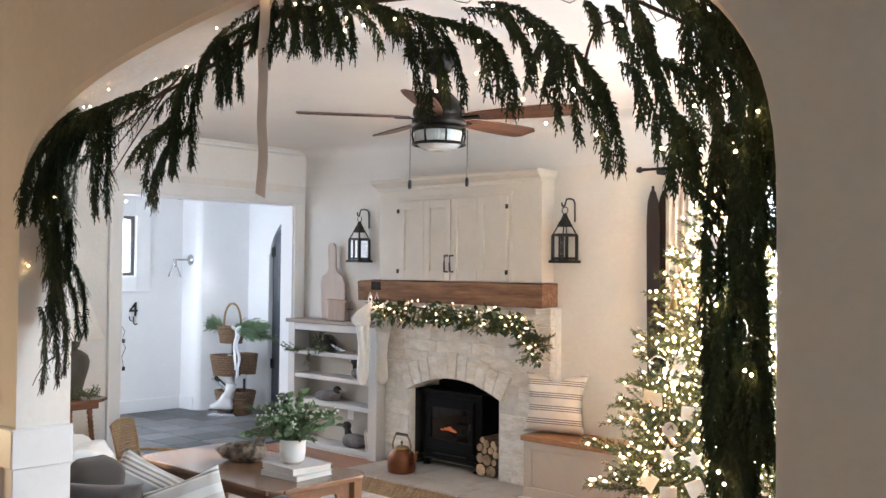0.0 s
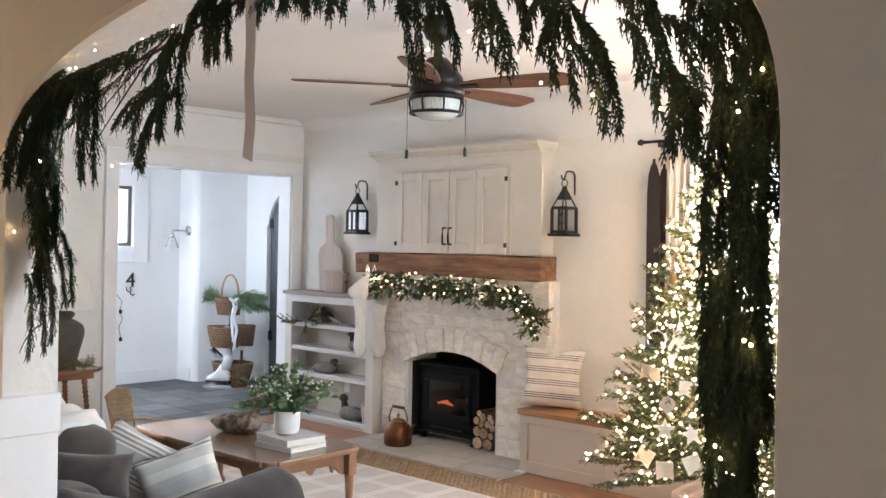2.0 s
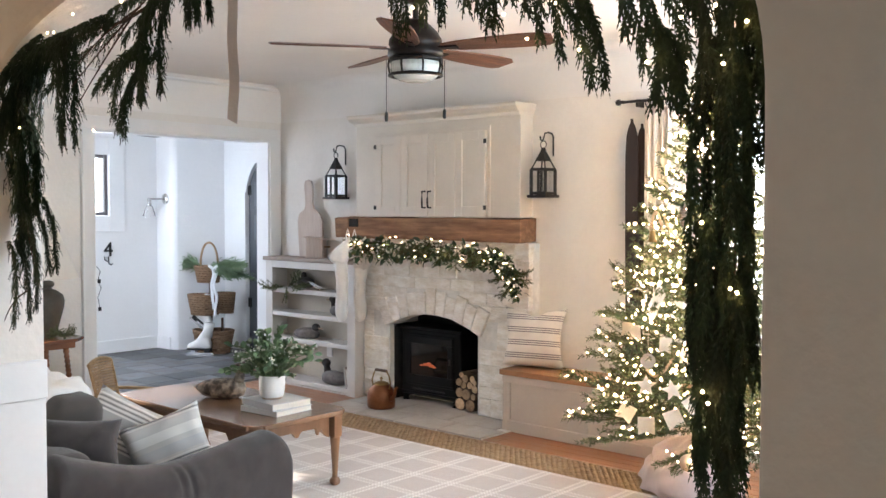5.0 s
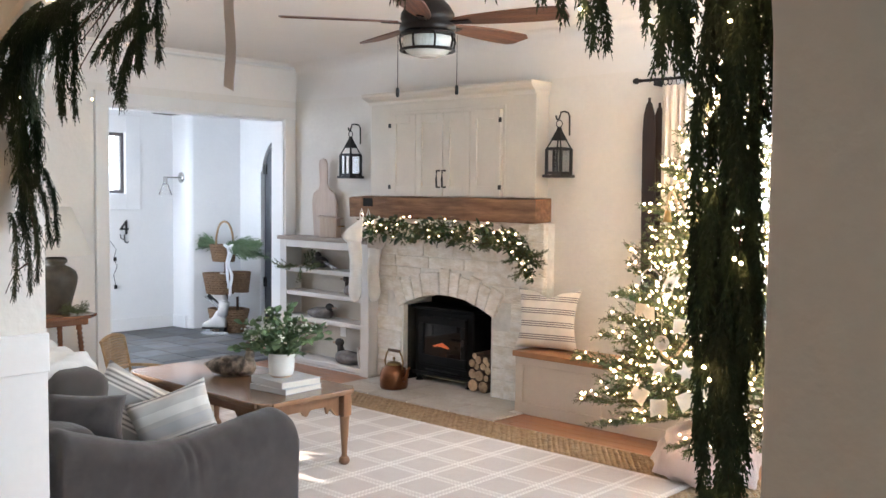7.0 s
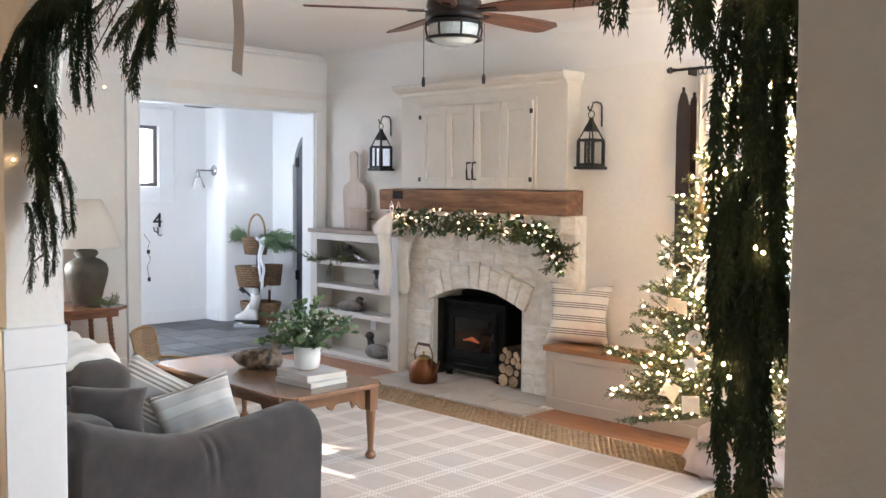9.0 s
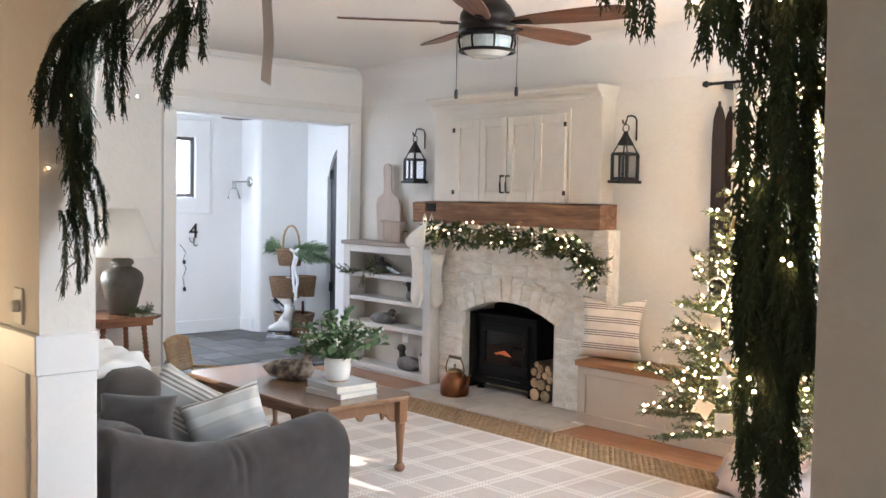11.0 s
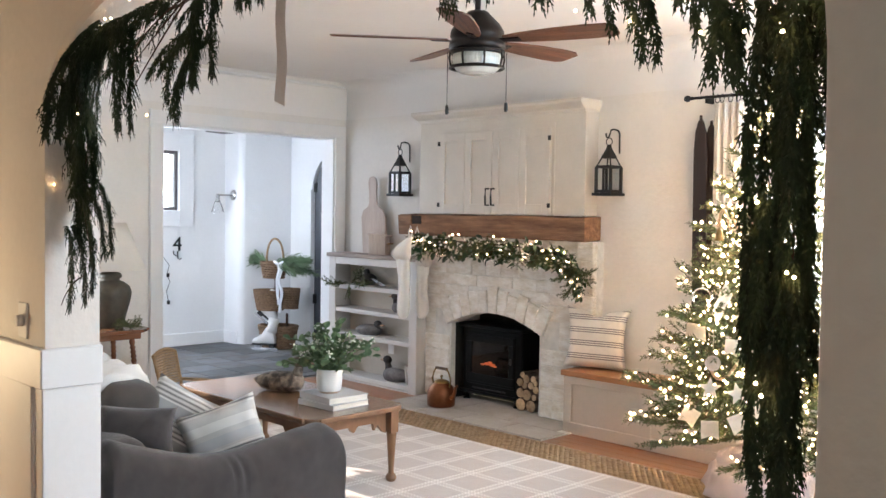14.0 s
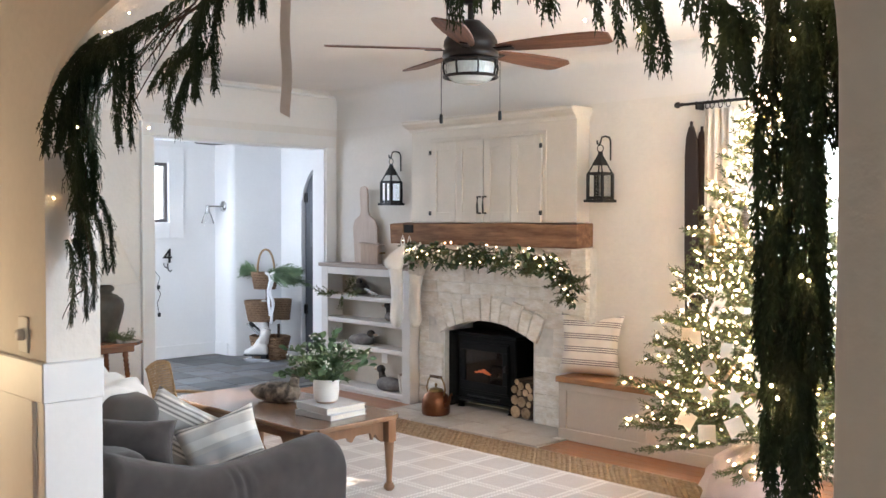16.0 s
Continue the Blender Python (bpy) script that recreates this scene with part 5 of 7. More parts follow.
# ribbon on the arch
rb = bmesh.new()
pts = [(5.006 + 0.002 * math.sin(k * 0.4), GY - 0.04 + 0.002 * math.sin(k * 0.7), 2.125 - k * 0.0186) for k in range(26)]
rows = []
for k, p in enumerate(pts):
    a = 0.7 + 0.1 * math.sin(k * 0.3)
    dx, dy = 0.0115 * math.cos(a), 0.0115 * math.sin(a)
    cut = 0.006 if k == 25 else 0
    rows.append([rb.verts.new((p[0] - dx, p[1] - dy, p[2] + cut)), rb.verts.new((p[0] + dx, p[1] + dy, p[2] - cut)), rb.verts.new((p[0] + dx - 0.0006, p[1] + dy + 0.0008, p[2] - cut)), rb.verts.new((p[0] - dx - 0.0006, p[1] - dy + 0.0008, p[2] + cut))])
for r0, r1 in zip(rows, rows[1:]):
    for k in range(4):
        rb.faces.new((r0[k], r0[(k + 1) % 4], r1[(k + 1) % 4], r1[k]))
tagged(part("ribbon", rb, M_RIBBON), "long pale pink ribbon tail hanging from the arch", "ribbon")

# ---- Christmas tree ----
TXC, TYC, TH = 4.56, -0.92, 2.15


def bough_mesh(L, seed):
    r = random.Random(seed)
    V, F = [], []
    VT, FT = [], []

    def twig(p0, d0, ln, lift):
        n = max(4, int(ln / 0.02))
        p, d = p0.copy(), d0.copy()
        for i in range(n):
            d = (d + Vector((0, 0, lift / n))).normalized()
            q = p + d * ln / n
            a = d.cross(Vector((0, 0, 1))).normalized() * 0.0022
            k = len(VT)
            up = Vector((0, 0, 0.0022))
            VT.extend([p - a, p + a, p + up, q - a, q + a, q + up])
            FT.extend([(k, k + 1, k + 4, k + 3), (k + 1, k + 2, k + 5, k + 4), (k + 2, k, k + 3, k + 5)])
            for _ in range(8):
                az = r.uniform(0, 6.283)
                out = (d.cross(Vector((0, 0, 1))).normalized() * math.cos(az) + Vector((0, 0, 1)) * math.sin(az))
                dd = (out + d * 0.9).normalized()
                leaf_quad(V, F, p.lerp(q, r.random()), dd, dd.cross(Vector((r.uniform(-1, 1), r.uniform(-1, 1), r.uniform(-1, 1)))).normalized(), r.uniform(0.019, 0.030), 0.0024)
            p = q
        return p

    twig(Vector((0, 0, 0)), Vector((1, 0, -0.12)), L, 0.25)
    m = int(L / 0.042)
    for i in range(m):
        t = 0.22 + 0.74 * i / m
        s = 1 if i % 2 else -1
        ln = L * 0.42 * (1.1 - t) + 0.05
        twig(Vector((L * t, 0, -0.1 * L * t + 0.1 * L * t * t)), Vector((0.72, s * 0.7, r.uniform(-0.12, 0.12))).normalized(), ln * r.uniform(0.8, 1.15), r.uniform(0.0, 0.3))
    k = len(V)
    me = bpy.data.meshes.new("bough")
    me.from_pydata([tuple(v) for v in V + VT], [], F + [tuple(i + k for i in f) for f in FT])
    me.materials.append(M_SPRUCE)
    me.materials.append(M_TWIG)
    me.polygons.foreach_set("material_index", [0] * len(F) + [1] * len(FT))
    return me


BOUGH = [(L, bough_mesh(L, 40 + k)) for k, L in enumerate((0.68, 0.6, 0.5, 0.42, 0.34, 0.26, 0.18))]
tree = thing("christmas_tree", pose(TXC, TYC, 0), "lit evergreen Christmas tree standing beside the window", "Christmas tree")
part("trunk", tube([(0, 0, 0.02), (0.004, 0, 0.7), (0, 0.004, 1.4), (0, 0, TH - 0.03)], [0.028, 0.022, 0.013, 0.004], 10), M_TWIG, tree)
rt = random.Random(77)
NB = 205
tips = []
for i in range(NB):
    t = (i + 0.5) / NB
    z = 0.33 + (TH - 0.41) * t ** 1.15
    R = 0.73 * (1 - (z - 0.2) / (TH - 0.16)) ** 0.95 + 0.05
    R *= rt.uniform(0.78, 1.12)
    az = i * 2.39996 + rt.uniform(-0.25, 0.25)
    L, me = min(BOUGH, key=lambda q: abs(q[0] - R))
    tilt = rt.uniform(-8, 4) + (z / TH) * 24
    m = Matrix.Translation((0, 0, z)) @ Matrix.Rotation(az, 4, 'Z') @ Matrix.Rotation(radians(-tilt), 4, 'Y') @ Matrix.Rotation(rt.uniform(-0.5, 0.5), 4, 'X') @ Matrix.Diagonal((R / L, 0.95, 0.95, 1))
    link("bough", me, None, tree, m=m)
    for _ in range(9):
        u = rt.uniform(0.35, 1.0)
        v = (1 - u) * rt.uniform(-0.5, 0.5) * L
        tips.append(Matrix.Translation((TXC, TYC, 0)) @ m @ Vector((L * u, v, rt.uniform(-0.015, 0.03))))
V, F = [], []
ico = bmesh.new()
bmesh.ops.create_icosphere(ico, subdivisions=1, radius=0.0044)
iv = [v.co.copy() for v in ico.verts]
jf = [[v.index for v in f.verts] for f in ico.faces]
ico.free()
for p in tips:
    k = len(V)
    g = rt.choice((0.75, 0.95, 1.15, 1.45))
    V.extend([p + c * g for c in iv])
    F.extend([tuple(k + j for j in f) for f in jf])
tagged(link("tree_lights", mesh_of("tree_lights", V, F, M_BULB), None), "hundreds of warm white fairy lights on the tree", "string lights", kind="stuff")
# linen sack round the foot
b = lathe([(0.0, 0.022), (0.27, 0.022), (0.33, 0.05), (0.35, 0.10), (0.335, 0.16), (0.29, 0.20), (0.27, 0.19), (0.28, 0.225), (0.25, 0.27), (0.17, 0.30), (0.07, 0.33), (0.045, 0.34)], 72)
for v in b.verts:
    a = math.atan2(v.co.y, v.co.x)
    f = 0.02 * math.sin(a * 5 + v.co.z * 30) + 0.012 * math.sin(a * 11 - v.co.z * 55)
    rr = math.hypot(v.co.x, v.co.y)
    if rr > 0.04:
        v.co.x += math.cos(a) * f
        v.co.y += math.sin(a) * f
    if v.co.z > 0.03:
        v.co += noise.noise_vector(v.co * 7) * 0.035 + noise.noise_vector(v.co * 21) * 0.008
tagged(part("tree_skirt", b, M_CLOTH, smooth=True, m=pose(TXC - 0.04, TYC - 0.04, 0.0) @ Matrix.Diagonal((0.75, 0.75, 0.95, 1))), "blush linen sack gathered round the tree foot", "tree skirt")
FACE = math.degrees(math.atan2(6.72 - TXC, TYC + 5.3))   # turn that faces the arch


def ornament(name, bm, material, x, z, label, roll=0.0, y=-1.22, turn=None, smooth=False):
    ob = part(name, bm, material, smooth=smooth)
    ob.matrix_basis = pose(x + 0.075, y - 0.15, z + 0.013, rz=FACE if turn is None else turn) @ Matrix.Rotation(radians(roll), 4, 'Y')
    return tagged(ob, label, "ornament", "ornaments on the tree")


def flag(w, h):
    return [(-w / 2, h / 2), (w / 2, h / 2), (w / 2, -h / 2), (0, -h / 2 + h * 0.18), (-w / 2, -h / 2)]


def with_cord(bm, top, ln=0.05):
    tube([(0, 0, top), (0, 0, top + ln)], 0.0012, 5, bm=bm)
    return bm


for x, z, roll, y in ((4.29, 0.465, 28, -1.24), (4.43, 0.43, -3, -1.29), (4.59, 0.49, -25, -1.32), (4.69, 0.57, -38, -1.32), (4.21, 0.852, 5, -1.10), (4.265, 0.842, -4, -1.12), (4.52, 0.82, 4, -1.28), (4.63, 0.78, 10, -1.28), (4.7, 0.72, -20, -1.28), (4.67, 0.98, -15, -1.2)):
    big = z < 0.7
    ornament("paper_flag", plate(flag(0.078 if big else 0.055, 0.085 if big else 0.075), 0.0015), M_PAPER, x, z, "small swallowtail flag of old printed book paper", roll, y)
for x, z in ((4.424, 1.046), (4.393, 0.98)):
    ornament("diamond_ornament", with_cord(plate([(0, 0.058), (0.032, 0), (0, -0.058), (-0.032, 0)], 0.004), 0.058), M_POT, x, z, "pale grey diamond-shaped paper ornament", y=-1.17)
b = tube([(0.044 * math.cos(a), 0, 0.044 * math.sin(a)) for a in [2 * math.pi * k / 24 for k in range(24)]], 0.005, 6, closed=True)
ornament("ring_ornament", with_cord(b, 0.044), M_STEEL, 4.285, 1.021, "clear beaded ring ornament", y=-1.14)
ornament("disc_ornament", with_cord(plate([(0.036 * math.cos(a), 0.036 * math.sin(a)) for a in [2 * math.pi * k / 20 for k in range(20)]], 0.008), 0.036, 0.12), M_STAR, 4.407, 0.731, "round sliced-wood ornament on a cord", y=-1.24)
bead = thing("bead_garland", pose(0, 0, 0), "raw wooden bead strand looped on the tree", "bead garland")
ME_BEAD = bpy.data.meshes.new("bead")
_b = ball(0.0085, u=8, v=6)
_b.to_mesh(ME_BEAD)
_b.free()
ME_BEAD.materials.append(M_BEAD)
for a, m, c, n in (((4.36, -1.24, 0.77), (4.47, -1.34, 0.56), (4.58, -1.33, 0.76), 22), ((4.37, -1.18, 1.34), (4.40, -1.2, 1.56), (4.45, -1.2, 1.36), 20), ((4.40, -1.1, 1.44), (4.5, -1.2, 1.30), (4.66, -1.2, 1.28), 18)):
    for p in bend(a, m, c, n):
        link("bead", ME_BEAD, None, bead, m=Matrix.Translation(p))
star = [((0.052 if k % 2 == 0 else 0.023) * math.sin(math.pi * k / 5), (0.052 if k % 2 == 0 else 0.023) * math.cos(math.pi * k / 5)) for k in range(10)]
for x, z, y in ((4.608, 1.61, -1.08), (4.60, 1.35, -1.15), (4.42, 0.62, -1.28), (4.57, 0.62, -1.3), (4.74, 0.86, -1.2)):
    ornament("star_ornament", plate(star, 0.008), M_STAR, x, z, "pale wooden star ornament", rg.uniform(-15, 15), y)
house = [(-0.045, -0.04), (0.045, -0.04), (0.045, 0.025), (0, 0.062), (-0.045, 0.025)]
ornament("house_ornament", plate(house, 0.02), M_PALE, 4.568, 1.60, "limed wooden house ornament", -12, -1.10)
b = lathe([(0.0, 0.0), (0.022, 0.004), (0.03, 0.03), (0.025, 0.055), (0.012, 0.07), (0.016, 0.08), (0.012, 0.095), (0, 0.10)], 14)
ornament("gnome_ornament", b, M_KNIT, 4.65, 1.11, "little white felt figure ornament", smooth=True)
b = bmesh.new()
for k in range(9):
    lathe([(0.004, 0), (0.021 * math.sin(math.pi * (k + 1.4) / 11), 0.004), (0.019 * math.sin(math.pi * (k + 1.4) / 11), 0.012), (0.003, 0.014)], 12, bm=b, m=pose(0, 0, -0.012 * k))
ornament("pine_cone", with_cord(b, 0.012), M_PINECONE, 4.542, 1.47, "long brown pine cone ornament", y=-1.16)
ornament("glass_ball", with_cord(ball(0.024), 0.024), M_STEEL, 4.50, 1.94, "small silver glass ball", y=-1.0, smooth=True)
ornament("glass_ball", with_cord(ball(0.024), 0.024), M_STEEL, 4.43, 1.56, "small silver glass ball", y=-1.05, smooth=True)
ornament("wood_ball", with_cord(ball(0.04, u=16, v=10), 0.04), M_BEAD, 4.664, 0.30, "round wooden ball ornament", y=-1.32, smooth=True)
b = lathe([(0.004, 0.045), (0.012, 0.04), (0.02, 0.0), (0.026, -0.012), (0.024, -0.012), (0.0, 0.01)], 14)
ornament("bell_ornament", with_cord(b, 0.04), M_BRASS, 4.367, 1.31, "small brass bell ornament on a cord", y=-1.14, smooth=True)

# ---- mantel garland ----
def leaf_mesh(name, ln, wd, material):
    """A cupped broad leaf on a short stalk, along x."""
    V, F = [], []
    n = 6
    for i in range(n + 1):
        u = i / n
        w = wd * math.sin(math.pi * min(0.98, u * 0.92 + 0.06)) ** 0.8
        zc = -0.10 * ln * u * u
        V.extend([(u * ln, -w, zc + 0.25 * w), (u * ln, 0, zc), (u * ln, w, zc + 0.25 * w)])
    for i in range(n):
        k = i * 3
        F.extend([(k, k + 1, k + 4, k + 3), (k + 1, k + 2, k + 5, k + 4)])
    return mesh_of(name, [Vector(v) for v in V], F, material)


LEAFD = leaf_mesh("leaf", 0.07, 0.02, M_LEAFDARK)
LEAFL = leaf_mesh("leaf", 0.05, 0.02, M_LEAF)
LEAFS = leaf_mesh("leaf", 0.035, 0.011, M_LEAF)
mg = thing("mantel_garland", pose(0, 0, 0), "eucalyptus and fir garland with white berries below the mantel", "garland")
mgl = thing("string_lights", pose(0, 0, 0), "warm white fairy lights in the mantel garland", "string lights")
rm = random.Random(31)
GP = [Vector((1.30, -0.36, 1.235)), Vector((1.5, -0.375, 1.22)), Vector((1.75, -0.375, 1.21)), Vector((2.0, -0.375, 1.205)), Vector((2.25, -0.375, 1.20)), Vector((2.5, -0.375, 1.19)), Vector((2.7, -0.37, 1.18)), Vector((2.82, -0.36, 1.12)), Vector((2.885, -0.34, 1.04)), Vector((2.92, -0.33, 0.96))]


def along(path, t):
    f = t * (len(path) - 1)
    i = min(int(f), len(path) - 2)
    return path[i].lerp(path[i + 1], f - i)


part("stem", tube([along(GP, k / 24) for k in range(25)], 0.006, 6), M_TWIG, mg)
ME_BERRY = bpy.data.meshes.new("berry")
_b = ball(0.0085, u=8, v=6)
_b.to_mesh(ME_BERRY)
_b.free()
ME_BERRY.materials.append(M_BERRY)


def aim(p, d, roll, size=1.0):
    return Matrix.Translation(p) @ Vector(d).normalized().to_track_quat('X', 'Z').to_matrix().to_4x4() @ Matrix.Rotation(roll, 4, 'X') @ Matrix.Scale(size, 4)


for i in range(430):
    t = rm.random()
    p = along(GP, t) + Vector((rm.uniform(-0.03, 0.03), rm.uniform(-0.045, 0.02), rm.uniform(-0.125, 0.035)))
    d = Vector((rm.uniform(-1, 1), rm.uniform(-1, 0.1), rm.uniform(-1, 0.8)))
    link("leaf", LEAFD if rm.random() < 0.78 else LEAFL, None, mg, m=aim(p, d, rm.uniform(-1, 1), rm.uniform(0.55, 1.0)))
for i in range(110):
    t = rm.random()
    L, me = BOUGH[6] if rm.random() < 0.7 else BOUGH[5]
    d = Vector((rm.uniform(-0.7, 0.8), rm.uniform(-0.6, 0.0), rm.uniform(-1.1, 0.2)))
    link("fir_twig", me, None, mg, m=aim(along(GP, t), d, rm.uniform(-1, 1), rm.uniform(0.45, 0.72)))
for i in range(40):
    t = rm.random()
    c = along(GP, t) + Vector((0, -0.045, rm.uniform(-0.09, 0.03)))
    for _ in range(2):
        link("berry", ME_BERRY, None, mg, m=Matrix.Translation(c + Vector((rm.uniform(-0.018, 0.018), rm.uniform(-0.01, 0.01), rm.uniform(-0.018, 0.018)))))
mb = []
for i in range(46):
    t = (i + rm.random()) / 46
    p = along(GP, t) + Vector((0, -0.06 + rm.uniform(0, 0.02), rm.uniform(-0.10, 0.06)))
    mb.append(p)
    link("bulb", ME_BULB, None, mgl, m=Matrix.Translation(p) @ Matrix.Scale(rm.uniform(0.9, 1.7), 4))
part("wire", tube(mb, 0.001, 4), M_WIRE, mgl)

# ---- bouquet ----
pot = thing("flower_pot", pose(2.875, -2.335, 0.489), "white ceramic pot with an unglazed clay foot", "pot")
part("bowl", lathe([(0.0, 0.008), (0.05, 0.008), (0.06, 0.015), (0.066, 0.05), (0.068, 0.12), (0.066, 0.123), (0.062, 0.12), (0.06, 0.06), (0.0, 0.05)], 32), M_POT, pot, smooth=True)
part("foot", lathe([(0.0, 0.0), (0.048, 0.0), (0.052, 0.004), (0.052, 0.012), (0.0, 0.012)], 32), M_CLAY, pot, "bare clay foot ring")
bq = thing("bouquet", pose(2.875, -2.335, 0.59), "loose eucalyptus bouquet with tiny white blossoms in the pot", "bouquet")
rq = random.Random(9)
for k in range(58):
    az, spread = rq.uniform(0, 6.283), rq.uniform(0.05, 0.27)
    top = Vector((math.cos(az) * spread, math.sin(az) * spread, rq.uniform(0.07, 0.27) * (1.3 - spread * 1.9)))
    if k % 4 == 0:
        top.z -= 0.05
    cur = bend((0, 0, -0.03), (top.x * 0.35, top.y * 0.35, top.z * 0.9 + 0.03), top, 8)
    part("stalk", tube(cur, 0.0016, 5), M_LEAF, bq)
    if k % 3 == 1:
        for _ in range(14):
            c = Vector(cur[rq.randrange(5, 9)]) + Vector((rq.uniform(-0.028, 0.028), rq.uniform(-0.028, 0.028), rq.uniform(-0.012, 0.03)))
            link("blossom", ME_BERRY, None, bq, m=Matrix.Translation(c + Vector((0, 0, 0.012))) @ Matrix.Scale(rq.uniform(0.5, 0.8), 4))
    for j in range(2, 9):
        for s in (-1, 1):
            d = Vector((rq.uniform(-1, 1), rq.uniform(-1, 1), rq.uniform(-0.3, 0.9))) + (Vector(cur[j]) - Vector(cur[j - 1])).normalized()
            link("leaf", LEAFL if k % 2 else LEAFS, None, bq, m=aim(cur[j], d, rq.uniform(-1.2, 1.2), rq.uniform(0.75, 1.25)))


# ---- things on and round the bookcase ----
TOPZ = 1.068
# long-handled bread board leaning on the wall
ol = [(-0.15, 0.0), (0.15, 0.0), (0.155, 0.30), (0.13, 0.36), (0.06, 0.40), (0.045, 0.44), (0.05, 0.60), (0.035, 0.635), (0.0, 0.645), (-0.035, 0.635), (-0.05, 0.60), (-0.045, 0.44), (-0.06, 0.40), (-0.13, 0.36), (-0.155, 0.30)]
tagged(part("bread_board", plate(ol, 0.02, bev=0.004), M_PALE, m=pose(0.62, -0.172, TOPZ, 3.0, 0, 0)), "limed wooden bread board leaning on the wall", "bread board")
# little wooden house box
hb = thing("wooden_house", pose(0.775, -0.26, TOPZ, 0, 0, 25), "small limed wooden house with a slanted roof", "ornament")
part("body", plate([(-0.075, 0), (0.075, 0), (0.075, 0.15), (-0.075, 0.165)], 0.09, bev=0.002), M_PALE, hb)
part("roof", plate([(-0.092, 0.166), (0.092, 0.148), (0.092, 0.158), (-0.092, 0.176)], 0.12, bev=0.001), M_PALE, hb)
part("knob", tube([(0.075, 0, 0.09), (0.125, 0, 0.092)], 0.006, 8), M_BRASS, hb, "brass peg")


def smooth_body(rows, n=20):
    """A body along x from rows of (x, height of middle, half width, half height)."""
    b = bmesh.new()
    rings = []
    for x, zc, w, h in rows:
        rings.append([b.verts.new((x, w * math.cos(2 * math.pi * k / n), max(0.001, zc + h * math.sin(2 * math.pi * k / n)))) for k in range(n)])
    for r0, r1 in zip(rings, rings[1:]):
        for k in range(n):
            b.faces.new((r0[k], r0[(k + 1) % n], r1[(k + 1) % n], r1[k]))
    b.faces.new(rings[0])
    b.faces.new(rings[-1])
    return b


def decoy(m, s, body, head, label, group="decoy ducks on the shelves", turned=0.0, low=False):
    """A carved wooden duck facing +x."""
    d = thing("duck_decoy", m @ Matrix.Scale(s, 4), label, "decoy duck", group)
    part("body", smooth_body([(-0.17, 0.055, 0.006, 0.006), (-0.15, 0.055, 0.03, 0.014), (-0.11, 0.05, 0.062, 0.04), (-0.05, 0.05, 0.08, 0.056), (0.02, 0.05, 0.083, 0.06), (0.08, 0.05, 0.07, 0.055), (0.115, 0.052, 0.045, 0.04), (0.13, 0.052, 0.015, 0.015)]), body, d, smooth=True)
    hm = Matrix.Rotation(radians(turned), 4, 'Z')
    dz = -0.05 if low else 0.0
    nk = tube([(0.085, 0, 0.08), (0.10, 0, 0.115 + dz), (0.105, 0, 0.145 + dz)], [0.034, 0.027, 0.024], 14)
    part("neck", nk, head, d, smooth=True)
    hd = part("head", ball(0.036, pose(0.11, 0, 0.165 + dz) @ hm @ Matrix.Diagonal((1.25, 0.85, 0.95, 1)), u=16, v=10), head, d, smooth=True)
    bl = bmesh.new()
    ball(0.022, pose(0.11, 0, 0.158 + dz) @ hm @ Matrix.Translation((0.055, 0, 0)) @ Matrix.Diagonal((1.5, 0.75, 0.42, 1)), bm=bl)
    part("bill", bl, M_CLAY, hd, "worn tan bill", smooth=True)
    return d


SY = (BF + YB) / 2 - 0.02
decoy(pose(1.07, SY, 0.612, 0, 0, 185), 0.78, M_DUCKGREY, M_DUCKDARK, "grey carved duck decoy with a dark head on a shelf")
decoy(pose(0.66, SY, 0.389, 0, 0, 5), 0.9, M_DUCKGREY, M_DUCKDARK, "pale grey sleeping duck decoy on a shelf", low=True)
decoy(pose(1.0, SY, 0.051, 0, 0, 178), 1.0, M_DUCKGREY, M_DUCKDARK, "weathered grey duck decoy with a brown head on a low shelf")
decoy(pose(0.62, SY + 0.02, 0.811, 0, 0, 150), 0.85, M_DUCKDARK, M_DUCKDARK, "dark carved duck decoy behind greenery on a shelf", low=True)
# skate blade or small tool lying on the shelf
tg = thing("metal_tongs", pose(0.80, SY - 0.05, 0.85, 0, 14, -10), "polished steel tongs lying on the shelf", "tongs")
for s in (-1, 1):
    part("arm", tube([(-0.13, 0.004 * s, 0.0), (0.0, 0.012 * s, 0.002), (0.11, 0.016 * s, 0.0)], 0.005, 8), M_STEEL, tg)
    part("tip", ball(0.012, pose(0.11, 0.016 * s, 0)), M_STEEL, tg, smooth=True)
sg = thing("fir_sprig", pose(0.48, BF - 0.02, 0.815), "cut fir sprig hanging over the shelf edge", "greenery")
for k, (dx, dy, dz) in enumerate(((-1, -0.35, -0.12), (-0.9, -0.5, 0.02), (0.6, -0.5, -0.7), (0.8, -0.1, 0.35), (0.3, 0.2, 0.5), (1, -0.2, 0.05))):
    link("twig", BOUGH[5][1] if k % 2 else BOUGH[6][1], None, sg, m=aim((0.02 * k, 0, 0.01), (dx, dy, dz), k * 0.7, 0.85))
for k, (x, a) in enumerate(((1.175, -8), (1.205, -10), (1.235, -14))):
    bo = thing("book", pose(x, BF + 0.12, 0.051, 0, a, 0), "worn tan book leaning on the low shelf", "book", "books leaning on the low shelf")
    part("cover", box(-0.011, 0.011, -0.075, 0.06, 0.0, 0.16 - 0.01 * k, 0.003), M_PALE, bo)
    part("page_block", box(-0.008, 0.008, -0.0765, -0.06, 0.004, 0.155 - 0.01 * k), M_PAGES, bo)
part_out = thing("wall_socket", pose(0.82, YB - 0.021, 0.30), "white wall socket behind the shelves", "socket")
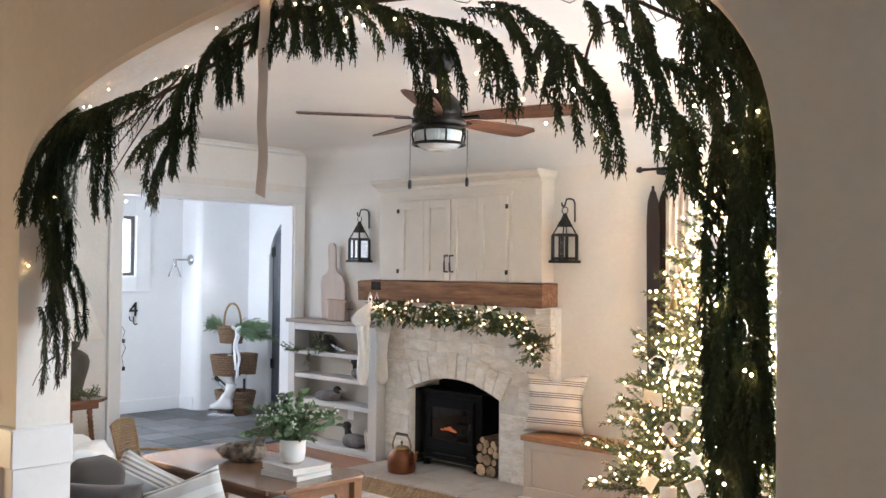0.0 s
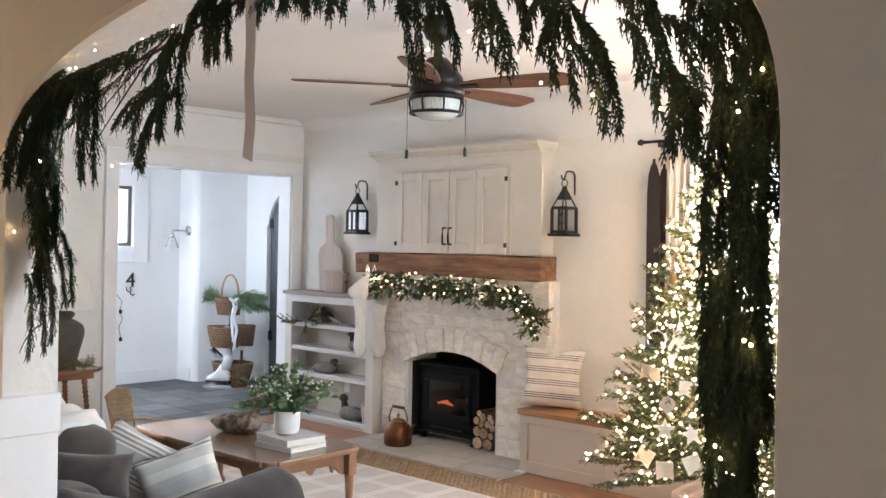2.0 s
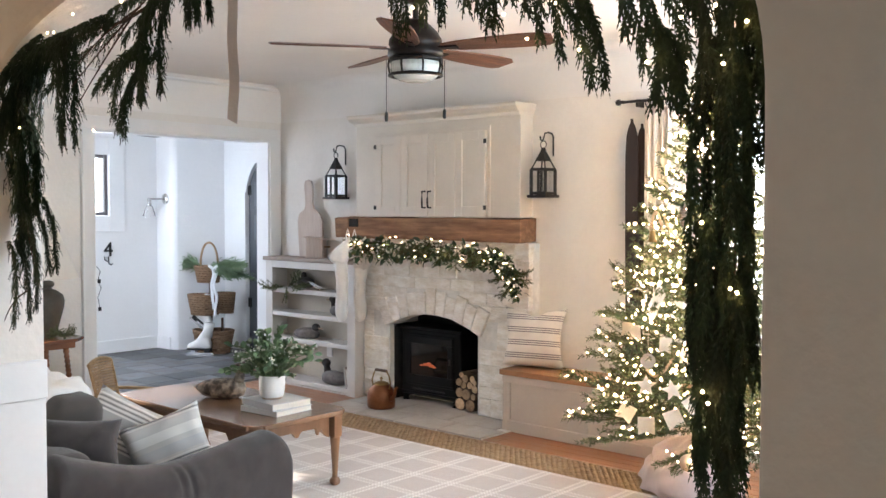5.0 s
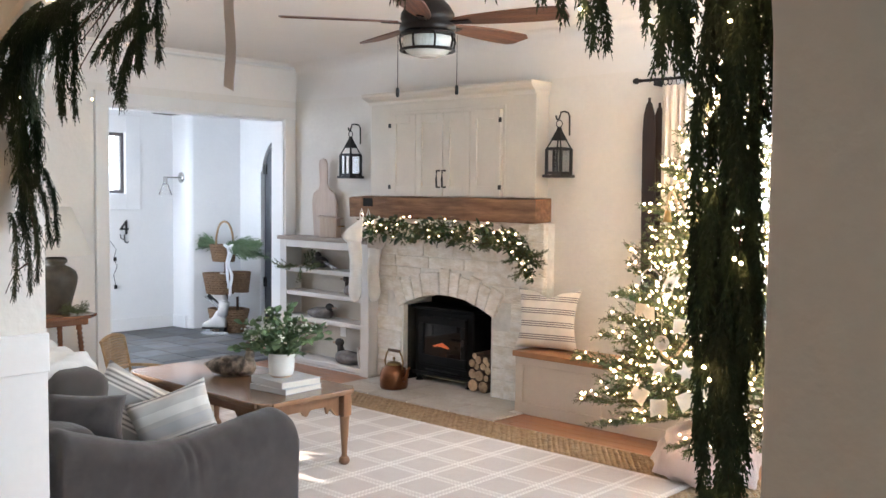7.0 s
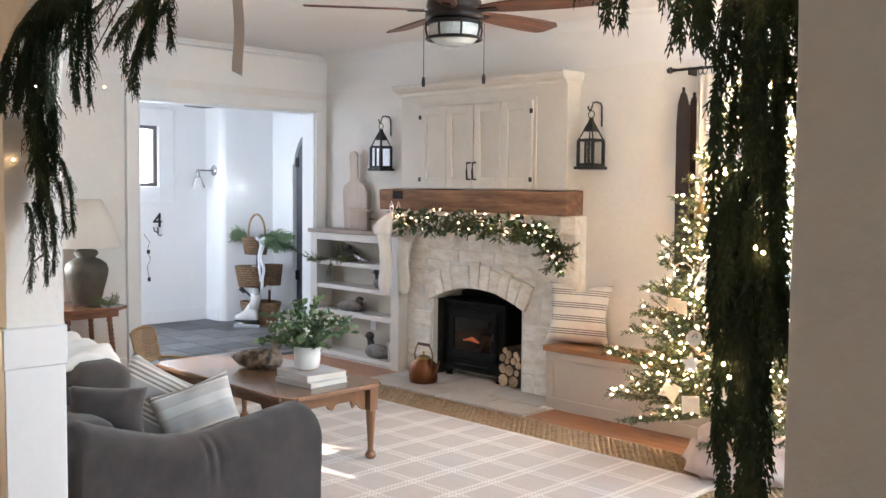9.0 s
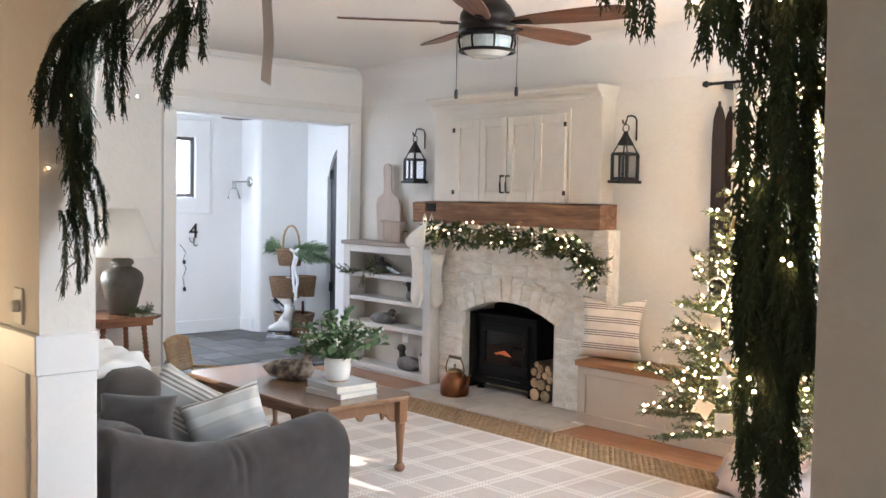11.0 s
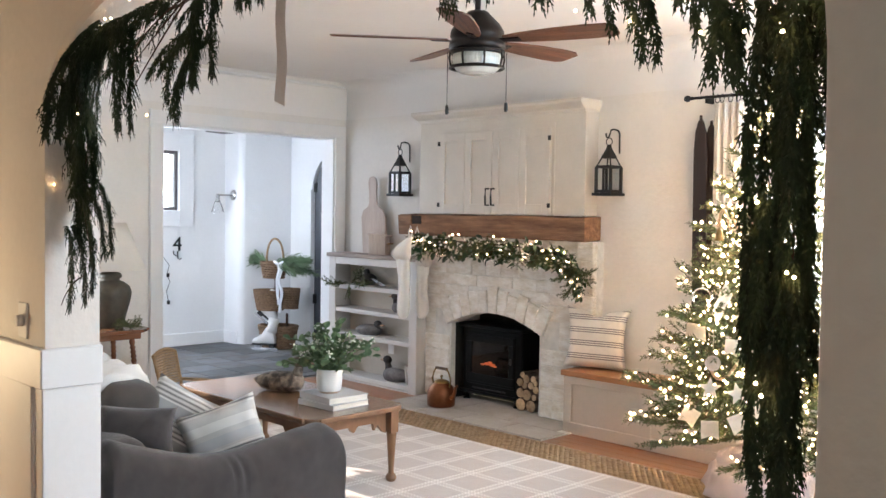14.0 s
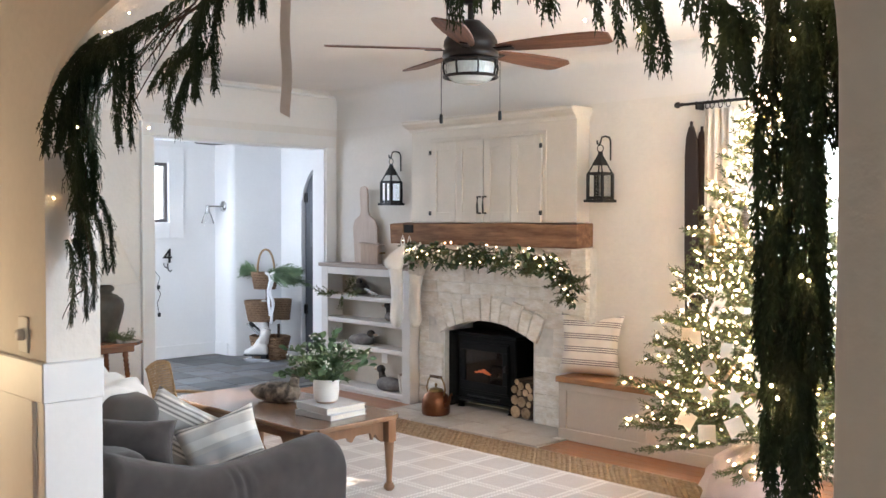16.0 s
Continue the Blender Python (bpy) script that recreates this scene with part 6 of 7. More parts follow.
part("plate", box(-0.035, 0.035, -0.006, 0, -0.055, 0.055, 0.002), M_SWITCH, part_out)


# ---- stockings ----
def stocking(m, cuff, knit, label, side, cuff_len):
    """A knitted stocking hung by one corner: the cuff slants out to one side, the leg drops straight to a blunt toe."""
    st = thing("stocking", m, label, "stocking", "stockings on the mantel")

    def sock(rows, n=28, amp=0.005):
        b = bmesh.new()
        rings = []
        for x, z, w, d in rows:
            rings.append([b.verts.new((side * x + w * math.cos(2 * math.pi * k / n), d * math.sin(2 * math.pi * k / n), z)) for k in range(n)])
        for r0, r1 in zip(rings, rings[1:]):
            for k in range(n):
                b.faces.new((r0[k], r0[(k + 1) % n], r1[(k + 1) % n], r1[k]))
        b.faces.new(rings[-1])
        b.faces.new(rings[0])
        bmesh.ops.subdivide_edges(b, edges=b.edges, cuts=1, smooth=0.5)
        for v in b.verts:
            v.co += noise.noise_vector(v.co * 18) * amp
            v.co.y += 0.0022 * math.sin(v.co.x * 430)
        return b

    c = cuff_len
    part("leg", sock([(0.060, -c + 0.02, 0.058, 0.032), (0.052, -c - 0.06, 0.052, 0.034), (0.044, -0.32, 0.047, 0.034), (0.042, -0.42, 0.046, 0.034), (0.046, -0.50, 0.05, 0.035), (0.050, -0.56, 0.05, 0.033), (0.050, -0.60, 0.042, 0.028), (0.046, -0.628, 0.026, 0.018), (0.044, -0.636, 0.008, 0.006)]), knit, st, smooth=True)
    part("cuff", sock([(0.0, 0.0, 0.012, 0.008), (0.012, -0.03, 0.026, 0.02), (0.040, -0.07, 0.050, 0.034), (0.066, -0.115, 0.074, 0.040), (0.070, -0.15, 0.077, 0.042), (0.062, -c - 0.005, 0.066, 0.040), (0.058, -c - 0.02, 0.050, 0.03)], amp=0.009), cuff, st, "turned cuff", smooth=True)
    part("loop", tube([(0.010, 0, -0.02), (0.012, 0, 0.03), (0.0, 0, 0.075), (-0.012, 0, 0.03), (-0.010, 0, -0.02)], 0.005, 6), knit, st)
    return st


stocking(pose(1.345, -0.435, 1.24, 0, 0, 40), M_KNIT, M_KNIT, "cream knitted stocking hanging from the mantel", -1, 0.17)
stocking(pose(1.35, -0.37, 1.235, 0, 0, 30), M_FUR, M_KNIT2, "beige knitted stocking with a fluffy cuff", 1, 0.21)

# ---- kettle on the hearth ----
kt = thing("copper_kettle", pose(1.80, -0.525, 0.0155) @ Matrix.Scale(0.95, 4), "old copper kettle with a brass handle on the hearth", "kettle")
part("body", lathe([(0.0, 0.0), (0.098, 0.0), (0.107, 0.01), (0.11, 0.06), (0.106, 0.115), (0.09, 0.15), (0.062, 0.172), (0.058, 0.18), (0.0, 0.18)], 32), M_COPPER, kt, smooth=True)
lid = part("lid", lathe([(0.058, 0.178), (0.06, 0.184), (0.048, 0.195), (0.02, 0.204), (0.0, 0.206)], 28), M_BRASS, kt, "dull brass lid", smooth=True)
part("lid_knob", lathe([(0.008, 0.203), (0.006, 0.215), (0.012, 0.224), (0.008, 0.236), (0, 0.24)], 14), M_BRASS, lid, smooth=True)
part("spout", tube([(0.09, 0.0, 0.075), (0.125, 0.0, 0.085), (0.145, 0.0, 0.12), (0.152, 0.0, 0.16), (0.172, 0.0, 0.175)], [0.024, 0.018, 0.013, 0.011, 0.009], 12), M_COPPER, kt, smooth=True)
part("handle", tube([(-0.085, 0, 0.15), (-0.1, 0, 0.2), (-0.085, 0, 0.25), (-0.06, 0, 0.285), (0.06, 0, 0.285), (0.085, 0, 0.25), (0.1, 0, 0.2), (0.085, 0, 0.15)], 0.0065, 10), M_BRASS, kt, smooth=True)
part("grip", tube([(-0.06, 0, 0.287), (0.06, 0, 0.287)], 0.011, 12), M_BARK, kt, "dark grip")

# ---- on the coffee table ----
CT = 0.4255
for k, (w, d, h, dz, a, xx, yy) in enumerate(((0.27, 0.25, 0.028, 0.0, 4, 2.86, -2.335), (0.27, 0.245, 0.034, 0.0285, -3, 2.855, -2.33))):
    bo = thing("book", pose(xx, yy, CT + dz, 0, 0, a), "large pale grey cloth book stacked on the table", "book", "books on the coffee table")
    part("cover_bottom", box(-w / 2, w / 2, -d / 2, d / 2, 0, 0.003, 0.001), M_BOOK, bo)
    part("cover_top", box(-w / 2, w / 2, -d / 2, d / 2, h - 0.003, h, 0.001), M_BOOK, bo)
    part("spine", box(-w / 2 - 0.001, w / 2 + 0.001, -d / 2 - 0.002, -d / 2 + 0.002, 0.0005, h - 0.0005, 0.001), M_BOOK, bo)
    part("page_block", box(-w / 2 + 0.006, w / 2 - 0.006, -d / 2 + 0.003, d / 2 - 0.006, 0.003, h - 0.003), M_PAGES, bo)
pot.location.z = CT + 0.0635
bq.location.z = CT + 0.0635 + 0.10
for _o in (pot, bq):
    _o.location.x, _o.location.y = 2.845, -2.355
bq.scale = (0.90, 0.90, 0.86)
bq.location.z -= 0.02
decoy(pose(2.37, -2.32, CT, 0, 0, 30), 1.0, M_DUCK, M_DUCK, "mottled brown carved duck decoy on the coffee table", "", turned=20)

# ---- sofa pillows and throw ----
m1 = [(g + o, 0.0038 if w else 0.0024, w) for g in (0.02, 0.15, 0.285) for o, w in ((0.0, 2), (0.009, 0), (0.019, 2), (0.029, 0), (0.039, 2), (0.049, 0), (0.06, 2))] + [(0.112, 0.034, 1), (0.247, 0.034, 1), (0.385, 0.03, 1)]
M_GREYSTRIPE = stripes("grey_striped_linen", (0.52, 0.49, 0.46), (0.15, 0.14, 0.145), "Z", sorted(m1, key=lambda q: q[2] != 1), line2=(0.36, 0.35, 0.35), line3=(0.74, 0.71, 0.68))
m2 = [(g + o, 0.0035, w) for g in (0.075, 0.105, 0.29) for o, w in ((0.0, 2), (0.01, 0), (0.02, 2))] + [(0.16, 0.022, 1), (0.225, 0.02, 2), (0.035, 0.03, 2)]
M_BLUESTRIPE = stripes("blue_grey_striped_linen", (0.54, 0.52, 0.50), (0.12, 0.12, 0.13), "Z", sorted(m2, key=lambda q: q[2] != 1), line2=(0.42, 0.42, 0.435), line3=(0.66, 0.64, 0.61))
SZ = 0.27


def propped(cx, cy, cz, lean, roll, turn, h):
    return pose(cx, cy, cz, 0, 0, turn) @ Matrix.Rotation(radians(lean), 4, 'X') @ Matrix.Rotation(radians(roll), 4, 'Y') @ Matrix.Translation((0, 0, -h / 2))


cushion("pillow", propped(3.10, -3.355, 0.475, -24, 27, 50, 0.38), 0.40, 0.38, 0.15, M_GREYSTRIPE, "grey linen pillow with dark stripes on the sofa", group="pillows on the sofa")
cushion("pillow", propped(3.315, -3.255, 0.462, -20, -18, 60, 0.32), 0.34, 0.32, 0.14, M_BLUESTRIPE, "white and grey striped pillow on the sofa", group="pillows on the sofa")
cushion("pillow", propped(3.445, -3.715, 0.598, -12, 3, 56, 0.18), 0.28, 0.18, 0.13, M_SOFA, "charcoal lumbar pillow against the sofa arm", group="pillows on the sofa")
b = box(2.80, 3.26, -3.82, -3.55, 0.748, 0.79, 0.018, seg=3)
bmesh.ops.subdivide_edges(b, edges=[e for e in b.edges if e.calc_length() > 0.1], cuts=14, use_grid_fill=True)
for v in b.verts:
    top = v.co.z > 0.768
    drop = max(0.0, abs(v.co.y + 3.68) - 0.10) * 0.45 + max(0.0, v.co.x - 3.18) * 0.3
    fold = 0.012 * math.sin(v.co.x * 38 + v.co.y * 21) + 0.008 * math.sin(v.co.x * 71 - v.co.y * 33)
    v.co += noise.noise_vector(v.co * 9) * 0.016 + Vector((0, 0, (fold if top else 0.0) - drop))
th = part("throw_blanket", b, M_THROW, smooth=True)
tagged(th, "white woven throw folded over the sofa back", "throw blanket")

# ---- side table, jar lamp, small greens ----
sd = thing("side_table", pose(0.43, -2.455, 0), "cherry wood side table with bobbin-turned legs", "side table")
oct8 = [(0.26, -0.17), (0.26, 0.17), (0.17, 0.26), (-0.17, 0.26), (-0.26, 0.17), (-0.26, -0.17), (-0.17, -0.26), (0.17, -0.26)]
part("tabletop", plate(oct8, 0.022, m=pose(0, 0, 0.585, 90), bev=0.005), M_RED, sd)
part("apron", box(-0.19, 0.19, -0.19, 0.19, 0.525, 0.573, 0.004), M_RED, sd)
for sx in (-1, 1):
    for sy in (-1, 1):
        prof = [(0.014, 0.0)]
        for k in range(16):
            prof += [(0.013, 0.02 + k * 0.031), (0.021, 0.035 + k * 0.031)]
        prof += [(0.016, 0.53)]
        part("leg", lathe(prof, 14, m=pose(sx * 0.2, sy * 0.2, 0, sy * 4, -sx * 4, 0) @ Matrix.Translation((-sx * 0.02, -sy * 0.02, 0))), M_RED, sd, smooth=True)
part("shelf", box(-0.19, 0.19, -0.19, 0.19, 0.16, 0.178, 0.004), M_RED, sd)
jl = thing("jar_lamp", pose(0.45, -2.41, 0.597), "dark stoneware jar lamp with a pale linen shade", "table lamp")
part("jar", lathe([(0.0, 0.0), (0.085, 0.0), (0.092, 0.02), (0.11, 0.10), (0.137, 0.20), (0.142, 0.245), (0.13, 0.285), (0.09, 0.315), (0.064, 0.325), (0.062, 0.335), (0.075, 0.345), (0.078, 0.36), (0.068, 0.375), (0.045, 0.385), (0.0, 0.385)], 40), M_VASE, jl, smooth=True)
part("stem", tube([(0, 0, 0.38), (0, 0, 0.46)], 0.008, 10), M_BRASS, jl)
b = lathe([(0.236, 0.40), (0.105, 0.72)], 40)
bmesh.ops.delete(b, geom=[f for f in b.faces if len(f.verts) > 4], context='FACES_ONLY')
sh = part("shade", b, M_SHADE, jl, "pale linen drum shade", smooth=True)
sol = sh.modifiers.new("thickness", 'SOLIDIFY')
sol.thickness = 0.004
gs = thing("fir_sprig", pose(0.62, -2.36, 0.598), "small green fir sprig beside the jar", "greenery")
for k in range(9):
    a = k * 0.7
    link("twig", BOUGH[6][1], None, gs, m=aim((0, 0, 0.012), (math.cos(a), math.sin(a) * 0.8, 0.25 + 0.12 * (k % 3)), a, 0.55))

# ---- child's cane chair ----
cc = thing("cane_chair", pose(0.93, -2.06, 0.0, 0, 0, 124) @ Matrix.Scale(0.93, 4), "small child's cane armchair by the doorway", "chair")
R0 = 0.011
for sx in (-1, 1):
    part("back_post", tube([(sx * 0.15, 0.14, 0.0), (sx * 0.155, 0.15, 0.2), (sx * 0.165, 0.21, 0.46)], R0, 8), M_CANE, cc)
    part("front_leg", tube([(sx * 0.17, -0.15, 0.0), (sx * 0.17, -0.15, 0.235)], R0, 8), M_CANE, cc)
    part("armrest", tube(bend((sx * 0.16, 0.17, 0.25), (sx * 0.18, 0.0, 0.255), (sx * 0.18, -0.18, 0.24)), R0 * 1.1, 8), M_CANE, cc)
    part("stretcher", tube([(sx * 0.15, 0.14, 0.07), (sx * 0.17, -0.15, 0.07)], 0.008, 6), M_CANE, cc)
b = smooth_body([(-0.165, 0.17, 0.135, 0.014), (-0.15, 0.172, 0.15, 0.02), (0.0, 0.165, 0.155, 0.018), (0.15, 0.172, 0.15, 0.02), (0.165, 0.17, 0.135, 0.014)])
part("seat", b, M_CANE, cc)
for k in range(13):
    zz = 0.24 + 0.0185 * k
    y0 = 0.165 + 0.045 * (k / 12)
    part("back_cane", tube([(-0.155, y0, zz), (0, y0 + 0.012, zz + 0.004), (0.155, y0, zz)], 0.0088, 6), M_CANE, cc)
part("top_rail", tube(bend((-0.165, 0.215, 0.46), (0.0, 0.23, 0.52), (0.165, 0.215, 0.46)), R0 * 1.2, 8), M_CANE, cc)
part("front_rail", tube([(-0.17, -0.15, 0.165), (0.17, -0.15, 0.165)], 0.009, 8), M_CANE, cc)

# ---- curtain, rod and old skis by the window ----
rd = thing("curtain_rod", pose(0, YB - 0.09, 2.136), "black iron curtain rod with ring clips", "curtain rod")
part("rod", tube([(3.63, 0, 0), (6.2, 0, 0)], 0.009, 10), M_BLACK, rd)
part("finial", lathe([(0.0, 0.0), (0.014, 0.004), (0.02, 0.018), (0.019, 0.03), (0.009, 0.038), (0.012, 0.05), (0.009, 0.06)], 14, m=pose(3.575, 0, 0, 0, 90, 0)), M_BLACK, rd)
part("bracket", box(3.715, 3.727, 0.0, 0.089, -0.035, 0.012, 0.002), M_BLACK, rd)
for x in (3.80, 3.83, 3.885, 3.935):
    part("ring", tube([(x + 0.004 * math.sin(a), 0.024 * math.cos(a), -0.014 + 0.024 * math.sin(a)) for a in [2 * math.pi * k / 16 for k in range(16)]], 0.003, 6, closed=True), M_BLACK, rd)
b = bmesh.new()
g = {}
for i in range(49):
    for j in range(21):
        u, v = i / 48, j / 20
        x = 3.785 + 0.18 * u * (1 + 0.15 * v)
        g[i, j] = b.verts.new((x, YB - 0.095 + 0.032 * math.sin(u * 26) * (0.5 + 0.5 * v) + 0.006 * math.sin(u * 60 + v * 5), 2.095 - 2.05 * v))
for i in range(48):
    for j in range(20):
        b.faces.new((g[i, j], g[i + 1, j], g[i + 1, j + 1], g[i, j + 1]))
cu = part("curtain", b, M_CURTAIN, smooth=True)
sol = cu.modifiers.new("thickness", 'SOLIDIFY')
sol.thickness = 0.003
tagged(cu, "natural linen curtain gathered beside the window", "curtain")
ski = [(-0.042, 0.0), (0.042, 0.0), (0.046, 1.0), (0.045, 1.62), (0.036, 1.76), (0.018, 1.83), (0.008, 1.845), (0.007, 1.875), (-0.007, 1.875), (-0.008, 1.845), (-0.018, 1.83), (-0.036, 1.76), (-0.045, 1.62), (-0.046, 1.0)]
for x, h, y in ((3.70, 0.862, -0.10), (3.755, 0.845, -0.072)):
    tagged(part("ski", plate(ski, 0.014, bev=0.003), M_SKI, m=pose(x, YB + y + 0.03, 0.413, 1.2, 0, 0) @ Matrix.Diagonal((1, 1, h, 1))), "old dark wooden ski leaning on the wall", "ski", "pair of skis")

# ---- hall ----
rl2 = random.Random(4)
sc = thing("wall_sconce", pose(-2.03, 0.116, 1.57, 0, 0, 0), "nickel wall sconce with a clear glass cone shade", "wall lamp")
part("backplate", lathe([(0.0, 0.022), (0.03, 0.02), (0.055, 0.008), (0.056, 0.0), (0.0, 0.0)], 24, m=pose(0, 0, 0, 90, 0, 0)), M_CHROME, sc, smooth=True)
part("arm", tube([(0, -0.02, 0), (-0.03, -0.10, 0.0), (-0.05, -0.16, 0.0)], 0.008, 8), M_CHROME, sc)
part("socket", lathe([(0.012, 0.01), (0.02, 0.0), (0.022, -0.06), (0.028, -0.075), (0.0, -0.075)], 16, m=pose(-0.05, -0.16, 0)), M_CHROME, sc, smooth=True)
b = lathe([(0.03, -0.07), (0.075, -0.2)], 28, m=pose(-0.05, -0.16, 0))
bmesh.ops.delete(b, geom=[f for f in b.faces if len(f.verts) > 4], context='FACES_ONLY')
part("shade", b, M_GLASS, sc, "clear glass cone shade", smooth=True)
# iron numeral with hook
t = bpy.data.curves.new("four", 'FONT')
t.body, t.size, t.extrude, t.align_x = "4", 0.21, 0.006, 'CENTER'
nm = new("wall_numeral", t)
nm.data.materials.append(M_BLACK)
nm.matrix_basis = pose(-2.192, -0.445, 0.985, 90, 0, 90)
bpy.context.view_layer.update()
me = bpy.data.meshes.new_from_object(nm.evaluated_get(bpy.context.evaluated_depsgraph_get()))
bpy.data.objects.remove(nm)
hk = thing("iron_hook", pose(-2.192, -0.445, 0.985, 90, 0, 90), "black iron number four above a wall hook", "hook")
link("numeral", me, M_BLACK, hk)
part("hook", tube([(0, 0.0, 0.0), (0, -0.05, 0.004), (-0.01, -0.075, 0.03), (0.0, -0.085, 0.05), (0.012, -0.07, 0.06)], 0.006, 8), M_BLACK, hk)
part("hook", tube([(-0.045, 0.0, 0.0), (-0.05, -0.035, 0.02), (-0.03, -0.05, 0.04)], 0.005, 8), M_BLACK, hk)
hl = thing("headphone_cord", pose(-2.19, -0.60, 0.62), "black cord with two small clips hanging on the wall", "cord")
part("cord", tube([(0, 0.0, 0.30), (0.006, 0.06, 0.22), (0.006, 0.03, 0.12), (0.006, 0.07, 0.05), (0.006, 0.03, -0.04), (0.006, 0.05, -0.14)], 0.003, 6), M_BLACK, hl)
for y, z in ((0.045, 0.12), (0.05, -0.16)):
    part("clip", box(0.0, 0.018, y - 0.014, y + 0.014, z - 0.02, z + 0.02, 0.003), M_BLACK, hl)
# dark flush lamp on the hall ceiling
tagged(part("ceiling_lamp", lathe([(0.0, 0.035), (0.06, 0.035), (0.06, -0.10), (0.15, -0.115), (0.17, -0.13), (0.17, -0.15), (0.0, -0.17)], 32), M_BRONZE, m=pose(-1.5, -0.34, HZ - 0.035)), "flat dark bronze ceiling lamp in the hall", "ceiling lamp")


def basket(parent, m, r, h, nrow):
    bk_ = part("basket", lathe([(r * 0.74, 0.0), (r * 0.97, h), (r * 0.955, h), (r * 0.72, 0.0)], 30, m=Matrix.Diagonal((1, 0.75, 1, 1))), M_WICKER, parent, m=m)
    for k in range(nrow):
        t = k / (nrow - 1)
        rr = r * (0.78 + 0.22 * t)
        n = 36
        coil = tube([(rr * (1 + 0.025 * (-1) ** (i + k)) * math.cos(2 * math.pi * i / n), 0.75 * rr * (1 + 0.025 * (-1) ** (i + k)) * math.sin(2 * math.pi * i / n), h * t) for i in range(n)], h / nrow * 0.62, 6, closed=True)
        part("coil", coil, M_WICKER, bk_)
    rim = tube([(r * 1.02 * math.cos(2 * math.pi * i / 30), 0.765 * r * math.sin(2 * math.pi * i / 30), h) for i in range(30)], 0.011, 8, closed=True)
    part("rim", rim, M_WICKER, bk_)
    part("bottom", lathe([(0, 0), (r * 0.77, 0), (r * 0.77, 0.01), (0, 0.01)], 24, m=Matrix.Diagonal((1, 0.75, 1, 1))), M_WICKER, bk_)
    return bk_


bs = thing("basket_stand", pose(-1.50, 0.28, 0, 0, 0, 20), "three-tier wicker basket stand with an arched handle", "basket stand")
part("post", tube([(-0.02, 0.05, 0.0), (-0.02, 0.05, 0.86)], 0.018, 10), M_TWIG, bs)
part("post", tube([(0.14, 0.02, 0.0), (0.14, 0.02, 0.36)], 0.014, 8), M_TWIG, bs)
basket(bs, pose(0.06, -0.02, 0.02), 0.21, 0.21, 9)
basket(bs, pose(-0.03, -0.04, 0.40), 0.175, 0.19, 9)
basket(bs, pose(0.17, 0.03, 0.42), 0.10, 0.19, 9)
basket(bs, pose(0.0, -0.02, 0.73), 0.14, 0.15, 7)
part("handle", tube([(-0.105 * math.cos(math.pi * k / 14), 0, 0.87 + 0.255 * math.sin(math.pi * k / 14) ** 0.8) for k in range(15)], 0.011, 8), M_CANE, bs, "bent cane handle")
cg = thing("cedar_sprigs", pose(-1.50, 0.26, 0.89), "green cedar sprigs spilling from the top basket", "greenery")
SPRIG = [me_.copy() for me_ in CEDAR]
for me_ in SPRIG:
    me_.materials[0] = M_LEAF
for k in range(12):
    s = -1 if k % 2 else 1
    link("sprig", SPRIG[k % 5], None, cg, m=Matrix.Translation((0.07 * s + 0.016 * k * s, -0.02 + 0.01 * (k % 3), 0.0)) @ Matrix.Rotation(radians(-s * (80 + 7 * (k % 4))), 4, 'Y') @ Matrix.Rotation(k, 4, 'Z') @ Matrix.Scale(1.9, 4))
b = bmesh.new()
for dx, ln in ((0.0, 0.42), (0.035, 0.5)):
    prev = None
    for k in range(15):
        t = k / 14
        x, y, z = 0.1 + dx + 0.012 * math.sin(t * 9 + dx * 50), -0.15 + 0.008 * math.sin(t * 14), 0.86 - ln * t
        row = (b.verts.new((x - 0.018, y, z)), b.verts.new((x + 0.018, y + 0.006 * math.sin(k), z)))
        if prev:
            b.faces.new((prev[0], prev[1], row[1], row[0]))
        prev = row
for s in (-1, 1):
    ball(0.03, pose(0.11 + 0.03 * s, -0.15, 0.865, 0, 62 * s, 0) @ Matrix.Diagonal((0.6, 0.4, 1.2, 1)), bm=b)
rbn = part("ribbon_bow", b, M_RIBBON2, m=pose(-1.46, 0.295, 0.02, 0, 0, 20), smooth=True)
sol = rbn.modifiers.new("thickness", 'SOLIDIFY')
sol.thickness = 0.002
tagged(rbn, "white satin ribbon tied to the basket handle", "ribbon")


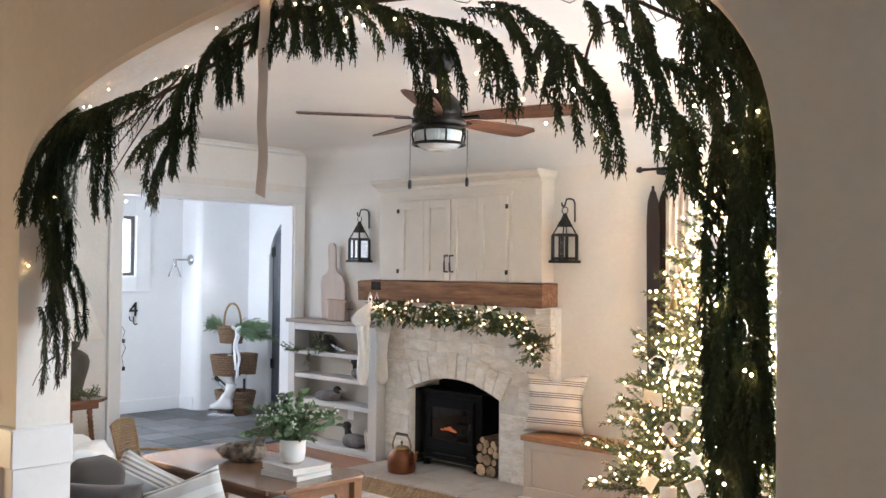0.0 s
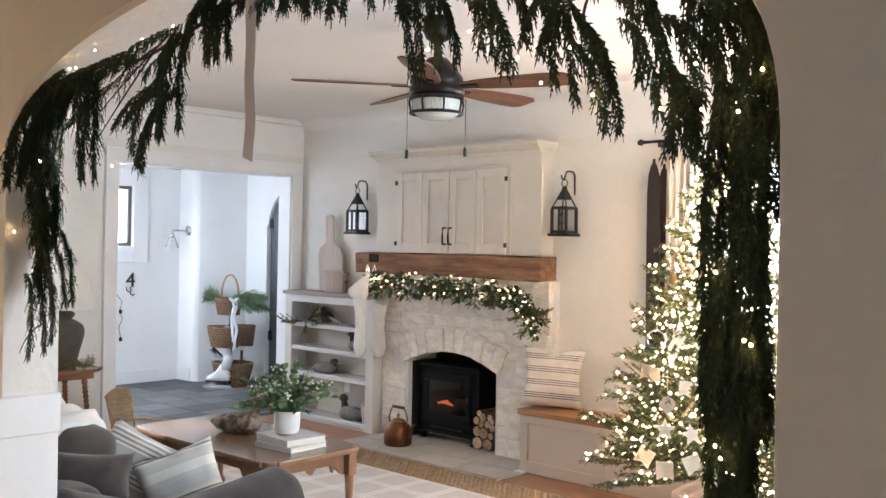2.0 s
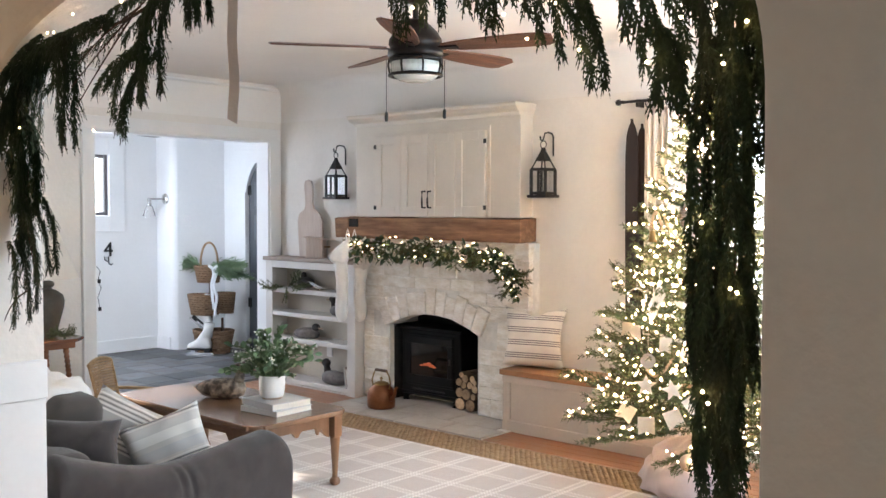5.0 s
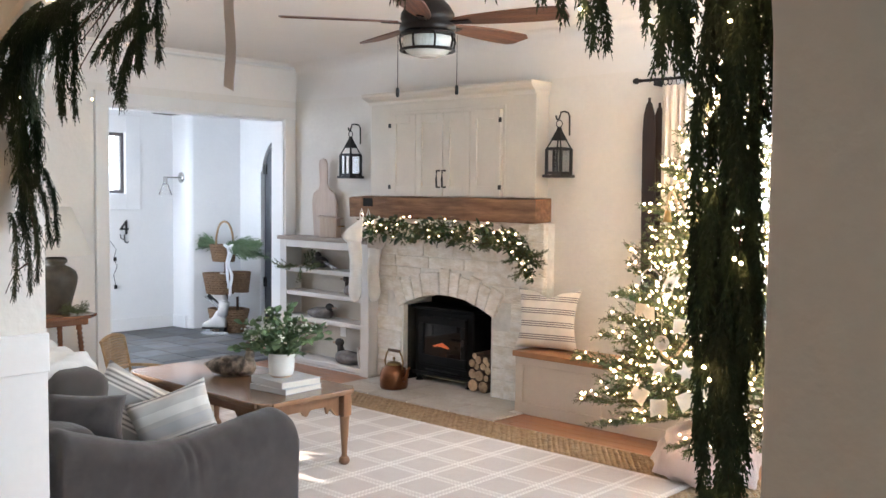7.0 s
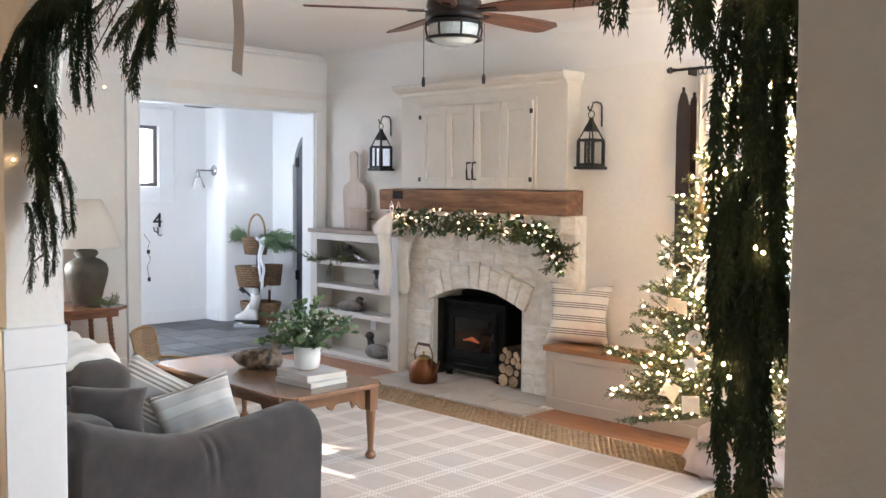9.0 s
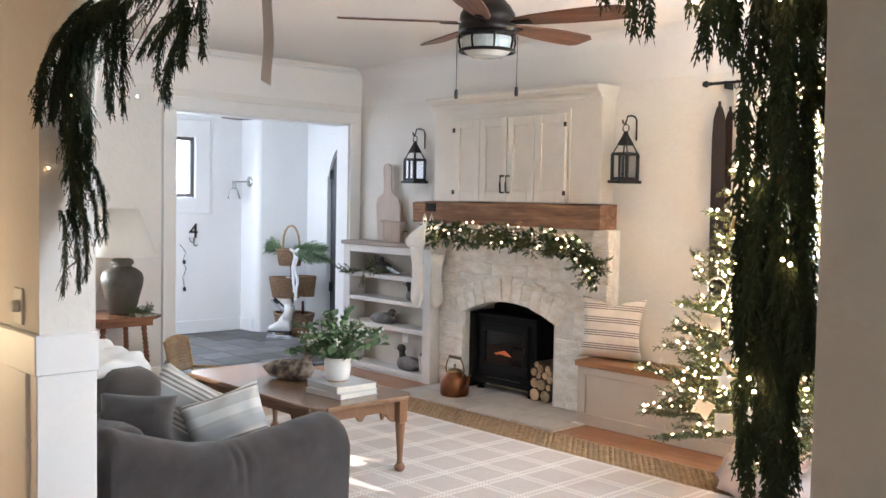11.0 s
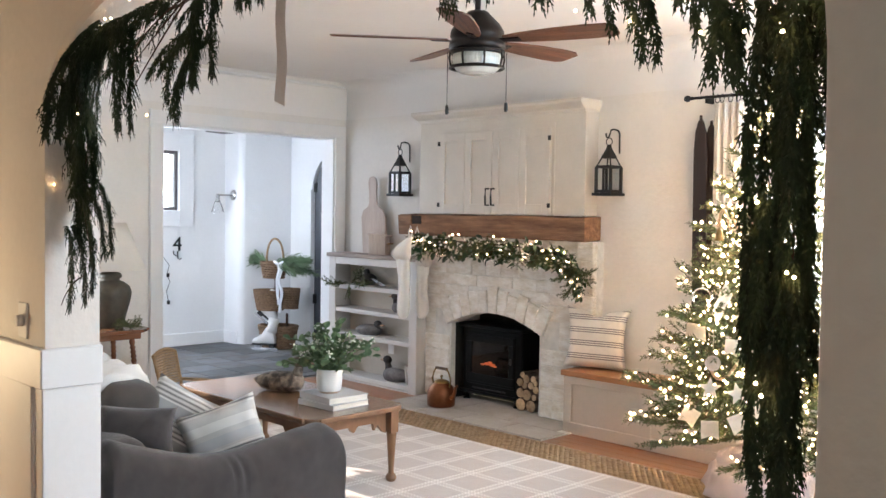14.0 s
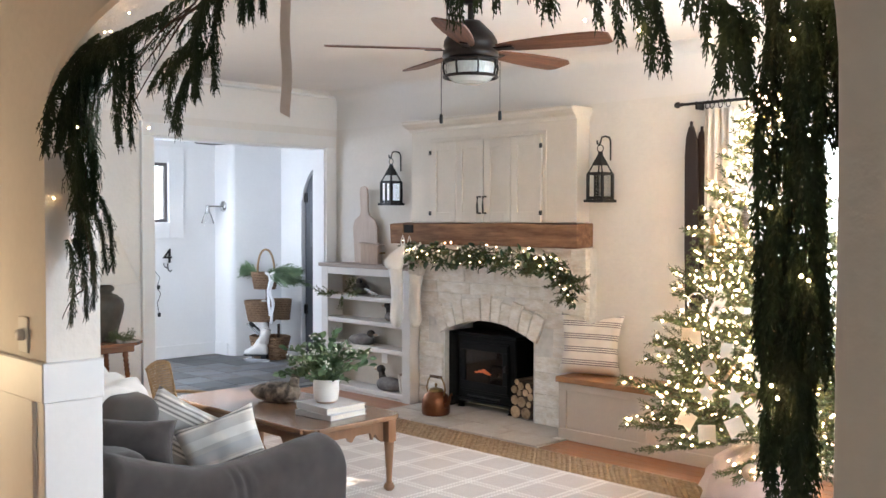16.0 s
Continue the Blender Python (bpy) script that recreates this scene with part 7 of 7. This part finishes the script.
def skate(m, label):
    s = thing("ice_skate", m, label, "ice skate", "pair of ice skates")
    part("boot", smooth_body([(-0.11, 0.075, 0.03, 0.03), (-0.10, 0.12, 0.036, 0.075), (-0.06, 0.135, 0.042, 0.10), (-0.01, 0.12, 0.042, 0.085), (0.03, 0.09, 0.04, 0.055), (0.08, 0.07, 0.042, 0.038), (0.12, 0.062, 0.034, 0.028), (0.135, 0.06, 0.012, 0.01)]), M_SKATE, s, smooth=True)
    part("shaft", tube([(-0.07, 0, 0.16), (-0.085, 0, 0.24), (-0.095, 0, 0.30)], [0.052, 0.05, 0.056], 16), M_SKATE, s, smooth=True)
    part("sole", box(-0.115, 0.135, -0.034, 0.034, 0.028, 0.045, 0.006), M_BLACK, s)
    part("heel", box(-0.11, -0.05, -0.03, 0.03, 0.006, 0.03, 0.003), M_BLACK, s)
    part("blade", plate([(-0.14, -0.025), (0.15, -0.025), (0.165, -0.012), (0.15, 0.0), (-0.13, 0.0)], 0.006), M_STEEL, s, "polished steel blade")
    for x in (-0.08, 0.07):
        part("mount", box(x - 0.02, x + 0.02, -0.012, 0.012, -0.002, 0.03, 0.002), M_STEEL, s)
    part("lace", tube([(0.0, -0.02, 0.18), (-0.01, 0.02, 0.195), (-0.02, -0.022, 0.21), (-0.035, 0.022, 0.23), (-0.045, -0.022, 0.25)], 0.003, 6), M_SKATE, s)
    return s


skate(pose(-1.40, 0.10, 0.027, 0, 0, 212), "white leather ice skate standing by the baskets")
skate(pose(-1.52, 0.18, 0.29, 0, 38, 30), "white leather ice skate tipped into the low basket")
# arched door, shut, with small panes
dr = thing("arched_door", pose(cx, DY + 0.05, 0), "slate blue arched plank door with small panes", "door")
ol = [(-hw + 0.01, 0.01)] + [(-(hw - 0.012) * math.cos(math.pi * k / 20), DZ + (hw * 0.95 - 0.012) * math.sin(math.pi * k / 20)) for k in range(21)] + [(hw - 0.01, 0.01)]
part("leaf", plate(ol, 0.045), M_DOORGREY, dr)
for k, x in enumerate((-0.26, -0.09, 0.09, 0.26)):
    for z in (1.28, 1.62):
        part("panel", box(x - 0.065, x + 0.065, -0.032, -0.02, z - 0.13, z + 0.13, 0.004), mat("door_glass", (0.16, 0.17, 0.19), 0.08, var=0.05, bump=0) if (k, z) == (0, 1.28) else bpy.data.materials["door_glass"], dr)
for z in (0.5, 1.66):
    part("hinge", box(-hw + 0.0, -hw + 0.05, -0.034, -0.018, z - 0.05, z + 0.05, 0.003), M_BLACK, dr, "black iron hinge")
structure("door_casing", box(DX0 - 0.075, DX0 - 0.0, DY - 0.016, DY, 0, DZ + 0.02, 0.003), M_HALL, "white casing of the arched door", "door casing")

# switch on the near side of the arch
sw = thing("light_switch", pose(3.63, NEAR, 1.06), "white dimmer switch plate with a round knob", "switch")
part("plate", box(-0.036, 0.036, -0.007, 0.0, -0.058, 0.058, 0.003), M_SWITCH, sw)
part("knob", lathe([(0.02, 0.0), (0.019, 0.016), (0.016, 0.02), (0.0, 0.02)], 20, m=pose(0, -0.006, 0, 90, 0, 0)), M_SWITCH, sw, smooth=True)

# ---- floor planks and slate tiles ----
me_pl = bpy.data.meshes.new("plank")
_b = box(0, 1.2, 0, 0.0815, -0.014, 0.0, 0.0012)
_b.to_mesh(me_pl)
_b.free()
me_pl.materials.append(M_FLOOR)
for i in range(10):
    y = YB + 0.06 - 0.083 * (i + 1)
    x = XL + 0.002 - rl2.uniform(0, 0.9)
    while x < 6.2:
        x0 = max(x, XL + 0.002)
        ob = link("plank", me_pl, None, floor)
        ob.matrix_basis = Matrix.Translation((x0, y, 0)) @ Matrix.Diagonal(((x + 1.198 - x0) / 1.2, 1, 1, 1))
        x += 1.2
b = bmesh.new()
y = YB + 0.06 - 0.83
while y > FAR + 0.02:
    y -= 0.083
    box(XL + 0.002, RX, max(y, FAR), y + 0.0815, -0.014, 0.0, bm=b)
tagged(part("planks_rest", b, M_FLOOR, floor), kind="stuff")
hall_floor = bpy.data.objects["floor_hall"]
me_t = bpy.data.meshes.new("tile")
_b = box(-0.149, 0.149, -0.149, 0.149, -0.014, 0.002, 0.003)
_b.to_mesh(me_t)
_b.free()
me_t.materials.append(M_SLATE)
for i in range(9):
    for j in range(11):
        ob = link("tile", me_t, None, hall_floor)
        ob.matrix_basis = Matrix.Translation((-2.34 + 0.305 * i, -2.5 + 0.305 * j, rl2.uniform(-0.0015, 0.001))) @ Matrix.Diagonal((1 if i < 8 else 0.42, 1, 1, 1))
        if i == 8:
            ob.location.x -= 0.085
